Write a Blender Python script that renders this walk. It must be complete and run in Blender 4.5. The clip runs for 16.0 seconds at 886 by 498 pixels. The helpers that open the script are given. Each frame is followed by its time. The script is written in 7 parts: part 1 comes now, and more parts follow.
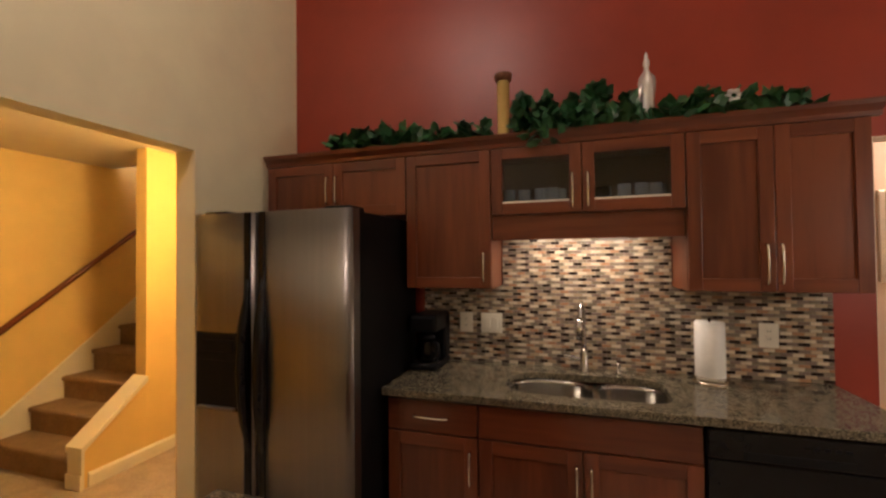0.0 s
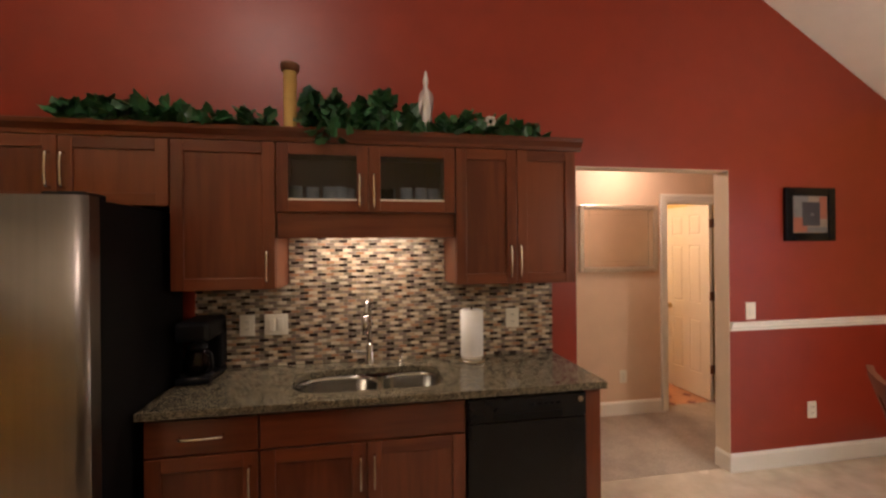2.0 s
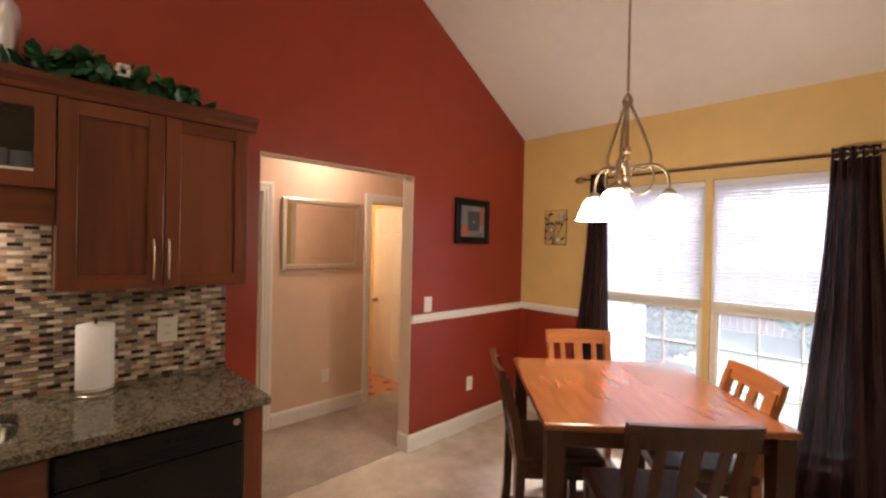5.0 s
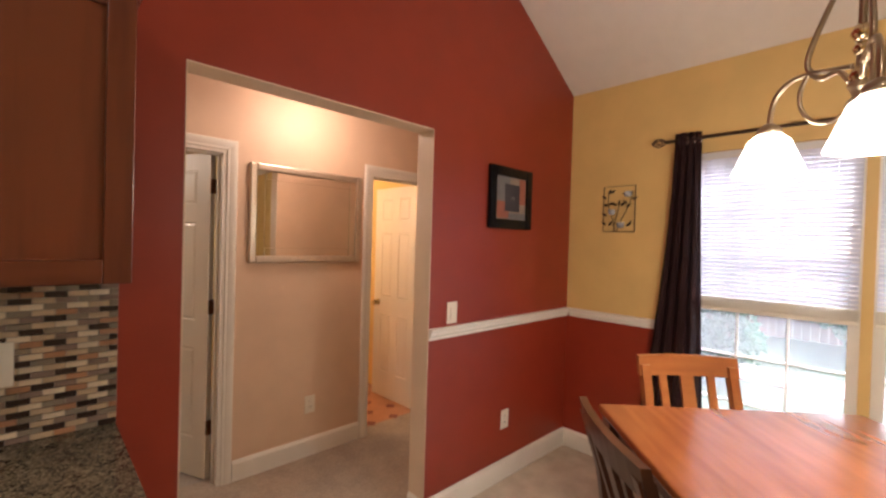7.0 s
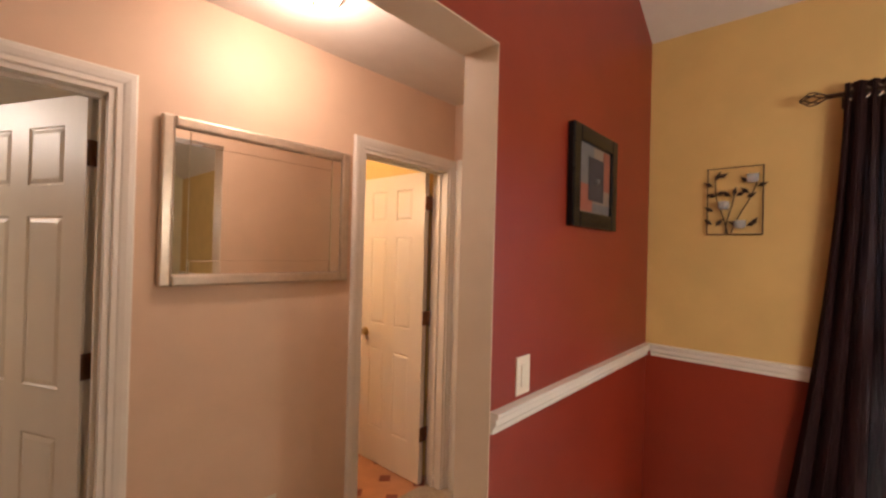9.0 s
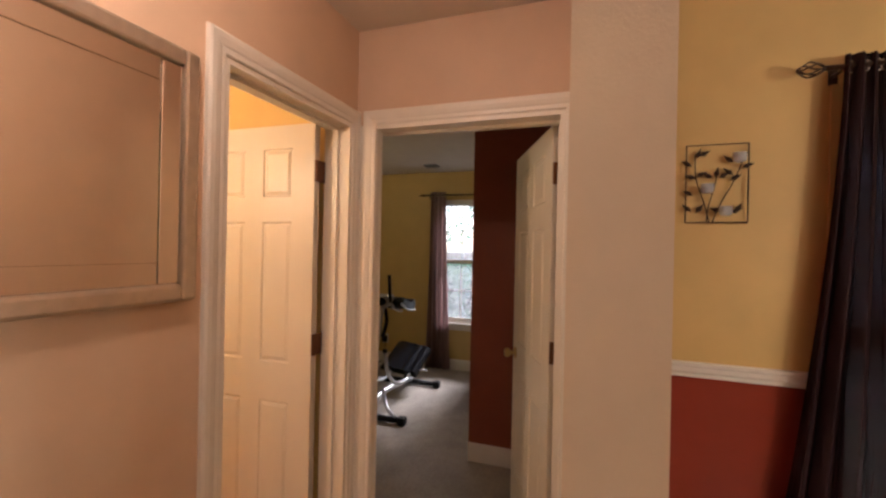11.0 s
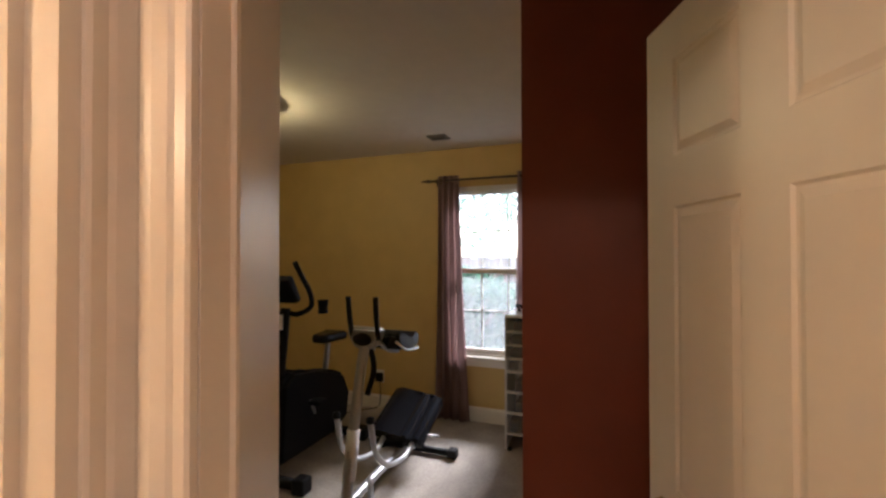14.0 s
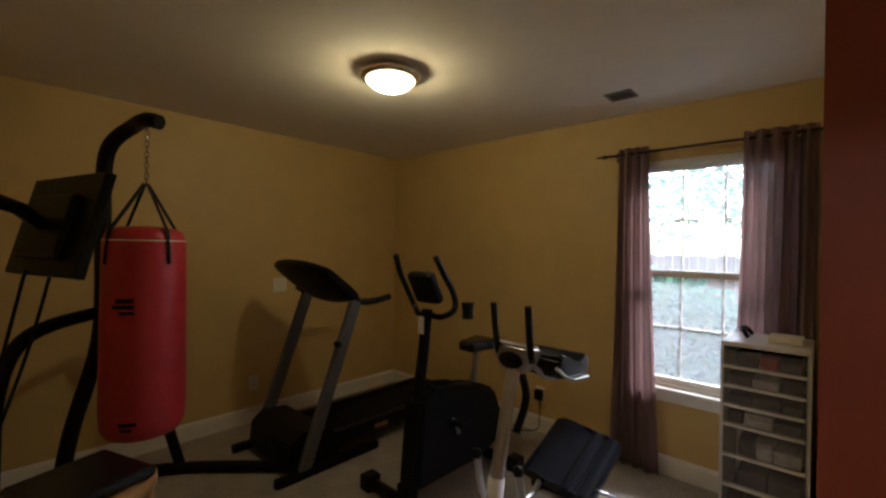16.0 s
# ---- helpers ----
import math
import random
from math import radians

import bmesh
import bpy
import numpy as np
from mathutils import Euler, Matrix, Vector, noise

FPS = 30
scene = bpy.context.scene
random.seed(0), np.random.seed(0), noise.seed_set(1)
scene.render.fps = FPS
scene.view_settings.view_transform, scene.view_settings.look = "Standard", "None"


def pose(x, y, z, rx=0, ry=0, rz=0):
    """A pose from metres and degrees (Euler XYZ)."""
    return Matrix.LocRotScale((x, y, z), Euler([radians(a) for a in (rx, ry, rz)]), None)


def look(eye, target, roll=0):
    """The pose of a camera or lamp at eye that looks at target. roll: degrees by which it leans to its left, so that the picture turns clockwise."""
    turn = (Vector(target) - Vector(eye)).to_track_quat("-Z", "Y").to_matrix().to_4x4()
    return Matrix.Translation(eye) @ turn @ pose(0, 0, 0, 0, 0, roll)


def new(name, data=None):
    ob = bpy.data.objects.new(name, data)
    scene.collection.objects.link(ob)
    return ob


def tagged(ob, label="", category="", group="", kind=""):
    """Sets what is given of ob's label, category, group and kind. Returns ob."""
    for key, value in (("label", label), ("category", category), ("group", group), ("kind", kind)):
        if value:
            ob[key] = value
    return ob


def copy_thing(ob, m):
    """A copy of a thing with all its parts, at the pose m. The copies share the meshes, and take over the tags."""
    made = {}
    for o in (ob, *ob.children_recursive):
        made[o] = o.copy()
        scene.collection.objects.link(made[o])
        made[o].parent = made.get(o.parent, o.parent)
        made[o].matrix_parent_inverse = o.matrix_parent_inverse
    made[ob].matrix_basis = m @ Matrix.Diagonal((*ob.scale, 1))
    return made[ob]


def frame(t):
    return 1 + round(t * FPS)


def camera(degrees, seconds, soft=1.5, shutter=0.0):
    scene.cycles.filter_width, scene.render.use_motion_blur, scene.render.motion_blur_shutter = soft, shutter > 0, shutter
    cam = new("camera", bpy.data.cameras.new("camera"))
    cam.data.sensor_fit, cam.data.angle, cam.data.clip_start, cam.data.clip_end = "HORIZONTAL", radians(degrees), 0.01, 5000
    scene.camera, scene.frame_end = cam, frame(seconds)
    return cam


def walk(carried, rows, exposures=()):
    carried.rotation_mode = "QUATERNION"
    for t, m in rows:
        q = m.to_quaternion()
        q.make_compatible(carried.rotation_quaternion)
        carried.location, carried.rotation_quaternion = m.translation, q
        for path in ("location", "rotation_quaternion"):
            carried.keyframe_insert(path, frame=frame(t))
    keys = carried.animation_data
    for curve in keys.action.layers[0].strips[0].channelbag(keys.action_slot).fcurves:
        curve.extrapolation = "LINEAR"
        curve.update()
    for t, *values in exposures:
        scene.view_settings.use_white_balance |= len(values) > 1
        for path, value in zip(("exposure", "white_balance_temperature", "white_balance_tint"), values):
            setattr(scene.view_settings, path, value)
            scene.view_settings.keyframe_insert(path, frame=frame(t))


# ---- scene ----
cam = camera(92.6, 16.0, soft=2.5)
PATH = [
    (0, (0.179, -0.04, 1.548), (-0.422, 1.868, 1.588), -0.6),
    (0.5, (0.185, -0.053, 1.57), (-0.206, 1.908, 1.59), -0.3),
    (1, (0.22, -0.054, 1.562), (0.031, 1.937, 1.584), -0.3),
    (1.5, (0.166, -0.052, 1.574), (0.283, 1.945, 1.579), -0.3),
    (2, (0.205, -0.059, 1.574), (0.553, 1.91, 1.574), -0.5),
    (2.5, (0.241, -0.062, 1.588), (0.82, 1.852, 1.574), -0.4),
    (3, (0.28, -0.079, 1.586), (1.079, 1.754, 1.571), -0.2),
    (3.5, (0.31, -0.065, 1.581), (1.327, 1.657, 1.572), 0.2),
    (4, (0.371, -0.075, 1.581), (1.565, 1.529, 1.576), 0.5),
    (4.5, (0.472, -0.064, 1.588), (1.809, 1.424, 1.576), 0.9),
    (4.7, (0.525, -0.04, 1.593), (1.906, 1.405, 1.576), 1.1),
    (6.8, (1.13, 0.729, 1.516), (2.528, 2.159, 1.491), 1.7),
    (7, (1.174, 0.841, 1.506), (2.56, 2.282, 1.478), 1.7),
    (7.5, (1.297, 1.133, 1.504), (2.67, 2.587, 1.477), 1.2),
    (8, (1.449, 1.39, 1.501), (2.821, 2.845, 1.477), 0.8),
    (8.2, (1.507, 1.473, 1.501), (2.884, 2.922, 1.488), 0.9),
    (10.5, (1.965, 2.398, 1.499), (3.774, 3.252, 1.503), 1.4),
    (11, (2.101, 2.594, 1.491), (3.990, 3.250, 1.49), 1.2),
    (11.5, (2.251, 2.752, 1.49), (4.198, 3.212, 1.493), 0.7),
    (12, (2.484, 2.822, 1.489), (4.449, 3.195, 1.5), 0.2),
    (12.5, (2.727, 2.915, 1.483), (4.696, 3.266, 1.501), -0.2),
    (13, (2.96, 2.991, 1.497), (4.922, 3.379, 1.519), -0.8),
    (13.5, (3.21, 3.077, 1.495), (5.145, 3.581, 1.523), -0.5),
    (14, (3.44, 3.119, 1.491), (5.318, 3.805, 1.514), -0.1),
    (14.5, (3.641, 3.143, 1.483), (5.428, 4.042, 1.495), 0.3),
    (15, (3.792, 3.217, 1.489), (5.473, 4.3, 1.485), 0.6),
    (15.5, (3.92, 3.278, 1.485), (5.485, 4.523, 1.482), 0.3),
    (16, (4.009, 3.366, 1.49), (5.482, 4.719, 1.482), 0.9),
]
EXPOSURES = [(0.0, 2.75, 5900, 16), (4.5, 2.75, 5900, 18), (8.0, 2.72, 5900, 18), (10.5, 2.62, 5900, 18), (12.5, 2.75, 5900, 18), (14.0, 2.95, 5800, 15), (16.0, 2.85, 5600, 13)]
walk(cam, [(t, look(eye, target, roll)) for t, eye, target, roll in PATH], EXPOSURES)

# ---- world and light ----
world = bpy.data.worlds.new("sky")
scene.world = world
world.use_nodes = True
wn = world.node_tree
sky = wn.nodes.new("ShaderNodeTexSky")
sky.sky_type = 'NISHITA'
sky.sun_disc = False
sky.sun_elevation, sky.sun_rotation = radians(45), radians(105)
sky.air_density, sky.dust_density = 1.0, 3.0
wn.links.new(sky.outputs[0], wn.nodes["Background"].inputs[0])
wn.nodes["Background"].inputs[1].default_value = 0.15


def lamp(name, kind, loc, watts, colour, size=0.1, target=None, size_y=None, spot=None):
    d = bpy.data.lights.new(name, kind)
    d.energy, d.color = watts, colour
    if kind == 'AREA':
        d.size = size
        if size_y:
            d.shape, d.size_y = 'RECTANGLE', size_y
    elif kind == 'SUN':
        d.angle = size
    else:
        d.shadow_soft_size = size
    if kind == 'SPOT':
        d.spot_size, d.spot_blend = radians(spot), 0.6
    ob = new(name, d)
    ob.matrix_world = look(loc, target) if target else pose(*loc)
    return ob


WARM = (1.0, 0.80, 0.63)
lamp("sun", 'SUN', (9, -2.5, 9.5), 1.45, (1.0, 0.97, 0.93), radians(25), (0, 0, 0))
lamp("kitchen_ceiling_bulb", 'POINT', (-0.75, 0.25, 3.72), 7.0, WARM, 0.12)
lamp("hall_bulb", 'POINT', (2.475, 3.165, 2.33), 2.0, (1.0, 0.71, 0.52), 0.06)
lamp("gym_bulb", 'POINT', (5.52, 5.165, 2.345), 1.4, (1.0, 0.79, 0.33), 0.05)
lamp("foyer_bulb", 'POINT', (-2.0, 2.15, 2.2), 7.5, (1.0, 0.66, 0.22), 0.12)
# Unseen lamp added to brighten the bedroom past the hall door.
lamp("bedroom_fill_bulb", 'POINT', (0.6, 4.9, 2.2), 5, (1.0, 0.82, 0.62), 0.12)
# Added out of view, low enough to leave the slot behind door_2 dark.
lamp("unseen_bath_bulb", 'POINT', (2.72, 4.55, 1.93), 4.2, (1.0, 0.67, 0.36), 0.1)
lamp("under_cabinet_strip", 'AREA', (0.2, 2.33, 1.655), 0.62, (1.0, 0.8, 0.58), 0.6, (0.2, 2.40, 0), 0.05)


# ---- materials ----
def mat(name, colour, rough=0.5, metal=0.0, scale=12.0, vary=0.12, bump=0.0, bump_scale=80.0, emit=None, strength=0.0,
        stretch=(1, 1, 1), second=None, alpha=1.0, trans=0.0, rand=0.0, rough_vary=0.0, coat=0.0, spec=0.5):
    m = bpy.data.materials.new(name)
    m.use_nodes = True
    n, l = m.node_tree.nodes, m.node_tree.links
    b = n["Principled BSDF"]
    co = n.new("ShaderNodeTexCoord")
    mp = n.new("ShaderNodeMapping")
    mp.inputs["Scale"].default_value = stretch
    l.new(co.outputs["Object"], mp.inputs[0])
    tex = n.new("ShaderNodeTexNoise")
    tex.inputs["Scale"].default_value = scale
    tex.inputs["Detail"].default_value = 6
    l.new(mp.outputs[0], tex.inputs["Vector"])
    big = n.new("ShaderNodeTexNoise")
    big.inputs["Scale"].default_value = max(scale * 0.12, 0.8)
    l.new(mp.outputs[0], big.inputs["Vector"])
    add = n.new("ShaderNodeMath")
    add.operation = 'ADD'
    l.new(tex.outputs[0], add.inputs[0])
    l.new(big.outputs[0], add.inputs[1])
    last = add
    if rand:
        oi = n.new("ShaderNodeObjectInfo")
        mul = n.new("ShaderNodeMath")
        mul.operation = 'MULTIPLY_ADD'
        mul.inputs[1].default_value, mul.inputs[2].default_value = rand, -rand / 2
        l.new(oi.outputs["Random"], mul.inputs[0])
        a2 = n.new("ShaderNodeMath")
        a2.operation = 'ADD'
        l.new(add.outputs[0], a2.inputs[0])
        l.new(mul.outputs[0], a2.inputs[1])
        last = a2
    ramp = n.new("ShaderNodeValToRGB")
    c2 = second or tuple(min(1, c * (1 + vary)) for c in colour)
    c1 = tuple(c * (1 - vary) for c in colour)
    ramp.color_ramp.elements[0].position, ramp.color_ramp.elements[1].position = 0.38, 0.62
    half = n.new("ShaderNodeMath")
    half.operation = 'MULTIPLY'
    half.inputs[1].default_value = 0.5
    l.new(last.outputs[0], half.inputs[0])
    l.new(half.outputs[0], ramp.inputs[0])
    ramp.color_ramp.elements[0].color = (*c1, 1)
    ramp.color_ramp.elements[1].color = (*c2, 1)
    l.new(ramp.outputs[0], b.inputs["Base Color"])
    b.inputs["Roughness"].default_value = rough
    b.inputs["Metallic"].default_value = metal
    b.inputs["Specular IOR Level"].default_value = spec
    if rough_vary:
        mr = n.new("ShaderNodeMapRange")
        mr.inputs["To Min"].default_value, mr.inputs["To Max"].default_value = rough - rough_vary, rough + rough_vary
        l.new(big.outputs[0], mr.inputs[0])
        l.new(mr.outputs[0], b.inputs["Roughness"])
    if coat:
        b.inputs["Coat Weight"].default_value = coat
        b.inputs["Coat Roughness"].default_value = 0.15
    if trans:
        b.inputs["Transmission Weight"].default_value = trans
    if alpha < 1:
        b.inputs["Alpha"].default_value = alpha
    if bump:
        bt = n.new("ShaderNodeTexNoise")
        bt.inputs["Scale"].default_value = bump_scale
        bt.inputs["Detail"].default_value = 4
        l.new(mp.outputs[0], bt.inputs["Vector"])
        bp = n.new("ShaderNodeBump")
        bp.inputs["Strength"].default_value = bump
        bp.inputs["Distance"].default_value = 0.01
        l.new(bt.outputs[0], bp.inputs["Height"])
        l.new(bp.outputs[0], b.inputs["Normal"])
    if emit:
        b.inputs["Emission Color"].default_value = (*emit, 1)
        b.inputs["Emission Strength"].default_value = strength
    return m


def cloth(name, colour, second, see, sheer=0.0):
    """Cloth that lets some light through."""
    m = mat(name, colour, 0.75, scale=30, second=second, bump=0.2, bump_scale=500, stretch=(1, 1, 0.1))
    n, l = m.node_tree.nodes, m.node_tree.links
    b, out = n["Principled BSDF"], n["Material Output"]
    b.inputs["Specular IOR Level"].default_value = 0.15
    tr = n.new("ShaderNodeBsdfTranslucent")
    tr.inputs[0].default_value = (*second, 1)
    mix = n.new("ShaderNodeMixShader")
    mix.inputs[0].default_value = see
    l.new(b.outputs[0], mix.inputs[1])
    l.new(tr.outputs[0], mix.inputs[2])
    l.new(mix.outputs[0], out.inputs[0])
    if sheer:
        open_weave = n.new("ShaderNodeBsdfTransparent")
        weave = n.new("ShaderNodeMixShader")
        weave.inputs[0].default_value = sheer
        l.new(mix.outputs[0], weave.inputs[1])
        l.new(open_weave.outputs[0], weave.inputs[2])
        l.new(weave.outputs[0], out.inputs[0])
    return m


def glass(name, tint=(1, 1, 1), rough=0.0):
    m = bpy.data.materials.new(name)
    m.use_nodes = True
    n, l = m.node_tree.nodes, m.node_tree.links
    tr = n.new("ShaderNodeBsdfTransparent")
    tr.inputs[0].default_value = (*tint, 1)
    gl = n.new("ShaderNodeBsdfGlossy")
    gl.inputs["Roughness"].default_value = rough
    fr = n.new("ShaderNodeFresnel")
    fr.inputs[0].default_value = 1.45
    mix = n.new("ShaderNodeMixShader")
    l.new(fr.outputs[0], mix.inputs[0])
    l.new(tr.outputs[0], mix.inputs[1])
    l.new(gl.outputs[0], mix.inputs[2])
    l.new(mix.outputs[0], n["Material Output"].inputs[0])
    return m


M = {}
M["red"] = mat("red_paint", (0.255, 0.0295, 0.0105), 0.40, scale=6, vary=0.08, bump=0.06, bump_scale=180)
M["brown"] = mat("rust_paint", (0.25, 0.056, 0.025), 0.5, scale=6, vary=0.08, bump=0.06, bump_scale=180)
M["cream"] = mat("cream_paint", (0.76, 0.69, 0.45), 0.55, scale=5, vary=0.05, bump=0.06, bump_scale=180)
M["yellow"] = mat("yellow_paint", (0.68, 0.47, 0.17), 0.55, scale=5, vary=0.06, bump=0.06, bump_scale=180)
M["gymyellow"] = mat("gold_paint", (0.60, 0.42, 0.15), 0.55, scale=5, vary=0.06, bump=0.06, bump_scale=180)
M["foyer"] = mat("warm_yellow_paint", (0.78, 0.56, 0.2), 0.55, scale=5, vary=0.05, bump=0.06, bump_scale=180)
M["lining"] = mat("pale_tan_paint", (0.70, 0.56, 0.41), 0.5, scale=5, vary=0.05, bump=0.06, bump_scale=180)
M["hall"] = mat("beige_paint", (0.67, 0.485, 0.335), 0.55, scale=5, vary=0.05, bump=0.03, bump_scale=180)
M["white"] = mat("white_trim_paint", (0.78, 0.74, 0.66), 0.35, scale=8, vary=0.03, bump=0.03, bump_scale=120)
M["ceil"] = mat("ceiling_paint", (0.72, 0.66, 0.58), 0.9, scale=10, vary=0.03, bump=0.15, bump_scale=250)
M["door"] = mat("white_door_paint", (0.76, 0.70, 0.60), 0.38, scale=9, vary=0.03, bump=0.04, bump_scale=200, stretch=(1, 1, 0.2))
M["cherry"] = mat("cherry_wood", (0.098, 0.021, 0.0072), 0.3, scale=26, second=(0.165, 0.042, 0.0145), bump=0.03, bump_scale=60, coat=0.25, stretch=(1, 1, 0.09), rand=0.25)
M["cherryh"] = mat("cherry_wood_across", (0.098, 0.021, 0.0072), 0.3, scale=26, second=(0.165, 0.042, 0.0145), bump=0.03, bump_scale=60, coat=0.25, stretch=(0.09, 1, 1), rand=0.25)
M["table"] = mat("honey_wood", (0.26, 0.082, 0.027), 0.2, scale=22, second=(0.33, 0.112, 0.037), bump=0.02, bump_scale=60, stretch=(0.12, 1, 1), coat=0.4)
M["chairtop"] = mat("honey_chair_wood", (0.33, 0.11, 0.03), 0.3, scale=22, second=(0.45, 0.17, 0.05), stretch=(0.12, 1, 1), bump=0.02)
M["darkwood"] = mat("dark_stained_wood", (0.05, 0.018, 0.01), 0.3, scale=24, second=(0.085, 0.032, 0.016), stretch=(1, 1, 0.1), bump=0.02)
M["leather"] = mat("brown_leather", (0.05, 0.02, 0.014), 0.38, scale=40, second=(0.075, 0.03, 0.02), bump=0.15, bump_scale=220)
M["steel"] = mat("brushed_steel", (0.22, 0.20, 0.183), 0.34, 1.0, scale=60, vary=0.05, stretch=(1, 1, 0.02), bump=0.01, bump_scale=90)
M["sinksteel"] = mat("sink_steel", (0.46, 0.44, 0.41), 0.17, 1.0, scale=60, vary=0.06, stretch=(1, 0.1, 1))
M["faucetsteel"] = mat("satin_steel", (0.50, 0.47, 0.43), 0.24, 1.0, scale=40, vary=0.05)
M["nickel"] = mat("brushed_nickel", (0.62, 0.55, 0.45), 0.25, 1.0, scale=40, vary=0.05)
M["brassball"] = mat("bright_brass", (0.80, 0.66, 0.42), 0.14, 1.0, scale=30, vary=0.05)
M["brass"] = mat("antique_brass", (0.62, 0.46, 0.20), 0.32, 1.0, scale=30, vary=0.1)
M["pewter"] = mat("antique_pewter", (0.46, 0.38, 0.27), 0.28, 1.0, scale=30, vary=0.1)
M["hinge"] = mat("aged_bronze", (0.16, 0.07, 0.035), 0.45, 0.7, scale=60, vary=0.2)
M["black"] = mat("black_plastic", (0.005, 0.005, 0.006), 0.46, scale=30, vary=0.2, bump=0.03, bump_scale=400, spec=0.16)
M["gloss"] = mat("gloss_black", (0.006, 0.006, 0.007), 0.16, scale=20, vary=0.2, spec=0.25)
M["fridgeside"] = mat("black_textured_side", (0.006, 0.0055, 0.0055), 0.55, scale=60, vary=0.2, bump=0.15, bump_scale=500, spec=0.10)
M["vinyl"] = mat("black_vinyl", (0.008, 0.009, 0.012), 0.22, scale=60, vary=0.2, bump=0.12, bump_scale=300, spec=0.3)
M["rubber"] = mat("black_rubber_belt", (0.010, 0.010, 0.011), 0.85, scale=60, vary=0.2, bump=0.3, bump_scale=500, spec=0.1)
M["silver"] = mat("silver_powder_coat", (0.42, 0.42, 0.43), 0.35, 0.6, scale=60, vary=0.06)
M["grey"] = mat("grey_enamel", (0.12, 0.12, 0.125), 0.4, 0.3, scale=50, vary=0.08)
M["plate"] = mat("ivory_plastic", (0.74, 0.69, 0.58), 0.35, scale=30, vary=0.03)
M["paper"] = mat("white_paper", (0.82, 0.80, 0.76), 0.9, scale=60, vary=0.03, bump=0.2, bump_scale=150)
M["bag"] = mat("red_vinyl", (0.42, 0.02, 0.03), 0.42, scale=30, vary=0.12, bump=0.1, bump_scale=60)
M["seatvinyl"] = mat("glossy_black_vinyl", (0.005, 0.006, 0.009), 0.16, scale=40, vary=0.2, bump=0.04, bump_scale=140, spec=0.4)
M["brassglass"] = mat("polished_brass", (0.72, 0.50, 0.16), 0.16, 0.45, scale=30, vary=0.1)
M["leaf"] = mat("ivy_green", (0.012, 0.055, 0.018), 0.4, scale=30, second=(0.03, 0.12, 0.04), rand=0.5, bump=0.1)
M["stem"] = mat("vine_stem", (0.06, 0.05, 0.02), 0.7, scale=30)
M["mirror"] = mat("mirror_silver", (0.86, 0.85, 0.82), 0.015, 1.0, vary=0.0)
M["frame"] = mat("champagne_frame", (0.60, 0.53, 0.43), 0.3, 0.8, scale=40, vary=0.08, bump=0.03)
M["kfloor"] = mat("beige_vinyl_tile", (0.54, 0.45, 0.34), 0.26, scale=7, second=(0.66, 0.57, 0.45), bump=0.03, bump_scale=60, rough_vary=0.06)
M["grout"] = mat("grey_grout", (0.34, 0.30, 0.25), 0.8, scale=60, bump=0.1)
M["carpet"] = mat("beige_carpet", (0.44, 0.36, 0.28), 0.95, scale=50, vary=0.14, bump=0.7, bump_scale=350)
M["gcarpet"] = mat("taupe_carpet", (0.40, 0.35, 0.30), 0.95, scale=50, vary=0.14, bump=0.7, bump_scale=350)
M["staircarpet"] = mat("brown_carpet", (0.30, 0.20, 0.12), 0.95, scale=60, vary=0.16, bump=0.7, bump_scale=350)
M["terra"] = mat("terracotta_vinyl", (0.50, 0.24, 0.12), 0.4, scale=9, vary=0.12)
M["terradark"] = mat("rust_accent_tile", (0.22, 0.05, 0.03), 0.4, scale=20, vary=0.1)
M["handrail"] = mat("mahogany_rail", (0.15, 0.04, 0.015), 0.3, scale=20, second=(0.2, 0.06, 0.025), stretch=(1, 0.1, 0.1))
M["curtain"] = cloth("dark_brown_satin", (0.022, 0.009, 0.008), (0.042, 0.019, 0.020), 0.10, 0.09)
M["mauve"] = cloth("mauve_sheer", (0.24, 0.155, 0.145), (0.42, 0.29, 0.275), 0.48, 0.10)
M["blind"] = cloth("white_blind_slat", (0.80, 0.80, 0.83), (0.84, 0.84, 0.91), 0.34)
M["lampglass"] = mat("lit_frosted_glass", (0.9, 0.85, 0.75), 0.4, vary=0.0, emit=(1.0, 0.86, 0.66), strength=1.6)
M["gymglass"] = mat("lit_alabaster_glass", (0.9, 0.85, 0.75), 0.4, vary=0.0, emit=(1.0, 0.88, 0.6), strength=1.6)
M["bulb"] = mat("lit_bulb", (0.9, 0.85, 0.75), 0.4, vary=0.0, emit=(1.0, 0.8, 0.55), strength=1.6)
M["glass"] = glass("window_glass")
# Even whitish veil mixed into the panes imitates the glare of daylight.
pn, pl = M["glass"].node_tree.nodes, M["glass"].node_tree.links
pane_haze = pn.new("ShaderNodeBsdfTranslucent")
pane_haze.inputs[0].default_value = (0.86, 0.92, 0.95, 1)
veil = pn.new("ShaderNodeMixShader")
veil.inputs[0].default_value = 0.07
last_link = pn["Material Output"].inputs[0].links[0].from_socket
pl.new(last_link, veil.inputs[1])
pl.new(pane_haze.outputs[0], veil.inputs[2])
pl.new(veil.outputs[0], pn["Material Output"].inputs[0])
M["cabglass"] = glass("cabinet_glass", (0.82, 0.84, 0.84))
M["tumbler"] = mat("drinking_glass", (0.70, 0.73, 0.76), 0.08, vary=0.03, alpha=0.38)
M["clear"] = mat("silvered_glass", (0.78, 0.76, 0.76), 0.22, 0.55, vary=0.05)
M["smoke"] = glass("smoked_glass", (0.18, 0.17, 0.16), 0.03)
M["bluetumbler"] = glass("blue_glass", (0.2, 0.25, 0.6), 0.05)
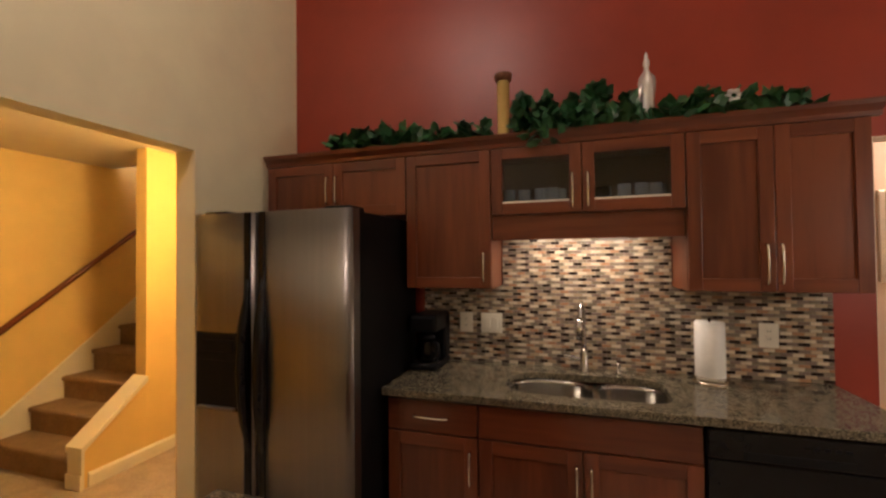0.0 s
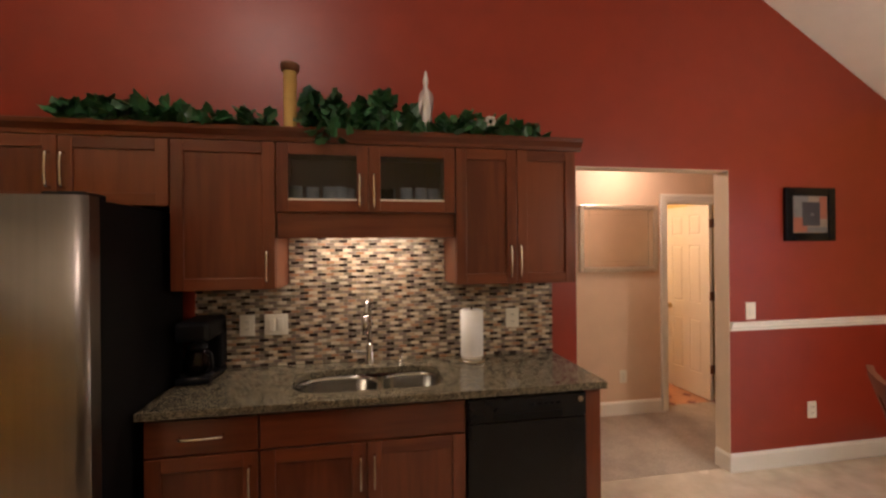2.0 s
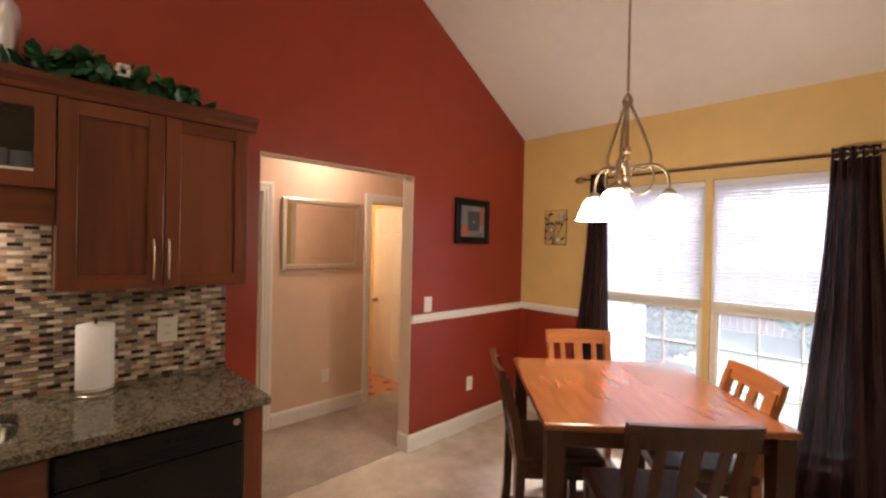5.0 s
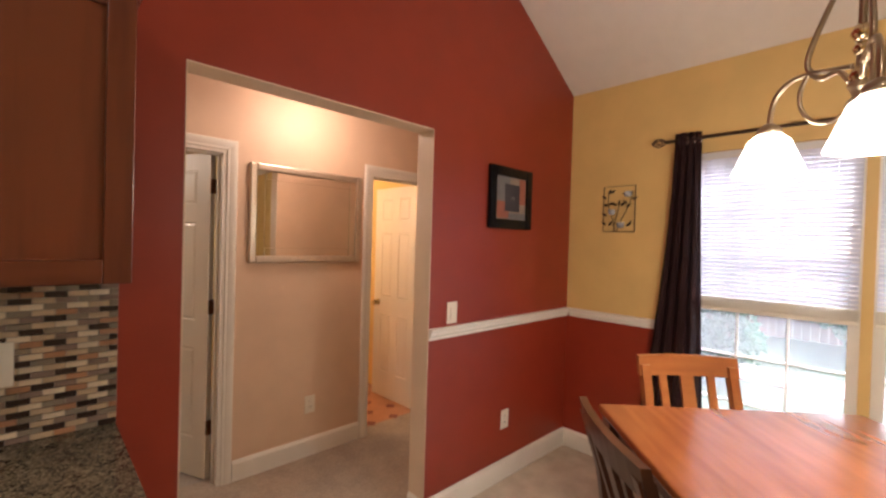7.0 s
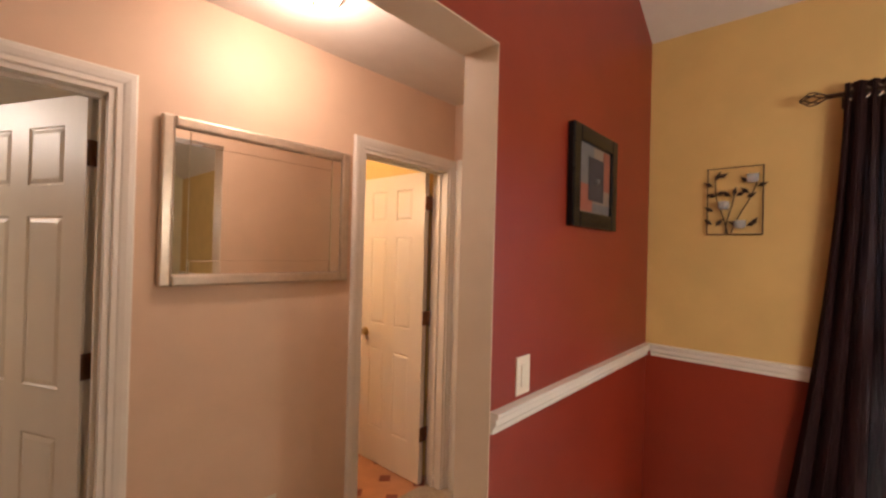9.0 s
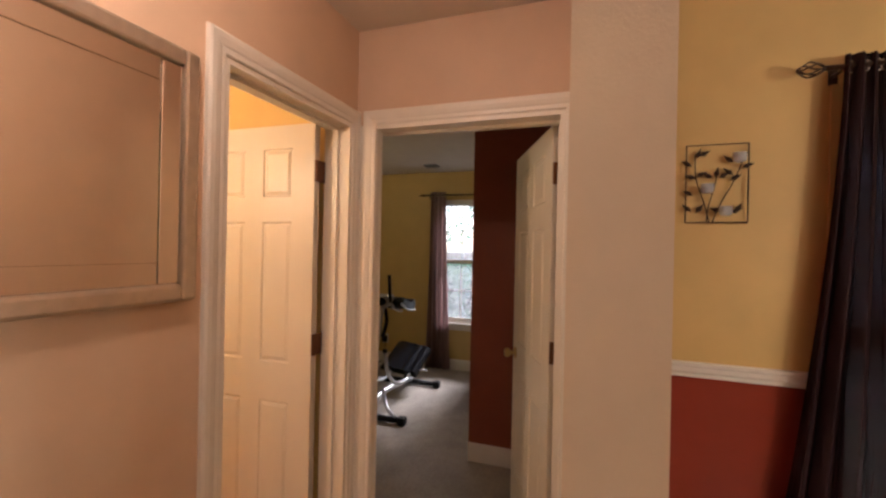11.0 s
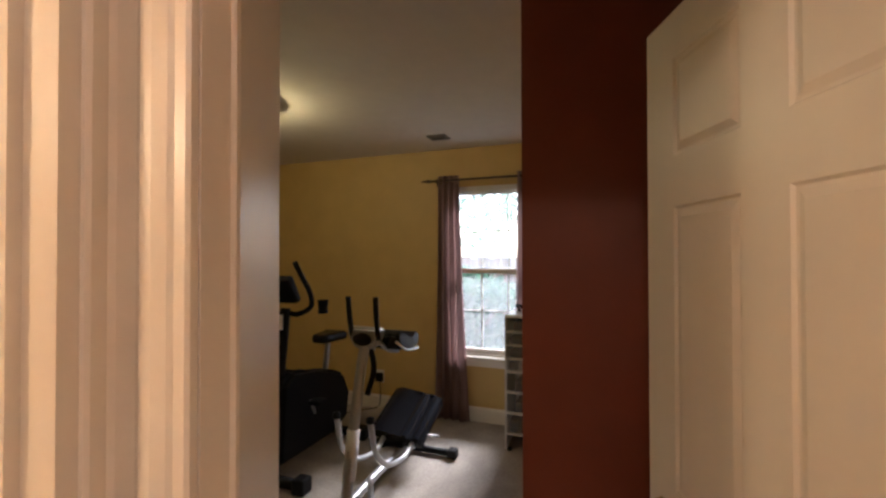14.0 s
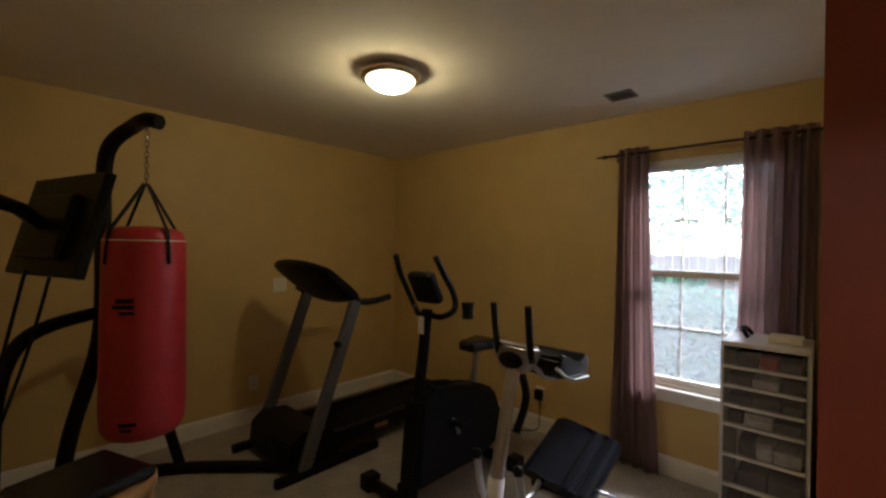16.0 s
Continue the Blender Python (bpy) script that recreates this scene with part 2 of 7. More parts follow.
M["cabin"] = mat("cabinet_inside", (0.16, 0.10, 0.07), 0.6, scale=20)
M["bin"] = mat("frosted_plastic_drawer", (0.46, 0.45, 0.46), 0.35, scale=10, vary=0.08, alpha=0.14)
M["binframe"] = mat("white_plastic", (0.66, 0.65, 0.64), 0.4, scale=20, vary=0.03)
M["clothA"] = mat("folded_dark_cloth", (0.04, 0.04, 0.06), 0.9, scale=30, vary=0.4, bump=0.3)
M["clothB"] = mat("folded_red_cloth", (0.30, 0.03, 0.04), 0.9, scale=30, vary=0.4, bump=0.3)
M["clothC"] = mat("folded_pale_cloth", (0.45, 0.44, 0.48), 0.9, scale=30, vary=0.3, bump=0.3)
M["stoolwood"] = mat("oak_stool", (0.33, 0.17, 0.07), 0.4, scale=20, second=(0.42, 0.24, 0.1), stretch=(1, 1, 0.15))
M["picmat"] = mat("picture_mount", (0.25, 0.19, 0.14), 0.8, scale=20)
M["picA"] = mat("picture_dark", (0.04, 0.035, 0.04), 0.6, scale=20)
M["picB"] = mat("picture_rust", (0.28, 0.09, 0.05), 0.7, scale=20)
M["picC"] = mat("picture_grey", (0.15, 0.14, 0.135), 0.7, scale=20)
M["wire"] = mat("dark_wrought_metal", (0.075, 0.05, 0.034), 0.45, 0.7, scale=60, vary=0.2)
M["grass"] = mat("lawn", (0.05, 0.075, 0.035), 0.95, scale=1.2, second=(0.09, 0.12, 0.06), bump=0.5, bump_scale=60)
M["bush"] = cloth("shrub_leaf", (0.04, 0.11, 0.055), (0.085, 0.20, 0.11), 0.5)
M["bark"] = mat("bark", (0.12, 0.085, 0.06), 0.9, scale=12, vary=0.3, bump=0.6)
M["fence"] = mat("weathered_fence", (0.30, 0.17, 0.13), 0.85, scale=8, vary=0.2, stretch=(1, 1, 0.1), bump=0.3)
M["siding"] = mat("pale_vinyl_siding", (0.42, 0.46, 0.50), 0.5, scale=4, vary=0.04)
M["roof"] = mat("shingle", (0.10, 0.09, 0.085), 0.9, scale=20, vary=0.3)
M["path"] = mat("pink_gravel", (0.42, 0.26, 0.22), 0.95, scale=20, vary=0.25, bump=0.5)


def granite():
    m = bpy.data.materials.new("speckled_granite")
    m.use_nodes = True
    n, l = m.node_tree.nodes, m.node_tree.links
    b = n["Principled BSDF"]
    co = n.new("ShaderNodeTexCoord")
    v = n.new("ShaderNodeTexVoronoi")
    v.inputs["Scale"].default_value = 190
    l.new(co.outputs["Object"], v.inputs["Vector"])
    nz = n.new("ShaderNodeTexNoise")
    nz.inputs["Scale"].default_value = 40
    nz.inputs["Detail"].default_value = 8
    l.new(co.outputs["Object"], nz.inputs["Vector"])
    r1 = n.new("ShaderNodeValToRGB")
    e = r1.color_ramp.elements
    e[0].position, e[0].color = 0.3, (0.035, 0.031, 0.024, 1)
    e[1].position, e[1].color = 0.72, (0.21, 0.18, 0.12, 1)
    x = e.new(0.5)
    x.color = (0.105, 0.087, 0.056, 1)
    sep = n.new("ShaderNodeSeparateColor")
    l.new(v.outputs["Color"], sep.inputs[0])
    mix = n.new("ShaderNodeMath")
    mix.operation = 'MULTIPLY_ADD'
    mix.inputs[1].default_value = 0.45
    l.new(sep.outputs[0], mix.inputs[0])
    mm = n.new("ShaderNodeMath")
    mm.operation = 'MULTIPLY'
    mm.inputs[1].default_value = 0.55
    l.new(nz.outputs[0], mm.inputs[0])
    l.new(mm.outputs[0], mix.inputs[2])
    l.new(mix.outputs[0], r1.inputs[0])
    l.new(r1.outputs[0], b.inputs["Base Color"])
    b.inputs["Roughness"].default_value = 0.12
    return m


M["granite"] = granite()
TILES = [mat("mosaic_" + n, c, r, scale=40, vary=0.15, rand=0.3) for n, c, r in (
    ("umber", (0.035, 0.022, 0.018), 0.12), ("taupe", (0.20, 0.145, 0.115), 0.3), ("sand", (0.45, 0.34, 0.22), 0.35),
    ("cream", (0.60, 0.51, 0.37), 0.3), ("grey", (0.24, 0.205, 0.155), 0.2), ("rust", (0.36, 0.19, 0.10), 0.3))]


# ---- building helpers ----
ORIGIN = {}


def box(bm, x0, x1, y0, y1, z0, z1, bevel=0.0, mi=0):
    vs = [bm.verts.new((x, y, z)) for x in (x0, x1) for y in (y0, y1) for z in (z0, z1)]
    fs = [bm.faces.new([vs[i] for i in q]) for q in ((0, 1, 3, 2), (4, 6, 7, 5), (0, 4, 5, 1), (2, 3, 7, 6), (0, 2, 6, 4), (1, 5, 7, 3))]
    for f in fs:
        f.material_index = mi
    if bevel:
        es = list({e for f in fs for e in f.edges})
        bmesh.ops.bevel(bm, geom=es, offset=bevel, segments=2, affect='EDGES', profile=0.5)
    return bm


def boxbm(*a, **k):
    return box(bmesh.new(), *a, **k)


def cyl(bm, p, q, r0, r1=None, seg=16, caps=True):
    p, q = Vector(p), Vector(q)
    r1 = r0 if r1 is None else r1
    t = (q - p).normalized()
    a = t.orthogonal().normalized()
    b = t.cross(a)
    rings = []
    for c, r in ((p, r0), (q, r1)):
        rings.append([bm.verts.new(c + r * (math.cos(2 * math.pi * i / seg) * a + math.sin(2 * math.pi * i / seg) * b)) for i in range(seg)])
    for i in range(seg):
        f = bm.faces.new((rings[0][i], rings[0][(i + 1) % seg], rings[1][(i + 1) % seg], rings[1][i]))
        f.smooth = True
    if caps:
        bm.faces.new(rings[0][::-1])
        bm.faces.new(rings[1])
    return bm


def cylbm(*a, **k):
    return cyl(bmesh.new(), *a, **k)


def lathe(bm, c, profile, seg=24, axis='z'):
    """profile: (radius, height) from bottom to top round a vertical axis at c."""
    rings = []
    for r, h in profile:
        rings.append([bm.verts.new((c[0] + r * math.cos(2 * math.pi * i / seg), c[1] + r * math.sin(2 * math.pi * i / seg), c[2] + h)) for i in range(seg)])
    for a, b in zip(rings, rings[1:]):
        for i in range(seg):
            f = bm.faces.new((a[i], a[(i + 1) % seg], b[(i + 1) % seg], b[i]))
            f.smooth = True
    if profile[0][0] > 1e-4:
        bm.faces.new(rings[0][::-1])
    if profile[-1][0] > 1e-4:
        bm.faces.new(rings[-1])
    return bm


def lathebm(*a, **k):
    return lathe(bmesh.new(), *a, **k)


def smooth_path(pts, n=6):
    pts = [Vector(p) for p in pts]
    if len(pts) < 3:
        return pts
    out = []
    ext = [2 * pts[0] - pts[1], *pts, 2 * pts[-1] - pts[-2]]
    for i in range(1, len(ext) - 2):
        p0, p1, p2, p3 = ext[i - 1:i + 3]
        for k in range(n):
            t = k / n
            out.append(0.5 * ((2 * p1) + (p2 - p0) * t + (2 * p0 - 5 * p1 + 4 * p2 - p3) * t * t + (3 * p1 - p0 - 3 * p2 + p3) * t ** 3))
    out.append(pts[-1])
    return out


def tube(bm, pts, r, seg=10, curved=True, flat=1.0):
    pts = smooth_path(pts) if curved else [Vector(p) for p in pts]
    t = (pts[1] - pts[0]).normalized()
    a = t.orthogonal().normalized()
    rings = []
    for i, p in enumerate(pts):
        d = (pts[min(i + 1, len(pts) - 1)] - pts[max(i - 1, 0)]).normalized()
        a = (a - a.dot(d) * d).normalized()
        b = d.cross(a)
        rr = r[i * len(r) // len(pts)] if isinstance(r, (list, tuple)) else r
        rings.append([bm.verts.new(p + rr * (math.cos(2 * math.pi * k / seg) * a + flat * math.sin(2 * math.pi * k / seg) * b)) for k in range(seg)])
    for u, v in zip(rings, rings[1:]):
        for k in range(seg):
            f = bm.faces.new((u[k], u[(k + 1) % seg], v[(k + 1) % seg], v[k]))
            f.smooth = True
    bm.faces.new(rings[0][::-1])
    bm.faces.new(rings[-1])
    return bm


def tubebm(*a, **k):
    return tube(bmesh.new(), *a, **k)


def mesh_of(name, bm, material):
    bmesh.ops.recalc_face_normals(bm, faces=bm.faces[:])
    me = bpy.data.meshes.new(name)
    bm.to_mesh(me)
    bm.free()
    for m in (material if isinstance(material, (list, tuple)) else [material]):
        me.materials.append(m)
    return me


def part(name, bm, material, parent, label=""):
    o = ORIGIN.get(parent)
    if o:
        bmesh.ops.translate(bm, verts=bm.verts[:], vec=-Vector(o))
    ob = new(name, mesh_of(name, bm, material))
    ob.parent = parent
    if o:
        ORIGIN[ob] = o
    if label:
        ob["label"] = label
    return ob


def thing(name, label, category, at=(0, 0, 0), turn=0, group="", kind="", world=True):
    """An Empty at the base of a thing. world: its parts are given in the place's own coordinates."""
    ob = new(name)
    ob.empty_display_size = 0.1
    ob.matrix_world = pose(*at, 0, 0, turn)
    if world:
        ORIGIN[ob] = tuple(at)
    return tagged(ob, label, category, group, kind)


def solid(name, bm, material, label, category, group="", kind=""):
    """A thing that is one mesh, its origin at its base."""
    xs = [v.co.copy() for v in bm.verts]
    c = Vector((sum(v.x for v in xs) / len(xs), sum(v.y for v in xs) / len(xs), min(v.z for v in xs)))
    bmesh.ops.translate(bm, verts=bm.verts[:], vec=-c)
    ob = new(name, mesh_of(name, bm, material))
    ob.location = c
    ORIGIN[ob] = tuple(c)
    return tagged(ob, label, category, group, kind)


def struct(name, bm, material, label, category="wall"):
    return solid(name, bm, material, label, category, kind="structure")


def holed(axis, at, thick, lo, hi, z0, z1, holes):
    """A wall in the plane axis = at, at + thick, from lo to hi, with holes (a, b, z0, z1) through it."""
    bm = bmesh.new()
    holes = [(max(a, lo), min(b, hi), max(c, z0), min(d, z1)) for a, b, c, d in holes]
    us = sorted({lo, hi, *[h[0] for h in holes], *[h[1] for h in holes]})
    zs = sorted({z0, z1, *[h[2] for h in holes], *[h[3] for h in holes]})
    vs = {}

    def v(u, z, d):
        if (u, z, d) not in vs:
            vs[u, z, d] = bm.verts.new((at + d * thick, u, z) if axis == 'x' else (u, at + d * thick, z))
        return vs[u, z, d]

    full = {}
    for i in range(len(us) - 1):
        for k in range(len(zs) - 1):
            um, zm = (us[i] + us[i + 1]) / 2, (zs[k] + zs[k + 1]) / 2
            full[i, k] = not any(h[0] < um < h[1] and h[2] < zm < h[3] for h in holes)
    for (i, k), on in full.items():
        if not on:
            continue
        u0, u1, a, b = us[i], us[i + 1], zs[k], zs[k + 1]
        for d in (0, 1):
            bm.faces.new((v(u0, a, d), v(u1, a, d), v(u1, b, d), v(u0, b, d)))
        for (di, dk), (p, q) in (((-1, 0), ((u0, a), (u0, b))), ((1, 0), ((u1, a), (u1, b))), ((0, -1), ((u0, a), (u1, a))), ((0, 1), ((u0, b), (u1, b)))):
            if not full.get((i + di, k + dk), False):
                bm.faces.new((v(*p, 0), v(*q, 0), v(*q, 1), v(*p, 1)))
    return bm


# ---- the rooms ----
RW = 2.5      # kitchen face of the red wall
HN = 3.575     # hall face of the hall's back wall
HE = 3.74     # hall face of the wall to the exercise room
EW = 4.095    # dining face of the window wall
GE = 7.1      # exercise room's window wall
GN = 6.93     # exercise room's back wall
CW = -1.70    # kitchen face of the cream wall
HC, GC = 2.44, 2.45


def ridge_z(x):
    return 2.644 + (EW - x) * 0.604 if x > 0.9 else 4.574 - (0.9 - x) * 0.33


def poly_prism(pts, axis, a, b):
    bm = bmesh.new()
    lo = [bm.verts.new((p[0], a, p[1]) if axis == 'y' else (a, p[0], p[1])) for p in pts]
    hi = [bm.verts.new((p[0], b, p[1]) if axis == 'y' else (b, p[0], p[1])) for p in pts]
    bm.faces.new(lo)
    bm.faces.new(hi[::-1])
    n = len(pts)
    for i in range(n):
        bm.faces.new((lo[i], lo[(i + 1) % n], hi[(i + 1) % n], hi[i]))
    return bm


OPL, OPR, OPZ = 1.535, 2.68, 2.105
red = poly_prism([(CW, 0), (OPL, 0), (OPL, OPZ), (OPR, OPZ), (OPR, 0), (EW, 0), (EW, ridge_z(EW)), (0.9, ridge_z(0.9)), (CW, ridge_z(CW))], 'y', RW, RW + 0.06)
struct("wall_north", red, M["red"], "rust-red painted kitchen wall with a wide opening to the hall")
back = poly_prism([(CW - 0.12, 0), (OPL, 0), (OPL, OPZ), (OPR, OPZ), (OPR, 0), (HE + 0.14, 0), (HE + 0.14, 4.0), (CW - 0.12, 4.0)], 'y', RW + 0.06, RW + 0.12)
struct("wall_hall_south", back, M["hall"], "beige painted hall side of the kitchen wall")
# cream lining of the opening, proud of both faces by a few millimetres
for a_ in ((OPL, OPL + 0.004, 0.0, OPZ), (OPR - 0.004, OPR, 0.0, OPZ), (OPL + 0.004, OPR - 0.004, OPZ - 0.004, OPZ)):
    struct("opening_lining", boxbm(a_[0], a_[1], RW - 0.002, RW + 0.123, a_[2], a_[3]), M["lining"], "tan painted lining of the hall opening", "trim")
struct("wall_west", holed('x', CW - 0.12, 0.12, -3.0, RW, 0, 4.2, [(0.1, 1.66, -1, 2.117)]), M["cream"], "cream painted wall with an opening to the stair foyer")
struct("wall_south", boxbm(CW - 0.12, EW + 0.13, -3.12, -3.0, 0, 4.7), M["cream"], "plain cream wall closing the living area")
W1, W2 = (0.908, 1.707), (0.080, 0.864)
WB, WT = 0.285, 2.10
RAIL = 1.03
struct("wall_east", holed('x', EW, 0.13, -3.0, RW + 0.12, RAIL, 2.75, [(*W1, RAIL - 1, WT), (*W2, RAIL - 1, WT)]), M["yellow"], "yellow painted dining wall above the chair rail")
struct("wall_east_lower", holed('x', EW, 0.13, -3.0, RW + 0.12, 0, RAIL, [(*W1, WB, RAIL + 1), (*W2, WB, RAIL + 1)]), M["red"], "rust-red painted dining wall below the chair rail")
# vaulted ceiling
vc = poly_prism([(EW + 0.2, ridge_z(EW + 0.2)), (0.9, ridge_z(0.9)), (CW - 0.12, ridge_z(CW - 0.12)), (CW - 0.12, ridge_z(CW - 0.12) + 0.1), (0.9, ridge_z(0.9) + 0.1), (EW + 0.2, ridge_z(EW + 0.2) + 0.1)], 'y', -3.1, RW + 0.12)
struct("ceiling", vc, M["ceil"], "sloping white vaulted ceiling over the kitchen", "ceiling")
struct("floor", boxbm(CW - 0.12, EW + 0.13, -3.12, RW + 0.06, -0.1, 0.0), M["kfloor"], "mottled beige glossy vinyl kitchen floor", "floor")

# hall
D1, D2, D3 = (1.23, 1.990), (3.02, 3.695), (2.690, 3.478)
DH = 2.022
struct("wall_hall_north", holed('y', HN, 0.12, 0.8, HE, 0, HC, [(*D1, -1, DH), (*D2, -1, DH)]), M["hall"], "beige painted hall wall with two doorways")
struct("wall_hall_east", holed('x', HE, 0.14, RW + 0.12, GN, 0, GC, [(D3[0], 3.56, -1, DH)]), [M["hall"]], "beige painted wall with the doorway to the exercise room")
struct("wall_hall_west", boxbm(0.7, 0.8, RW + 0.12, HN + 0.12, 0, HC), M["hall"], "plain beige wall closing the hall")
struct("ceiling_hall", boxbm(0.7, HE, RW + 0.12, HN + 0.12, HC, HC + 0.1), M["ceil"], "flat pale hall ceiling", "ceiling")
struct("floor_hall", boxbm(0.7, HE + 0.14, RW + 0.06, HN + 0.12, -0.1, 0.002), M["carpet"], "beige carpet on the hall floor", "floor")

# north bedroom seen past the hall door
struct("wall_bedroom_north", holed('y', 6.6, 0.12, -1.5, 2.57, 0, HC, [(1.0, 1.86, 0.75, 2.1)]), M["gymyellow"], "yellow bedroom wall with a window")
struct("wall_bedroom_west", boxbm(-1.6, -1.5, HN + 0.12, 6.72, 0, HC), M["gymyellow"], "plain yellow bedroom wall")
struct("wall_bedroom_south", boxbm(-1.5, 0.7, HN, HN + 0.12, 0, HC), M["gymyellow"], "plain yellow bedroom wall beside the hall")
struct("wall_bedroom_east", boxbm(2.45, 2.57, HN + 0.12, 6.6, 0, HC), M["gymyellow"], "wall between bedroom and bathroom")
struct("ceiling_bedroom", boxbm(-1.6, HE, HN + 0.12, 6.72, HC, HC + 0.1), M["ceil"], "flat ceiling over bedroom and bathroom", "ceiling")
struct("floor_bedroom", boxbm(-1.6, 2.57, HN + 0.12, 6.72, -0.1, 0.002), M["gcarpet"], "taupe bedroom carpet", "floor")
# bathroom
struct("wall_bath_north", boxbm(2.57, HE, 5.9, 6.0, 0, HC), M["foyer"], "warm yellow bathroom wall")
struct("wall_bath_east", boxbm(HE - 0.006, HE - 0.0006, HN + 0.125, 5.895, 0.002, HC - 0.002), M["foyer"], "warm yellow bathroom wall behind the open door")
fb = struct("floor_bath", boxbm(2.57, HE, HN + 0.12, 5.9, -0.1, 0.003), M["terra"], "terracotta vinyl bathroom floor with dark inset diamonds", "floor")

# exercise room
struct("wall_gym_east", holed('x', GE, 0.14, 3.38, GN + 0.12, 0, GC, [(3.575, 4.39, 0.575, 2.10)]), M["gymyellow"], "yellow painted exercise room wall with a window")
struct("wall_gym_north", boxbm(HE + 0.14, GE, GN, GN + 0.12, 0, GC), M["gymyellow"], "yellow painted exercise room wall")
lin = boxbm(HE + 0.14, HE + 0.146, 3.56, GN, 0, GC)
struct("wall_gym_west", lin, M["gymyellow"], "yellow painted side of the door wall")
struct("wall_closet_west", boxbm(5.0, 5.1, RW + 0.12, 3.38, 0, GC), M["brown"], "rust-brown painted closet wall beside the door")
struct("wall_closet_north", boxbm(5.1, GE + 0.14, 3.28, 3.38, 0, GC), M["gymyellow"], "yellow painted closet wall")
struct("wall_gym_south", boxbm(EW + 0.13, GE + 0.14, RW, RW + 0.12, -0.2, 3.2), M["brown"], "rust-brown painted entry wall of the exercise room")
struct("ceiling_gym", boxbm(HE + 0.14, GE + 0.14, RW + 0.12, GN + 0.12, GC, GC + 0.1), M["ceil"], "flat greyish white exercise room ceiling", "ceiling")
struct("floor_gym", boxbm(HE + 0.14, GE + 0.14, RW + 0.12, GN + 0.12, -0.1, 0.002), M["gcarpet"], "taupe carpet on the exercise room floor", "floor")

# stair foyer
struct("wall_foyer_west", boxbm(-4.22, -4.1, -0.6, 6, 0, 5.0), M["foyer"], "warm yellow stairwell wall with a handrail")
struct("wall_foyer_south", boxbm(-4.1, CW - 0.12, -0.7, -0.6, 0, HC), M["foyer"], "plain warm yellow foyer wall")
struct("wall_stair", boxbm(-3.15, -3.04, 2.43, 6, 0, 5.0), M["foyer"], "warm yellow wall closing the stair flight")
struct("wall_foyer_north", boxbm(-3.04, CW - 0.12, 2.9, 3.0, 0, HC), M["foyer"], "warm yellow foyer wall behind the refrigerator wall")
struct("wall_foyer_east", boxbm(CW - 0.126, CW - 0.12, 1.66, 2.9, 0, HC), M["foyer"], "warm yellow foyer side of the kitchen wall")
struct("ceiling_foyer", boxbm(-4.1, CW - 0.12, -0.6, 2.9, HC, HC + 0.1), M["ceil"], "flat foyer ceiling", "ceiling")
struct("wall_stair_top", boxbm(-4.1, -3.15, 5.9, 6.0, 0, 5.0), M["foyer"], "warm yellow wall at the top of the stairs")
struct("ceiling_stair", boxbm(-4.22, -3.04, 2.9, 6.0, 5.0, 5.1), M["ceil"], "high ceiling over the stairs", "ceiling")
struct("floor_foyer", boxbm(-4.22, CW - 0.12, -0.7, 3.0, -0.1, 0.001), M["carpet"], "beige foyer floor", "floor")


# ---- trim ----
def base_x(x, y0, y1, side, name="baseboard", h=0.13):
    bm = poly_prism([(x, 0.002), (x + side * 0.015, 0.002), (x + side * 0.015, h - 0.02), (x + side * 0.006, h), (x, h)], 'y', y0, y1)
    return struct(name, bm, M["white"], "white painted moulded baseboard", "baseboard")


def base_y(y, x0, x1, side, h=0.13):
    bm = poly_prism([(y, 0.002), (y + side * 0.015, 0.002), (y + side * 0.015, h - 0.02), (y + side * 0.006, h), (y, h)], 'x', x0, x1)
    return struct("baseboard", bm, M["white"], "white painted moulded baseboard", "baseboard")


base_y(RW, OPR, EW, -1)
base_x(OPR, RW - 0.015, RW + 0.12, -1)
base_x(EW, -3, RW - 0.015, -1)
base_y(HN, D1[1] + 0.065, D2[0] - 0.065, -1)
base_y(GN, HE + 0.15, GE, -1)
base_x(GE, 3.38, GN - 0.015, -1)
base_x(5.0, RW + 0.12, 3.38, -1)
base_x(HE + 0.146, 3.6, GN - 0.015, 1)
base_x(-3.04, 2.02, 2.9, 1, h=0.10)


def rail_profile(d, side):
    return [(d, 0.985), (d + side * 0.012, 0.985), (d + side * 0.012, 1.0), (d + side * 0.022, 1.01), (d + side * 0.022, 1.028), (d + side * 0.030, 1.035), (d + side * 0.030, 1.047), (d, 1.047)]


struct("chair_rail", poly_prism(rail_profile(RW, -1), 'x', OPR, EW), M["white"], "white moulded chair rail on the red wall", "trim")
struct("chair_rail", poly_prism(rail_profile(EW, -1), 'y', W1[1] + 0.04, RW - 0.03), M["white"], "white moulded chair rail between yellow and red paint", "trim")
struct("chair_rail", poly_prism(rail_profile(EW, -1), 'y', -3, W2[0] - 0.04), M["white"], "white moulded chair rail between yellow and red paint", "trim")


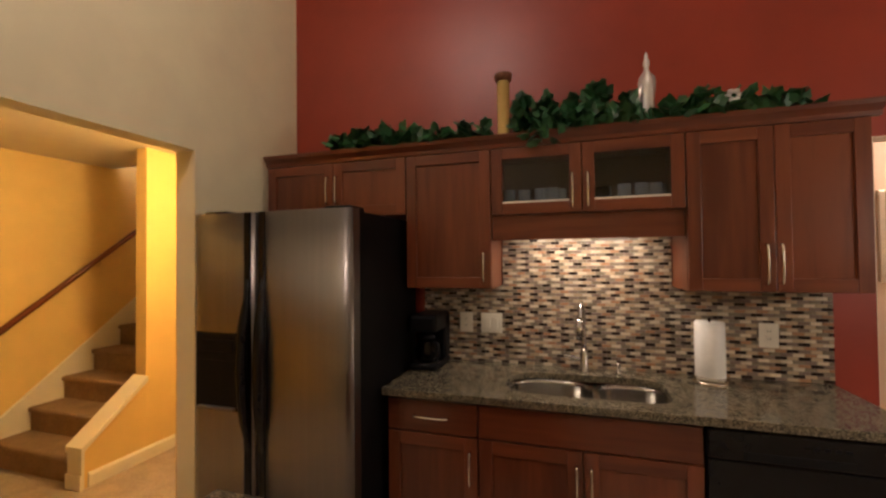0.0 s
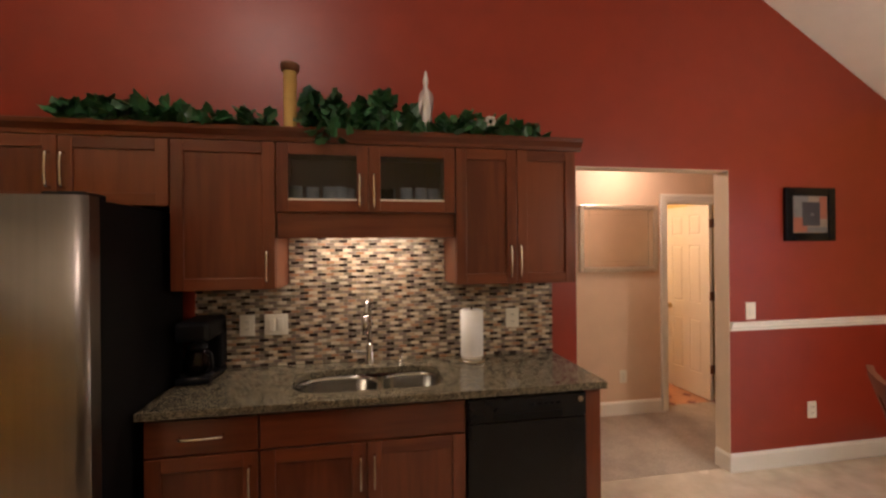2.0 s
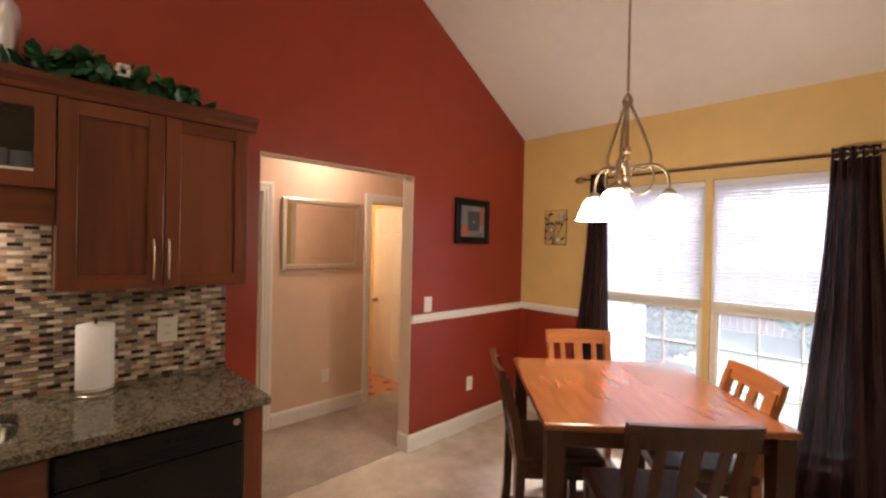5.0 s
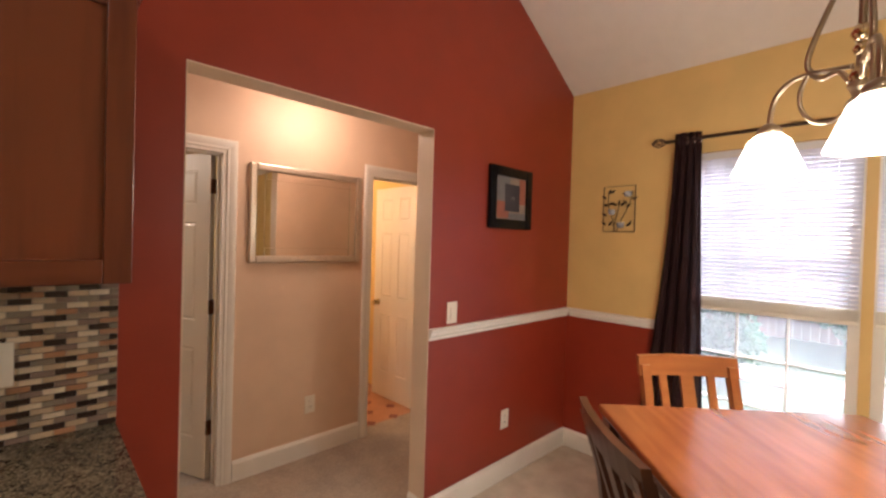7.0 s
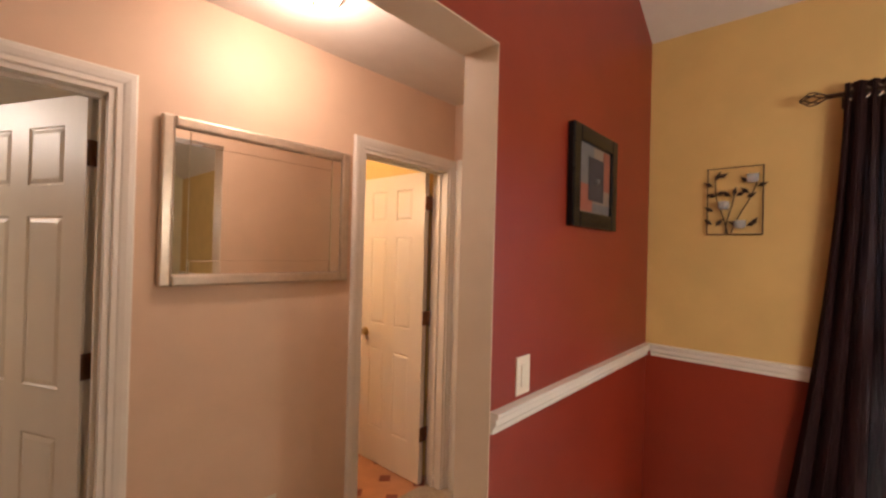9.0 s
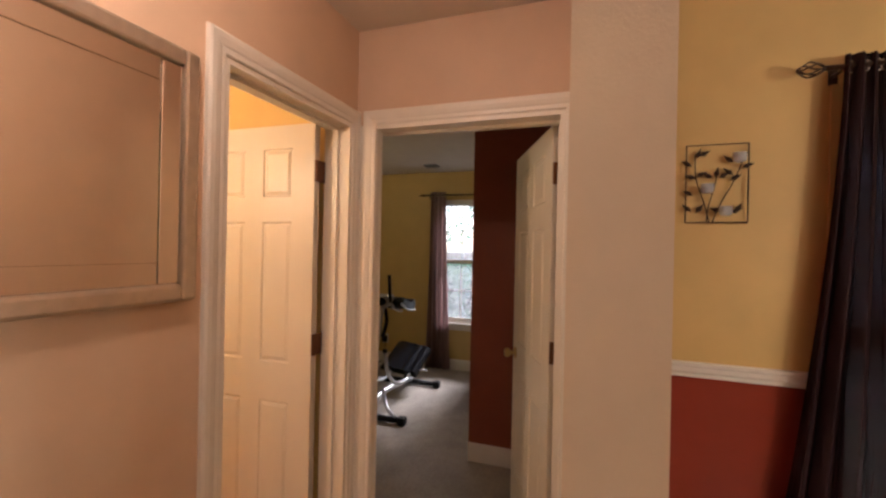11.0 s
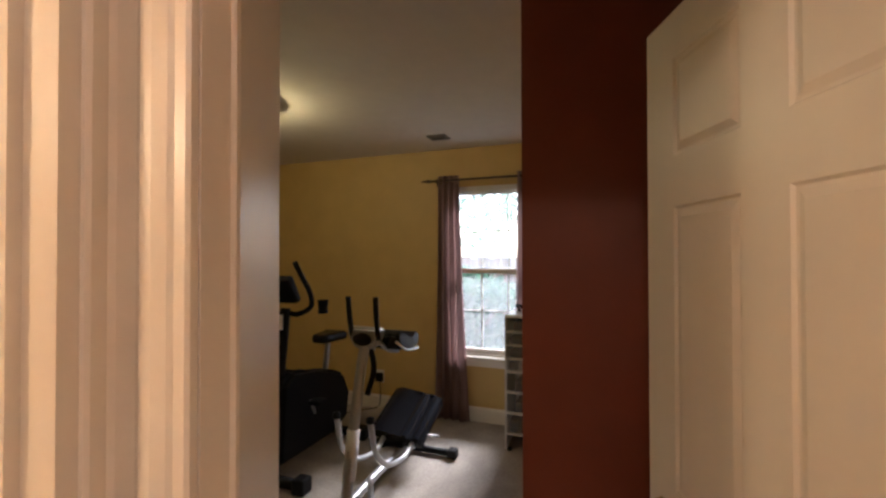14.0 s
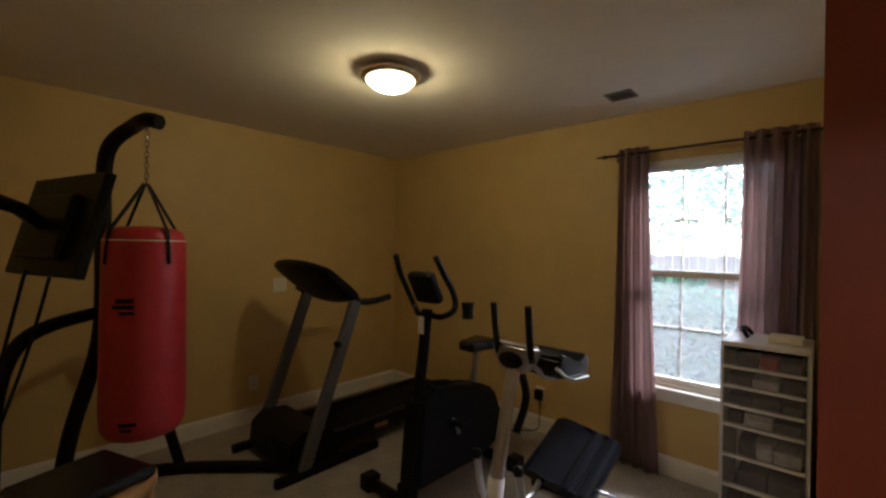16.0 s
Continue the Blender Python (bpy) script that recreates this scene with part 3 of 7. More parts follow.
def casing(name, axis, face, side, lo, hi, top, w=0.062):
    """A moulded door casing on the face of a wall, with the jamb lining left to jamb()."""
    bm = bmesh.new()
    prof = [(0.0, 0.0), (0.0, 0.008), (0.004, 0.011), (0.018, 0.011), (0.024, 0.014), (0.040, 0.018), (0.054, 0.018), (0.060, 0.014), (0.062, 0.008), (0.062, 0.0)]
    rings = []
    for u0, v0, su, sv in ((lo, 0.0, -1, 0), (lo, top, -1, 1), (hi, top, 1, 1), (hi, 0.0, 1, 0)):
        rings.append([bm.verts.new((face + side * d, u0 + su * o, v0 + sv * o) if axis == 'x' else (u0 + su * o, face + side * d, v0 + sv * o)) for o, d in prof])
    for p, q in zip(rings, rings[1:]):
        for i in range(len(prof) - 1):
            bm.faces.new((p[i], p[i + 1], q[i + 1], q[i]))
    return struct(name, bm, M["white"], "white painted moulded door casing", "door frame")


def jamb(axis, f0, f1, lo, hi, top, stop):
    bm = bmesh.new()
    t = 0.018
    for a, b, z0, z1 in ((lo, lo + t, 0, top), (hi - t, hi, 0, top), (lo + t, hi - t, top - t, top)):
        if axis == 'x':
            box(bm, f0, f1, a, b, z0, z1)
        else:
            box(bm, a, b, f0, f1, z0, z1)
    t2 = t + 0.012
    for a, b, z0, z1 in ((lo + t, lo + t2, 0, top - t), (hi - t2, hi - t, 0, top - t), (lo + t2, hi - t2, top - t2, top - t)):
        if axis == 'x':
            box(bm, stop, stop + 0.03, a, b, z0, z1)
        else:
            box(bm, a, b, stop, stop + 0.03, z0, z1)
    return struct("door_jamb", bm, M["white"], "white painted door jamb with stop", "door frame")


for d, n in ((D1, "door_frame_1"), (D2, "door_frame_2")):
    casing(n, 'y', HN, -1, d[0], d[1], DH)
    jamb('y', HN - 0.002, HN + 0.122, d[0], d[1], DH, HN + 0.05)
casing("door_frame_3", 'x', HE, -1, D3[0], D3[1], DH)
jamb('x', HE - 0.002, HE + 0.142, D3[0], 3.56, DH, HE + 0.07)
casing("door_frame_3_gym", 'x', HE + 0.14, 1, D3[0], 3.56, DH)
# splayed strike side of the exercise room doorway
plan = [(HE + 0.001, 3.476), (3.776, 3.476), (3.781, 3.473), (3.787, 3.474), (3.79, 3.478), (3.803, 3.485), (3.956, 3.571), (3.961, 3.575), (3.963, 3.581), (3.963, 3.621), (3.957, 3.626), (3.8815, 3.626), (3.8815, 3.567), (HE + 0.001, 3.567)]
sj = bmesh.new()
lo_v, hi_v = [[sj.verts.new((x, y, z)) for x, y in plan] for z in (0.0, DH + 0.03)]
sj.faces.new(lo_v[::-1])
sj.faces.new(hi_v)
for i in range(len(plan)):
    sj.faces.new((lo_v[i], lo_v[(i + 1) % len(plan)], hi_v[(i + 1) % len(plan)], hi_v[i]))
bmesh.ops.recalc_face_normals(sj, faces=sj.faces[:])
struct("door_jamb_splayed", sj, M["white"], "white painted splayed door jamb", "door frame")


def six_panel(w, h=2.0, t=0.035):
    """A six-panel leaf from the hinge along +x, its thickness from 0 to t in y."""
    bm = bmesh.new()
    st, mid = 0.110, 0.098
    pw = (w - 2 * st - mid) / 2
    xs = [0, st, st + pw, st + pw + mid, w - st, w]
    zs = [0, 0.24, 0.80, 0.97, 1.58, 1.69, 1.90, h]
    for y, flip in ((0.0, False), (t, True)):
        vs = [[bm.verts.new((x, y, z)) for z in zs] for x in xs]
        panels = []
        for i in range(5):
            for k in range(7):
                q = (vs[i][k], vs[i + 1][k], vs[i + 1][k + 1], vs[i][k + 1])
                f = bm.faces.new(q[::-1] if flip else q)
                if i in (1, 3) and k in (1, 3, 5):
                    panels.append(f)
        bmesh.ops.inset_individual(bm, faces=panels, thickness=0.006, depth=-0.003)
        bmesh.ops.inset_individual(bm, faces=panels, thickness=0.007, depth=-0.005)
        bmesh.ops.inset_individual(bm, faces=panels, thickness=0.007, depth=0.0)
        bmesh.ops.inset_individual(bm, faces=panels, thickness=0.020, depth=0.005)
    box(bm, 0, w, 0.011, t - 0.011, 0, h)
    for x0, x1, z0, z1 in ((0, 0.0001, 0, h), (w - 0.0001, w, 0, h), (0, w, 0, 0.0001), (0, w, h - 0.0001, h)):
        box(bm, x0, x1, 0, t, z0, z1)
    return bm


def door(name, hinge, angle, w, label, gap=0.004):
    ob = new(name, mesh_of(name, six_panel(w), M["door"]))
    ob.matrix_world = pose(hinge[0], hinge[1], 0.012, 0, 0, angle)
    tagged(ob, label, "door", kind="structure")
    for s in (-1, 1):
        y = 0.0 if s < 0 else 0.035
        kb = bmesh.new()
        for a, b, r0, r1 in ((0, 0.008, 0.032, 0.030), (0.008, 0.030, 0.011, 0.011), (0.030, 0.045, 0.016, 0.027), (0.045, 0.062, 0.027, 0.021)):
            cyl(kb, (w - 0.065, y + s * a, 0.90), (w - 0.065, y + s * b, 0.90), r0, r1, 20)
        part("knob", kb, M["brass"], ob, "brass door knob")
    for z in (1.81, 1.07, 0.325):
        hb = bmesh.new()
        cyl(hb, (-0.006, -gap / 2, z - 0.056), (-0.006, -gap / 2, z + 0.034), 0.0085, seg=10)
        box(hb, -0.004, 0.0, 0.001, 0.033, z - 0.056, z + 0.034)
        box(hb, -0.009, -0.006, -gap, 0.03, z - 0.056, z + 0.034)
        part("hinge", hb, M["hinge"], ob, "aged bronze hinge")
    return ob


door("door_1", (1.966, HN + 0.126), 114.6, 0.70, "white six-panel door standing ajar to the bedroom")
door("door_2", (3.645, HN + 0.126), 91, 0.625, "white six-panel door standing open to the bathroom", 0.030)
door("door_3", (3.906, 2.714), 21, 0.72, "white six-panel door standing open to the exercise room")


# ---- windows ----
def window(name, axis, wall, out, lo, hi, z0, z1, cols=3, rows=2, sill=True, label="white double-hung window with muntins"):
    """A double-hung window in a wall face at wall, the outside towards out (+1 or -1)."""
    c = (wall, (lo + hi) / 2, z0) if axis == 'x' else ((lo + hi) / 2, wall, z0)
    w = thing(name, label, "window", c, kind="structure")

    def b(u0, u1, d0, d1, a, e, bev=0.0):
        q = sorted((wall + out * d0, wall + out * d1))
        return boxbm(*q, u0, u1, a, e, bevel=bev) if axis == 'x' else boxbm(u0, u1, *q, a, e, bevel=bev)

    f = 0.02
    for u0, u1, a, e in ((lo, lo + f, z0, z1), (hi - f, hi, z0, z1), (lo + f, hi - f, z1 - f, z1), (lo + f, hi - f, z0, z0 + f)):
        part("window_frame", b(u0, u1, 0.02, 0.11, a, e), M["white"], w)
    mid = (z0 + z1) / 2
    for k, (a, e, d) in enumerate(((z0 + f, mid + 0.02, 0.045), (mid - 0.02, z1 - f, 0.075))):
        l, r, s = lo + f, hi - f, 0.027
        sash = part("sash", b(l, l + s, d, d + 0.028, a, e), M["white"], w)
        part("sash", b(r - s, r, d, d + 0.028, a, e), M["white"], w)
        part("sash", b(l + s, r - s, d, d + 0.028, a, a + 0.042), M["white"], w)
        part("sash", b(l + s, r - s, d, d + 0.028, e - 0.042, e), M["white"], w)
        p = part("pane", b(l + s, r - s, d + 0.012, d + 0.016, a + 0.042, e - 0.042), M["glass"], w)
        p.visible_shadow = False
        for i in range(1, cols):
            u = l + s + (r - l - 2 * s) * i / cols
            part("muntin", b(u - 0.006, u + 0.006, d + 0.017, d + 0.026, a + 0.042, e - 0.042), M["white"], w)
        for i in range(1, rows):
            h = a + 0.042 + (e - a - 0.084) * i / rows
            part("muntin", b(l + s, r - s, d + 0.0165, d + 0.0265, h - 0.006, h + 0.006), M["white"], w)
    if sill:
        part("window_sill", b(lo - 0.03, hi + 0.03, -0.035, 0.02, z0 - 0.022, z0 + 0.004, 0.004), M["white"], w)
        part("apron", b(lo - 0.02, hi + 0.02, -0.014, 0.0, z0 - 0.085, z0 - 0.022), M["white"], w)
    return w


win1 = window("window_1", 'x', EW, 1, *W1, WB, WT, rows=3, sill=False, label="tall white double-hung dining window with muntins")
win2 = window("window_2", 'x', EW, 1, *W2, WB, WT, rows=3, sill=False, label="tall white double-hung dining window with muntins")
window("window_3", 'x', GE, 1, 3.575, 4.39, 0.575, 2.10, label="white double-hung exercise room window with muntins")
window("window_4", 'y', 6.6, 1, 1.0, 1.86, 0.75, 2.1, label="white double-hung bedroom window with muntins")
wc = bmesh.new()
box(wc, EW - 0.012, EW, W1[1], W1[1] + 0.04, WB, WT + 0.04)
box(wc, EW - 0.012, EW, W2[0] - 0.04, W2[0], WB, WT + 0.04)
box(wc, EW - 0.012, EW, W2[1], W1[0], WB, WT)
box(wc, EW - 0.012, EW, W2[0], W1[1], WT, WT + 0.04)
struct("window_casing", wc, M["yellow"], "yellow painted trim round the paired dining windows", "trim")
struct("window_stool", boxbm(EW - 0.05, EW + 0.02, W2[0] - 0.06, W1[1] + 0.06, WB - 0.025, WB, bevel=0.004), M["white"], "white sill board under the dining windows", "sill")

for lo, hi in (W1, W2):
    bl = thing("window_blind", "white horizontal slat blind lowered half way and glowing with daylight", "blind", (EW, (lo + hi) / 2, 1.155), group="dining window blinds")
    part("headrail", boxbm(EW - 0.004, EW + 0.018, lo + 0.006, hi - 0.006, WT - 0.045, WT - 0.004), M["binframe"], bl)
    part("bottom_rail", boxbm(EW - 0.002, EW + 0.016, lo + 0.008, hi - 0.008, 1.155, 1.180, bevel=0.004), M["plate"], bl)
    stack = bmesh.new()
    for k in range(12):
        box(stack, EW - 0.005 + 0.0012 * (k % 3), EW + 0.019, lo + 0.01, hi - 0.01, 1.1815 + k * 0.0046, 1.1845 + k * 0.0046)
    part("stacked_slats", stack, M["plate"], bl, "gathered ivory slats")
    sm = boxbm(-0.0125, 0.0125, lo + 0.01 - (lo + hi) / 2, hi - 0.01 - (lo + hi) / 2, -0.0008, 0.0008)
    bmesh.ops.rotate(sm, verts=sm.verts[:], cent=(0, 0, 0), matrix=Matrix.Rotation(radians(50), 3, 'Y'))
    me = mesh_of("slat", sm, M["blind"])
    z = 1.248
    while z < WT - 0.05:
        s = new("slat", me)
        s.parent = bl
        s.location = (0.008, 0, z - 1.155)
        z += 0.0235
    for u in (lo + 0.1, hi - 0.1):
        part("cord", cylbm((EW + 0.008, u, 1.17), (EW + 0.008, u, WT - 0.03), 0.0012, seg=6), M["binframe"], bl)


def curtain(name, x, y0t, y1t, y0b, y1b, z0, z1, folds, depth, material, label, group):
    """A hanging cloth in folds, in the plane x."""
    bm = bmesh.new()
    nu, nv = folds * 10, 14
    rows = []
    for j in range(nv + 1):
        v = j / nv
        z = z1 + (z0 - z1) * v
        a, b = y0t + (y0b - y0t) * v ** 1.6, y1t + (y1b - y1t) * v ** 1.6
        row = []
        for i in range(nu + 1):
            u = i / nu
            ph = u * folds * 2 * math.pi
            d = depth * (0.7 + 0.5 * v) * math.sin(ph + 0.6 * math.sin(3 * v + u * 5)) + 0.008 * math.sin(7 * u + 4 * v)
            row.append(bm.verts.new((x + d, a + (b - a) * u + 0.006 * math.sin(2 * ph), z)))
        rows.append(row)
    for p, q in zip(rows, rows[1:]):
        for i in range(nu):
            f = bm.faces.new((p[i], p[i + 1], q[i + 1], q[i]))
            f.smooth = True
    c = thing(name, label, "curtain", (x, (y0b + y1b) / 2, z0), group=group)
    p = part("panel", bm, material, c)
    s = p.modifiers.new("cloth", 'SOLIDIFY')
    s.thickness = 0.003
    for i in range(folds):
        y = y0t + (y1t - y0t) * (i + 0.5) / folds
        g = bmesh.new()
        ring = [(x + 0.0, y + 0.022 * math.cos(a), z1 - 0.045 + 0.022 * math.sin(a)) for a in [k * math.pi / 6 for k in range(13)]]
        tube(g, ring, 0.004, 6, curved=False)
        part("grommet", g, M["nickel"], c)
    return c


def rod(x, y0, y1, z, wall, label, finial):
    r = thing("curtain_rod", label, "curtain rod", (wall, (y0 + y1) / 2, z))
    part("pole", cylbm((x, y0, z), (x, y1, z), 0.0095, seg=12), M["wire"], r)
    for y, s in ((y0, -1), (y1, 1)):
        fb_ = bmesh.new()
        if finial == "cage":
            for k in range(6):
                a = k * math.pi / 3
                tube(fb_, [(x + rr * math.cos(a + tt * 1.5), y + s * tt * 0.085, z + rr * math.sin(a + tt * 1.5)) for tt, rr in ((0, 0.006), (0.3, 0.022), (0.6, 0.026), (0.85, 0.014), (1, 0.003))], 0.003, 6)
        else:
            cyl(fb_, (x, y, z), (x, y + s * 0.02, z), 0.014, 0.014, 12)
            cyl(fb_, (x, y + s * 0.02, z), (x, y + s * 0.075, z), 0.011, 0.004, 12)
        part("finial", fb_, M["wire"], r)
        yb = y - s * 0.06
        part("bracket", cyl(boxbm(wall - 0.006, wall, yb - 0.014, yb + 0.014, z - 0.035, z + 0.035), (wall, yb, z - 0.004), (x, yb, z - 0.004), 0.006, seg=8), M["wire"], r)
    return r


rod(EW - 0.09, 0.0, 1.80, 2.175, EW, "dark metal curtain rod with open cage finials", "cage")
curtain("curtain", EW - 0.09, 1.605, 1.745, 1.525, 1.975, 0.02, 2.215, 4, 0.026, M["curtain"], "dark brown satin curtain gathered beside the window", "dining curtains")
curtain("curtain", EW - 0.09, 0.035, 0.24, -0.18, 0.415, 0.02, 2.215, 5, 0.026, M["curtain"], "dark brown satin curtain gathered beside the window", "dining curtains")
rod(GE - 0.085, 3.44, 4.56, 2.15, GE, "thin dark curtain rod with pointed finials", "spike")
curtain("curtain", GE - 0.085, 4.275, 4.47, 4.18, 4.51, 0.02, 2.19, 4, 0.024, M["mauve"], "mauve sheer grommet curtain beside the window", "exercise room curtains")
curtain("curtain", GE - 0.085, 3.42, 3.75, 3.42, 3.80, 0.02, 2.19, 5, 0.034, M["mauve"], "mauve sheer grommet curtain beside the window", "exercise room curtains")

raised = thing("window_blind", "white slat blind drawn up to the window head", "blind", (GE, 3.98, 2.02))
part("headrail", boxbm(GE + 0.002, GE + 0.019, 3.60, 4.365, 2.055, 2.095), M["binframe"], raised)
for k in range(5):
    part("slat", boxbm(GE + 0.003, GE + 0.0185, 3.605, 4.36, 2.018 + k * 0.0072, 2.0225 + k * 0.0072), M["binframe"], raised)

# ---- kitchen ----
FY = RW - 0.35     # front of the wall cabinets' doors
BY = RW - 0.615    # front of the base cabinets' doors


def bar_handle(p, q, out, parent):
    """A bowed bar pull between two points, standing off towards out."""
    p, q, o = Vector(p), Vector(q), Vector(out)
    bm = bmesh.new()
    tube(bm, [p, p + o * 0.024 + (q - p) * 0.02, p + o * 0.030 + (q - p) * 0.25, p + o * 0.032 + (q - p) * 0.5, p + o * 0.030 + (q - p) * 0.75, q + o * 0.024 - (q - p) * 0.02, q], 0.0055, 8)
    return part("handle", bm, M["nickel"], parent, "brushed nickel bar handle")


def shaker(x0, x1, z0, z1, y, parent, pane=None, rail=0.058, name="door"):
    """A framed front facing -y, its face at y: stiles and rails round a sunk panel or a pane."""
    t = 0.02
    bm = bmesh.new()
    if z1 - z0 < 0.2:
        box(bm, x0, x1, y, y + t, z0, z1, 0.003)
        return part(name, bm, M["cherryh"], parent)
    if pane:
        box(bm, x0 + rail, x1 - rail, y + 0.0005, y + t, z0, z0 + rail, 0.0025)
    else:
        box(bm, x0 + rail, x1 - rail, y + 0.011, y + t - 0.002, z0 + rail, z1 - rail)
        box(bm, x0 + rail - 0.012, x1 - rail + 0.012, y + 0.0125, y + t - 0.0025, z0 + rail - 0.012, z1 - rail + 0.012)
    d = part(name, bm, M["cherryh"] if pane else M["cherry"], parent)
    part("stile", boxbm(x0, x0 + rail, y, y + t, z0, z1, bevel=0.0025), M["cherry"], d)
    part("stile", boxbm(x1 - rail, x1, y, y + t, z0, z1, bevel=0.0025), M["cherry"], d)
    if not pane:
        part("rail", boxbm(x0 + rail, x1 - rail, y + 0.0005, y + t, z0, z0 + rail, bevel=0.0025), M["cherryh"], d)
    part("rail", boxbm(x0 + rail, x1 - rail, y + 0.0005, y + t, z1 - rail, z1, bevel=0.0025), M["cherryh"], d)
    if pane:
        g = part("pane", boxbm(x0 + rail, x1 - rail, y + 0.009, y + 0.013, z0 + rail, z1 - rail), M["cabglass"], d, "clear glass pane")
        # Pale colour of this strip stands in for light along the shelf edge.
        part("glazing_bead", boxbm(x0 + rail, x1 - rail, y + 0.004, y + 0.0085, z0 + rail, z0 + rail + 0.009), M["plate"], d, "pale strip standing in for the lit shelf edge")
        g.visible_shadow = False
    return d


def wall_cabinet(x0, x1, z0, z1, doors, label, glassy=False, handles=()):
    c = thing("wall_cabinet", label, "cabinet", ((x0 + x1) / 2, RW - 0.16, z0), group="wall cabinets over the counter")
    y0, y1 = FY + 0.021, RW - 0.002
    bm = bmesh.new()
    t = 0.018
    box(bm, x0, x0 + t, y0, y1, z0, z1)
    box(bm, x1 - t, x1, y0, y1, z0, z1)
    box(bm, x0 + t, x1 - t, y0, y1, z0, z0 + t)
    box(bm, x0 + t, x1 - t, y0, y1, z1 - t, z1)
    part("body", bm, M["cherry"], c)
    part("back", boxbm(x0 + t, x1 - t, y1 - 0.008, y1 - 0.001, z0 + t, z1 - t), M["cabin"], c)
    w = (x1 - x0) / doors
    made = []
    for i in range(doors):
        made.append(shaker(x0 + i * w + 0.002, x0 + (i + 1) * w - 0.002, z0 + 0.002, z1 - 0.002, FY, c, glassy))
    for i, x, a, b in handles:
        bar_handle((x, FY, a), (x, FY, b), (0, -1, 0), made[i])
    return c


CB, CT = 1.38, 2.115
wall_cabinet(-1.655, -0.727, 1.79, CT, 2, "cherry wood cabinet above the refrigerator with two doors", handles=((0, -1.222, 1.87, 2.03), (1, -1.162, 1.87, 2.03)))
wall_cabinet(-0.725, -0.247, CB, CT, 1, "cherry wood wall cabinet with one panelled door", handles=((0, -0.285, 1.42, 1.57),))
wall_cabinet(-0.245, 0.665, 1.765, CT, 2, "cherry wood wall cabinet with two glass doors and tumblers inside", True, handles=((0, 0.165, 1.79, 1.96), (1, 0.237, 1.79, 1.96)))
wall_cabinet(0.667, 1.352, CB, CT, 2, "cherry wood wall cabinet with two panelled doors", handles=((0, 0.968, 1.42, 1.59), (1, 1.022, 1.42, 1.59)))
vb = bmesh.new()
box(vb, -0.245, 0.665, FY + 0.03, FY + 0.05, 1.635, 1.7645, 0.003)
solid("valance", vb, M["cherryh"], "cherry wood valance under the glass cabinet", "valance")
tube_l = thing("under_cabinet_light", "slim lit light bar behind the valance", "light", (0.2, 2.32, 1.70))
part("housing", boxbm(-0.12, 0.52, 2.29, 2.35, 1.685, 1.7645), M["binframe"], tube_l)
part("diffuser", boxbm(-0.10, 0.50, 2.295, 2.345, 1.68, 1.685), M["bulb"], tube_l, "glowing diffuser")
crown = poly_prism([(FY + 0.02, CT + 0.0005), (FY - 0.004, CT + 0.0005), (FY - 0.008, CT + 0.02), (FY - 0.03, CT + 0.045), (FY - 0.034, CT + 0.062), (FY - 0.03, CT + 0.068), (FY + 0.02, CT + 0.068)], 'x', -1.66, 1.385)
solid("crown_moulding", crown, M["cherryh"], "cherry wood crown moulding along the cabinet tops", "moulding")
cr = poly_prism([(1.353, CT + 0.0005), (1.358, CT + 0.0005), (1.362, CT + 0.02), (1.38, CT + 0.045), (1.385, CT + 0.062), (1.382, CT + 0.068), (1.353, CT + 0.068)], 'y', FY + 0.02, RW - 0.002)
solid("crown_moulding", cr, M["cherry"], "cherry wood crown moulding at the cabinet end", "moulding")
solid("cabinet_top_board", boxbm(-1.655, 1.352, FY + 0.021, RW - 0.003, CT + 0.001, CT + 0.03), M["cherryh"], "dusty board closing the cabinet tops", "board")

# tumblers behind the glass doors
tum = thing("tumbler", "clear glass tumbler on the cabinet shelf", "glass", (0, 0, 0), world=False, group="tumblers in the cabinet")
part("bowl", lathebm((0, 0, 0), [(0.026, 0.0), (0.033, 0.02), (0.037, 0.13), (0.034, 0.13), (0.029, 0.015), (0.0, 0.012)], 16), M["tumbler"], tum)
spots = [(-0.17, 2.30), (-0.09, 2.33), (0.0, 2.31), (0.06, 2.30), (0.10, 2.37), (0.33, 2.36), (0.42, 2.31), (0.50, 2.30), (0.57, 2.33), (0.60, 2.40)]
tum.matrix_world = pose(-0.17, 2.30, 1.784)
for x, y in spots[1:]:
    copy_thing(tum, pose(x, y, 1.784))
solid("blue_tumbler", lathebm((0.31, 2.29, 1.784), [(0.028, 0.0), (0.034, 0.02), (0.038, 0.12), (0.035, 0.12), (0.03, 0.015), (0.0, 0.012)], 16), M["bluetumbler"], "blue glass tumbler on the cabinet shelf", "glass")


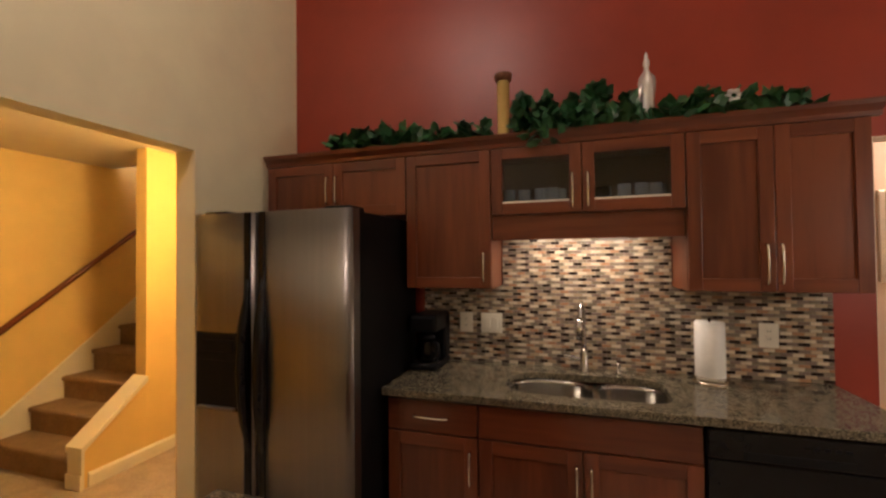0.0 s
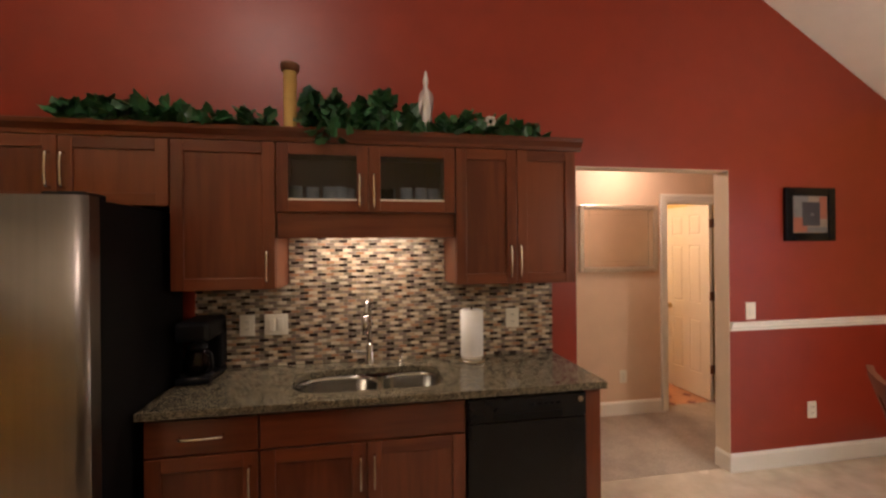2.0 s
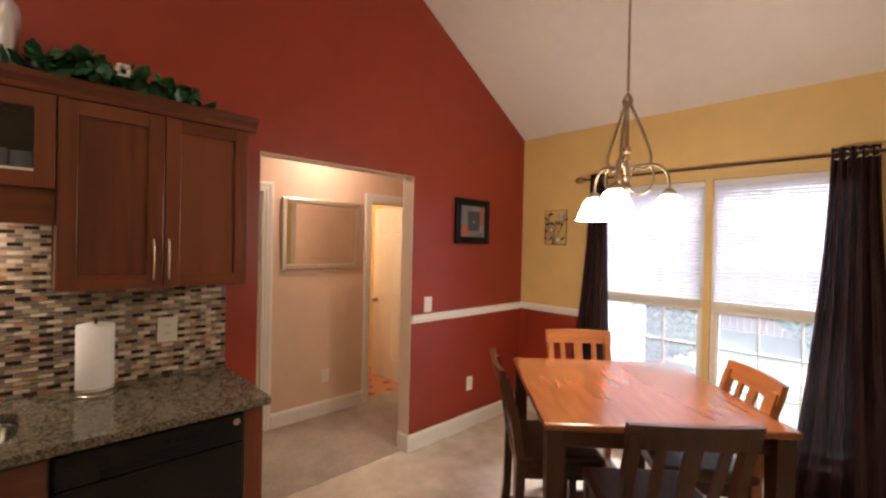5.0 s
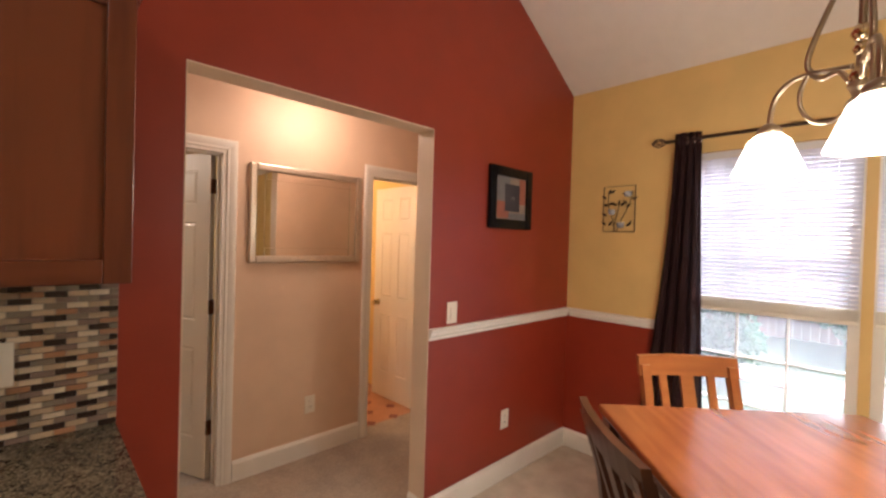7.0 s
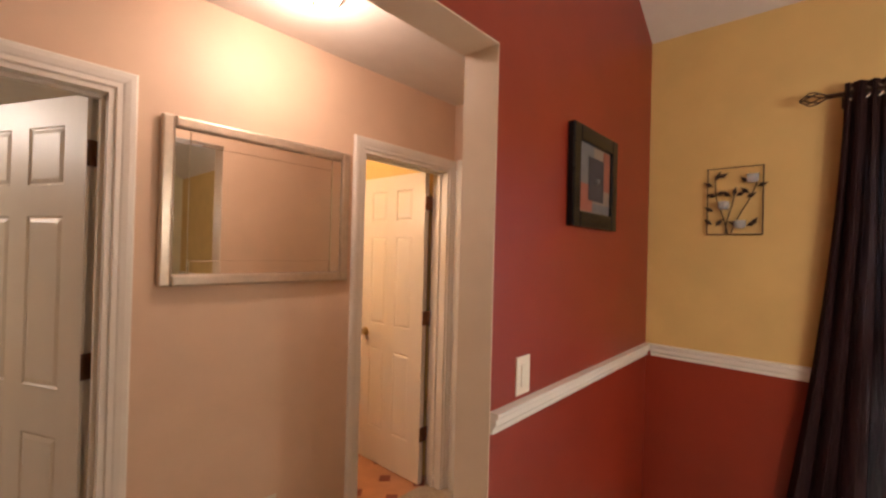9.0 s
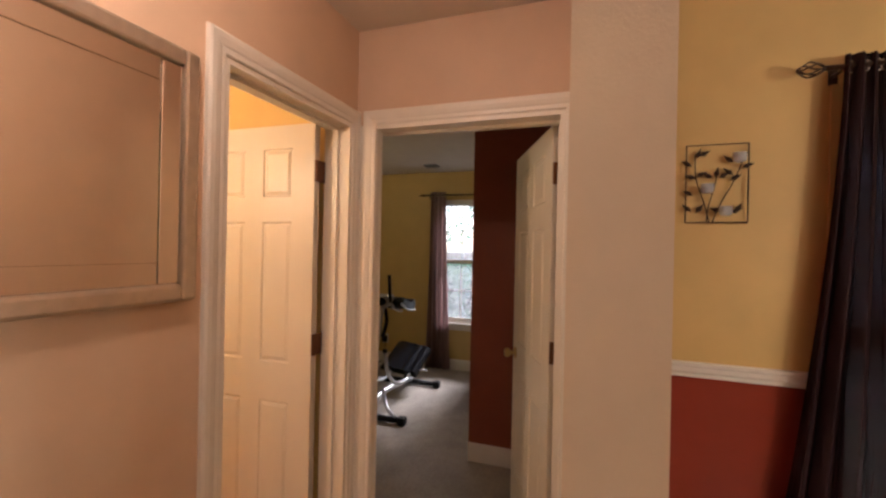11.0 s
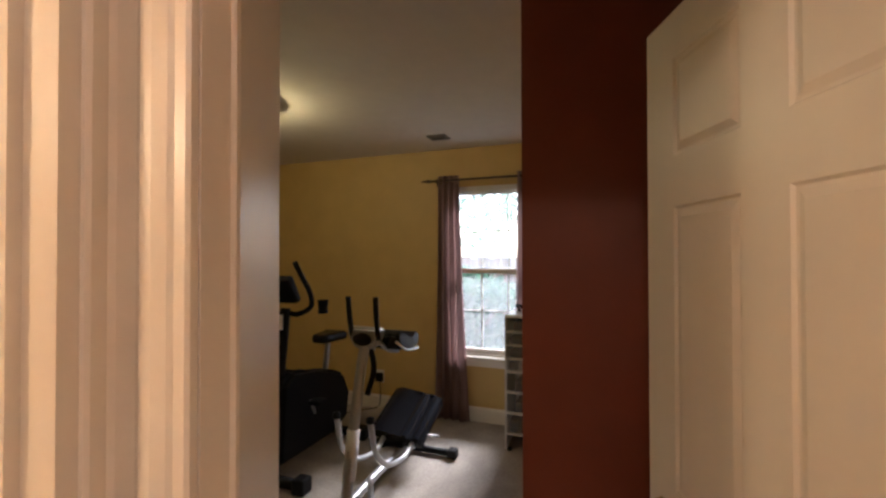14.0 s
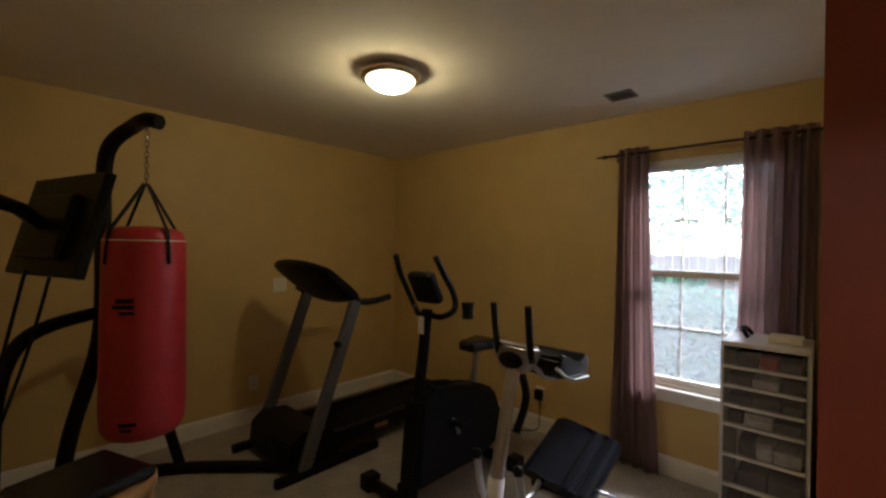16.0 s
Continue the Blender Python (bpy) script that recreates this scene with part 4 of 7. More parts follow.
def base_cabinet(x0, x1, drawer, doors, label, handles=()):
    c = thing("base_cabinet", label, "cabinet", ((x0 + x1) / 2, RW - 0.3, 0.0), group="base cabinets under the counter")
    bm = bmesh.new()
    box(bm, x0, x0 + 0.018, BY + 0.0215, RW - 0.002, 0.10, 0.876)
    box(bm, x1 - 0.018, x1, BY + 0.0215, RW - 0.002, 0.10, 0.876)
    box(bm, x0 + 0.018, x1 - 0.018, BY + 0.0215, RW - 0.002, 0.10, 0.118)
    box(bm, x0 + 0.018, x1 - 0.018, RW - 0.02, RW - 0.002, 0.118, 0.876)
    box(bm, x0 + 0.018, x1 - 0.018, BY + 0.0215, BY + 0.04, 0.118, 0.876)
    part("body", bm, M["cherry"], c)
    part("toe_kick", boxbm(x0, x1, BY + 0.08, BY + 0.1, 0.0, 0.1), M["darkwood"], c)
    d = shaker(x0 + 0.003, x1 - 0.003, 0.715, 0.862, BY, c, name="drawer")
    if drawer:
        m = (x0 + x1) / 2
        bar_handle((m - 0.085, BY, 0.79), (m + 0.085, BY, 0.79), (0, -1, 0), d)
    w = (x1 - x0) / doors
    for i in range(doors):
        f = shaker(x0 + i * w + 0.003, x0 + (i + 1) * w - 0.003, 0.115, 0.705, BY, c, rail=0.062)
        hx = handles[i]
        bar_handle((hx, BY, 0.50), (hx, BY, 0.645), (0, -1, 0), f)
    return c


base_cabinet(-0.722, -0.269, True, 1, "cherry wood base cabinet with a drawer over a door", (-0.305,))
base_cabinet(-0.267, 0.652, False, 2, "cherry wood sink cabinet with two panelled doors", (0.165, 0.225))
solid("end_panel", boxbm(1.262, 1.34, BY + 0.002, RW - 0.002, 0.0, 0.876, bevel=0.002), M["cherry"], "cherry wood end panel beside the dishwasher", "panel")

dw = thing("dishwasher", "black built-in dishwasher under the counter", "dishwasher", (0.957, RW - 0.3, 0.0))
part("tub", boxbm(0.656, 1.258, BY + 0.03, RW - 0.01, 0.02, 0.872), M["black"], dw)
part("door", boxbm(0.658, 1.256, BY - 0.008, BY + 0.029, 0.11, 0.745, bevel=0.006), M["gloss"], dw)
part("control_panel", boxbm(0.658, 1.256, BY - 0.014, BY + 0.029, 0.75, 0.866, bevel=0.008), M["gloss"], dw)
part("handle_recess", boxbm(0.78, 1.13, BY - 0.017, BY - 0.013, 0.757, 0.79, bevel=0.0015), M["black"], dw)
part("badge", cylbm((1.225, BY - 0.0145, 0.835), (1.225, BY - 0.018, 0.835), 0.014, seg=20), M["nickel"], dw, "round silver badge")
for i in range(5):
    part("button", boxbm(0.97 + i * 0.032, 0.99 + i * 0.032, BY - 0.0165, BY - 0.0135, 0.82, 0.832, bevel=0.001), M["black"], dw)
part("kick_plate", boxbm(0.66, 1.254, BY + 0.06, BY + 0.07, 0.0, 0.105), M["black"], dw)

# worktop with the sink cut out
SX0, SX1, SY0, SY1 = -0.17, 0.575, 1.965, 2.345


def worktop(x0, x1, y0, y1, z0, z1, hole=None):
    bm = bmesh.new()
    if not hole:
        return box(bm, x0, x1, y0, y1, z0, z1, 0.006)
    hx0, hx1, hy0, hy1 = hole
    n, pts = 10, []
    r0, r1 = 0.16, 0.11
    for cx, cy, a0, r in ((hx1 - r1, hy1 - r1, 0, r1), (hx0 + r0, hy1 - r0, 90, r0), (hx0 + r0, hy0 + r0, 180, r0), (hx1 - r1, hy0 + r1, 270, r1)):
        for i in range(n + 1):
            a = radians(a0 + 90 * i / n)
            pts.append((cx + r * math.cos(a), cy + r * math.sin(a)))
    for z, up in ((z1, True), (z0, False)):
        inner = [bm.verts.new((*p, z)) for p in pts]
        outer = [bm.verts.new(p) for p in ((x0, y0, z), (x1, y0, z), (x1, y1, z), (x0, y1, z))]
        es = [bm.edges.new((inner[i], inner[(i + 1) % len(inner)])) for i in range(len(inner))]
        es += [bm.edges.new((outer[i], outer[(i + 1) % 4])) for i in range(4)]
        bmesh.ops.triangle_fill(bm, use_beauty=True, edges=es)
        if up:
            top = (inner, outer)
    for a, b in zip(top, (inner, outer)):
        for i in range(len(a)):
            bm.faces.new((a[i], a[(i + 1) % len(a)], b[(i + 1) % len(a)], b[i]))
    return bm


wt = solid("worktop", worktop(-0.742, 1.362, RW - 0.645, RW - 0.003, 0.878, 0.914, (SX0, SX1, SY0, SY1)), M["granite"], "speckled brown-grey polished granite worktop", "worktop")
bv = wt.modifiers.new("edge", 'BEVEL')
bv.width, bv.segments = 0.004, 2


def bowl(x0, x1, y0, y1, r, zt, depth):
    bm = bmesh.new()
    rings = []
    for ins, z in ((-0.012, zt), (0.0, zt), (0.004, zt - 0.02), (0.012, zt - depth + 0.05), (0.03, zt - depth + 0.012), (0.07, zt - depth)):
        ring = []
        rr = max(r - ins, 0.02)
        for cx, cy, a0 in ((x1 - ins - rr, y1 - ins - rr, 0), (x0 + ins + rr, y1 - ins - rr, 90), (x0 + ins + rr, y0 + ins + rr, 180), (x1 - ins - rr, y0 + ins + rr, 270)):
            for i in range(8):
                a = radians(a0 + 90 * i / 7)
                ring.append(bm.verts.new((cx + rr * math.cos(a), cy + rr * math.sin(a), z)))
        rings.append(ring)
    for a, b in zip(rings, rings[1:]):
        for i in range(len(a)):
            f = bm.faces.new((a[i], a[(i + 1) % len(a)], b[(i + 1) % len(a)], b[i]))
            f.smooth = True
    bm.faces.new(rings[-1])
    return bm


sink = thing("sink", "double-bowl undermount stainless steel sink set in granite", "sink", (0.2, 2.15, 0.72))
for i, (a, b, r) in enumerate(((SX0 - 0.004, 0.245, 0.15), (0.275, SX1 + 0.004, 0.11))):
    p = part("bowl", bowl(a, b, SY0 - 0.004 + (0.0 if i == 0 else 0.03), SY1 + 0.004, r, 0.876, 0.19), M["sinksteel"], sink)
    m = (a + b) / 2
    part("drain", lathebm((m, 2.17, 0.6865), [(0.045, 0.0), (0.045, 0.004), (0.03, 0.002), (0.0, 0.001)], 20), M["steel"], p)
    sm = p.modifiers.new("sheet", 'SOLIDIFY')
    sm.thickness = 0.0015
part("divider", boxbm(0.246, 0.274, SY0 + 0.02, SY1, 0.855, 0.872, bevel=0.008), M["sinksteel"], sink)

fc = thing("faucet", "brushed steel pull-down gooseneck faucet behind the sink", "faucet", (0.21, 2.41, 0.914))
part("base", lathebm((0.21, 2.41, 0.914), [(0.028, 0.0), (0.028, 0.008), (0.022, 0.014), (0.020, 0.11), (0.017, 0.12)], 20), M["faucetsteel"], fc)
part("spout", tubebm([(0.21, 2.41, 1.03), (0.21, 2.41, 1.22), (0.205, 2.39, 1.275), (0.20, 2.34, 1.295), (0.195, 2.29, 1.275), (0.19, 2.265, 1.22)], 0.0125, 12), M["faucetsteel"], fc)
part("spray_head", cylbm((0.19, 2.265, 1.22), (0.187, 2.255, 1.115), 0.015, 0.019, 16), M["faucetsteel"], fc)
part("lever", tubebm([(0.19, 2.405, 0.985), (0.15, 2.39, 0.995), (0.105, 2.375, 1.005)], 0.008, 10), M["faucetsteel"], fc)
sd = thing("soap_dispenser", "small steel soap pump beside the faucet", "soap dispenser", (0.385, 2.41, 0.914))
part("stem", lathebm((0.385, 2.41, 0.914), [(0.018, 0.0), (0.016, 0.012), (0.007, 0.018), (0.006, 0.05), (0.012, 0.052), (0.012, 0.06)], 14), M["faucetsteel"], sd)
part("nozzle", tubebm([(0.385, 2.41, 0.968), (0.385, 2.38, 0.972), (0.385, 2.36, 0.962)], 0.005, 8), M["faucetsteel"], sd)

# coffee maker
cm = thing("coffee_maker", "black drip coffee maker with a glass carafe", "coffee maker", (-0.645, 2.320, 0.914))
part("base", boxbm(-0.730, -0.570, 2.190, 2.470, 0.915, 0.95, bevel=0.012), M["black"], cm)
part("warming_plate", lathebm((-0.650, 2.270, 0.944), [(0.074, 0.0), (0.078, 0.004), (0.07, 0.0075), (0.0, 0.0075)], 24), M["steel"], cm, "silver warming plate")
part("tower", boxbm(-0.730, -0.570, 2.370, 2.470, 0.951, 1.20, bevel=0.015), M["black"], cm)
part("brew_head", boxbm(-0.730, -0.570, 2.190, 2.470, 1.125, 1.225, bevel=0.02), M["black"], cm)
ca = part("carafe", lathebm((-0.650, 2.270, 0.951), [(0.045, 0.0), (0.066, 0.02), (0.07, 0.06), (0.055, 0.11), (0.045, 0.13), (0.043, 0.13), (0.05, 0.1), (0.065, 0.06), (0.0, 0.01)], 24), M["smoke"], cm, "dark glass carafe")
part("coffee", lathebm((-0.650, 2.270, 0.956), [(0.042, 0.0), (0.062, 0.02), (0.064, 0.05), (0.0, 0.051)], 24), M["gloss"], ca, "dark coffee")
part("lid", lathebm((-0.650, 2.270, 1.082), [(0.046, 0.0), (0.046, 0.018), (0.02, 0.028), (0.0, 0.03)], 20), M["black"], cm)
part("carafe_handle", tubebm([(-0.595, 2.230, 1.07), (-0.565, 2.205, 1.06), (-0.560, 2.200, 1.0), (-0.590, 2.225, 0.97)], 0.009, 8), M["black"], cm)

# paper towel
pt = thing("paper_towel_holder", "white paper towel roll on a metal stand", "paper towel holder", (0.805, 2.378, 0.914))
part("base", lathebm((0.805, 2.378, 0.914), [(0.078, 0.0), (0.08, 0.006), (0.07, 0.012), (0.02, 0.016), (0.0, 0.016)], 28), M["nickel"], pt)
part("post", cylbm((0.805, 2.378, 0.93), (0.805, 2.378, 1.235), 0.006, seg=10), M["nickel"], pt)
part("roll", lathebm((0.805, 2.378, 0.934), [(0.02, 0.0), (0.064, 0.0), (0.067, 0.004), (0.067, 0.276), (0.064, 0.28), (0.02, 0.28)], 28), M["paper"], pt, "white paper roll")
part("guard", tubebm([(0.805 + 0.07 * math.cos(a), 2.378 + 0.07 * math.sin(a), 0.945) for a in [k * math.pi / 8 for k in range(17)]], 0.0025, 6), M["nickel"], pt)


def wall_plate(x, y, z, w, h, kind, face="y", label="ivory wall plate"):
    """A cover plate on a wall that faces -y (face y) or -x (face x)."""
    c = thing("wall_plate" if kind != "outlet" else "wall_outlet", label, "switch" if kind != "outlet" else "outlet", (x, y, z - h / 2))

    def b(u0, u1, d0, d1, z0, z1, bev):
        return boxbm(x + u0, x + u1, y - d1, y - d0, z + z0, z + z1, bevel=bev) if face == "y" else boxbm(x - d1, x - d0, y + u0, y + u1, z + z0, z + z1, bevel=bev)

    part("cover", b(-w / 2, w / 2, 0.0, 0.006, -h / 2, h / 2, 0.002), M["plate"], c)
    n = max(1, round(w / 0.07)) if kind == "switch" else 1
    for i in range(n):
        u = (i - (n - 1) / 2) * 0.046
        if kind == "switch":
            part("rocker", b(u - 0.016, u + 0.016, 0.005, 0.010, -0.034, 0.034, 0.002), M["plate"], c)
        else:
            for dz in (-0.02, 0.02):
                r = part("socket", b(u - 0.017, u + 0.017, 0.005, 0.0085, dz - 0.015, dz + 0.015, 0.002), M["plate"], c)
                for du in (-0.006, 0.006):
                    part("slot", b(u + du - 0.0012, u + du + 0.0012, 0.0082, 0.009, dz - 0.004, dz + 0.006, 0), M["black"], r)
    return c


wall_plate(-0.470, RW - 0.014, 1.152, 0.080, 0.118, "outlet", label="ivory outlet on the mosaic backsplash")
wall_plate(-0.314, RW - 0.014, 1.152, 0.128, 0.118, "switch", label="ivory double switch on the mosaic backsplash")
wall_plate(1.092, RW - 0.014, 1.140, 0.085, 0.122, "outlet", label="ivory outlet on the mosaic backsplash")
wall_plate(2.85, RW, 1.12, 0.078, 0.12, "switch", label="ivory light switch above the chair rail")
wall_plate(3.36, RW, 0.388, 0.075, 0.12, "outlet", label="ivory outlet low on the red wall")
wall_plate(2.56, HN, 0.36, 0.075, 0.12, "outlet", label="ivory outlet low on the hall wall")
wall_plate(GE - 0.001, 5.10, 0.31, 0.08, 0.12, "outlet", "x", "outlet with dark plugs on the exercise room wall")
wall_plate(5.56, GN, 0.33, 0.075, 0.12, "outlet", label="ivory outlet low on the yellow wall")
wall_plate(5.78, GN, 1.14, 0.12, 0.12, "switch", label="ivory double switch plate on the yellow wall")
pg = thing("plug_adapter", "black plug adapter and cord in the wall outlet", "plug", (GE - 0.03, 5.10, 0.0))
part("plug", boxbm(GE - 0.05, GE - 0.0105, 5.065, 5.135, 0.265, 0.35, bevel=0.01), M["black"], pg)
part("cord", tubebm([(GE - 0.03, 5.09, 0.266), (GE - 0.03, 5.09, 0.12), (GE - 0.04, 5.12, 0.02), (GE - 0.2, 5.3, 0.012), (GE - 0.4, 5.32, 0.012)], 0.004, 6), M["black"], pg)

# refrigerator
FR0, FR1, FRY = -1.656, -0.762, 1.61
fr = thing("refrigerator", "side-by-side stainless steel refrigerator with black sides", "refrigerator", ((FR0 + FR1) / 2, 2.05, 0.0))
part("body", boxbm(FR0 + 0.004, FR1 - 0.004, FRY + 0.085, 2.40, 0.02, 1.765, bevel=0.004), M["fridgeside"], fr, "black textured cabinet")
GAP = -1.282


def fridge_door(x0, x1):
    bm = bmesh.new()
    n = 12
    prof = []
    for i in range(n + 1):
        u = i / n
        prof.append((x0 + (x1 - x0) * u, FRY + 0.005 * (2 * u - 1) ** 2 + (0.012 if i in (0, n) else 0)))
    pts = prof + [(x1, FRY + 0.075), (x0, FRY + 0.075)]
    lo = [bm.verts.new((*p, 0.07)) for p in pts]
    hi = [bm.verts.new((*p, 1.775)) for p in pts]
    for i in range(len(pts)):
        f = bm.faces.new((lo[i], lo[(i + 1) % len(pts)], hi[(i + 1) % len(pts)], hi[i]))
        f.smooth = i < n
    bm.faces.new(lo[::-1])
    bm.faces.new(hi)
    return bm


dl = part("door", fridge_door(FR0, GAP - 0.004), M["steel"], fr, "brushed stainless freezer door")
dr = part("door", fridge_door(GAP + 0.004, FR1), M["steel"], fr, "brushed stainless refrigerator door")
for d, x in ((dl, GAP - 0.042), (dr, GAP + 0.042)):
    part("trim", boxbm(x - 0.018, x + 0.018, FRY - 0.004, FRY + 0.02, 0.07, 1.775, bevel=0.004), M["gloss"], d, "black door edge trim")
    s = -1 if d is dl else 1
    hbm = bmesh.new()
    rings = []
    for zz, inner, outer, deep in ((1.46, 0.016, 0.016, 0.003), (1.36, 0.017, 0.018, 0.014), (1.28, 0.020, 0.026, 0.034), (1.18, 0.022, 0.036, 0.048), (1.02, 0.022, 0.040, 0.054), (0.88, 0.022, 0.036, 0.048), (0.77, 0.020, 0.026, 0.034), (0.70, 0.017, 0.018, 0.014), (0.62, 0.016, 0.016, 0.003)):
        a_, b_ = sorted((x - s * inner, x + s * outer))
        rings.append([hbm.verts.new(p) for p in ((a_, FRY - 0.003, zz), (b_, FRY - 0.003, zz), (b_ - 0.004, FRY - deep * 0.8, zz), ((a_ + b_) / 2, FRY - 0.003 - deep, zz), (a_ + 0.004, FRY - deep * 0.8, zz))])
    for p, q in zip(rings, rings[1:]):
        for k in range(5):
            hbm.faces.new((p[k], p[(k + 1) % 5], q[(k + 1) % 5], q[k])).smooth = True
    hbm.faces.new(rings[0])
    hbm.faces.new(rings[-1][::-1])
    part("handle", hbm, M["gloss"], d, "swelling gloss black handle")
dp = part("dispenser", boxbm(FR0 + 0.02, GAP - 0.078, FRY - 0.004, FRY + 0.03, 0.815, 1.195, bevel=0.008), M["black"], dl, "black ice and water dispenser")
rec = part("dispenser", boxbm(FR0 + 0.04, GAP - 0.098, FRY - 0.007, FRY - 0.003, 0.84, 1.06), M["black"], dl, "dark dispenser recess")
part("dispenser", boxbm(FR0 + 0.06, GAP - 0.12, FRY - 0.012, FRY - 0.004, 1.10, 1.16, bevel=0.003), M["black"], dl, "dispenser buttons")
part("dispenser", boxbm(FR0 + 0.05, GAP - 0.105, FRY - 0.03, FRY - 0.004, 0.825, 0.84, bevel=0.003), M["grey"], dl, "drip tray")
for x in (FR0 + 0.11, FR1 - 0.09):
    part("hinge_cover", boxbm(x - 0.07, x + 0.07, FRY + 0.03, FRY + 0.16, 1.766, 1.79, bevel=0.008), M["black"], fr, "black hinge cover")
part("grille", boxbm(FR0 + 0.01, FR1 - 0.01, FRY + 0.05, FRY + 0.09, 0.0, 0.066), M["black"], fr)

# island behind the camera's start, only its top corner in view
isl = thing("kitchen_island", "kitchen island with a granite top facing the refrigerator", "island", (-0.32, 0.6, 0))
part("cabinet", boxbm(-0.73, 0.10, 0.40, 0.85, 0.0, 0.876, bevel=0.003), M["cherry"], isl)
part("top", boxbm(-0.785, 0.15, 0.35, 0.905, 0.878, 0.914, bevel=0.006), M["granite"], isl, "speckled granite island top")

# ivy garland, brass tube and figurine on the cabinets
TOPZ = CT + 0.031
gar = thing("ivy_garland", "artificial green ivy garland lying along the cabinet tops", "garland", (0.0, 2.25, TOPZ))
rng = random.Random(5)
for k in range(3):
    pts = [(-1.2 + 2.35 * i / 14, 2.2 + 0.05 * math.sin(i * 1.3 + k * 2) + 0.03 * k, TOPZ + 0.035 + 0.02 * math.sin(i * 1.9 + k)) for i in range(15)]
    part("vine", tubebm(pts, 0.004, 6), M["stem"], gar)


def ivy_leaf(s, bend):
    bm = bmesh.new()
    out = [(0, 0), (0.30, -0.10), (0.50, 0.12), (0.42, 0.32), (0.46, 0.55), (0.26, 0.68), (0, 0.92), (-0.26, 0.68), (-0.46, 0.55), (-0.42, 0.32), (-0.50, 0.12), (-0.30, -0.10)]
    vs = [bm.verts.new((x * s, y * s, -bend * s * (abs(x) ** 1.3 + 0.3 * y * y))) for x, y in out]
    c = bm.verts.new((0, 0.35 * s, 0.03 * s))
    for i in range(len(vs)):
        bm.faces.new((c, vs[i], vs[(i + 1) % len(vs)]))
    return bm


leaf_meshes = [mesh_of("leaf", ivy_leaf(s, b), M["leaf"]) for s, b in ((0.055, 0.5), (0.065, 0.35), (0.048, 0.7), (0.072, 0.6))]


CLUMPS = [(-1.15, 0.075, 0.07), (-1.0, 0.115, 0.055), (-0.86, 0.12, 0.05), (-0.71, 0.10, 0.06), (-0.53, 0.07, 0.055), (-0.39, 0.075, 0.045), (-0.27, 0.07, 0.04),
          (-0.07, 0.17, 0.06), (0.05, 0.16, 0.06), (0.18, 0.15, 0.05), (0.29, 0.235, 0.065), (0.41, 0.12, 0.05), (0.64, 0.09, 0.06), (0.76, 0.115, 0.05), (0.89, 0.10, 0.05), (1.02, 0.08, 0.05), (1.1, 0.055, 0.05)]


def heap(x):
    """How high the garland stands along x."""
    h = 0.012
    for at, high, wide in CLUMPS:
        h = max(h, high * 1.12 * math.exp(-((x - at) / wide) ** 2))
    return h


n_leaf = 0
extra_v, extra_f = [], []
while n_leaf < 1100:
    x = rng.uniform(-1.22, 1.15)
    w = heap(x)
    if rng.random() > w * 6.0:
        continue
    if -0.26 < x < -0.13 and rng.random() < 0.7:
        continue
    y = rng.uniform(2.10, 2.34)
    z = TOPZ + 0.035 + rng.random() ** 0.8 * w
    if y < 2.14:
        z = max(TOPZ + 0.04, z - 0.02)
        if abs(x - 0.02) < 0.12 and rng.random() < 0.5:
            z, y = TOPZ - rng.uniform(-0.03, 0.05), 2.095
    lm_ = rng.choice(leaf_meshes)
    mtx_ = Matrix.Translation((x, y - 2.25, z - TOPZ)) @ Euler((rng.uniform(0.2, 1.5), rng.uniform(-0.6, 0.6), rng.uniform(-2.4, 2.4) + math.pi)).to_matrix().to_4x4()
    if n_leaf < 300:
        o = new("leaf", lm_)
        o.parent = gar
        o.matrix_basis = mtx_
    else:
        n0 = len(extra_v)
        extra_v += [tuple(mtx_ @ v.co) for v in lm_.vertices]
        extra_f += [tuple(n0 + i for i in p.vertices) for p in lm_.polygons]
    n_leaf += 1
me = bpy.data.meshes.new("small_leaves")
me.from_pydata(extra_v, [], extra_f)
me.materials.append(M["leaf"])
ob = new("small_leaves", me)
ob.parent = gar
tagged(ob, kind="stuff")

bt = thing("brass_candle_tube", "tall brass and glass candle tube on the cabinet top", "candle holder", (-0.19, 2.26, TOPZ))
part("tube", lathebm((-0.19, 2.26, TOPZ), [(0.042, 0.0), (0.042, 0.02), (0.034, 0.03), (0.034, 0.36)], 24), M["brassglass"], bt)
part("rim", lathebm((-0.19, 2.26, TOPZ + 0.36), [(0.036, 0.0), (0.044, 0.006), (0.048, 0.03), (0.048, 0.04), (0.036, 0.04)], 24), M["hinge"], bt, "dark bronze rim")
fig = bmesh.new()
FX = 0.525
lathe(fig, (FX, 2.26, TOPZ), [(0.050, 0.0), (0.056, 0.02), (0.050, 0.10), (0.045, 0.17), (0.052, 0.22), (0.056, 0.25), (0.046, 0.285), (0.022, 0.312), (0.016, 0.328), (0.023, 0.348), (0.022, 0.368), (0.012, 0.383), (0.014, 0.392), (0.006, 0.408), (0.0, 0.42)], 20)
for v in fig.verts:
    v.co.x = FX + (v.co.x - FX) * 0.72
for v in fig.verts:
    a_ = math.atan2(v.co.y - 2.26, v.co.x - FX)
    k_ = 1 + 0.14 * math.sin(5 * a_ + v.co.z * 30) if v.co.z < TOPZ + 0.31 else 1
    v.co.x, v.co.y = FX + (v.co.x - FX) * k_, 2.26 + (v.co.y - 2.26) * k_
tube(fig, [(FX - 0.03, 2.22, TOPZ + 0.24), (FX - 0.055, 2.21, TOPZ + 0.12), (FX - 0.075, 2.2, TOPZ + 0.01)], 0.010, 8)
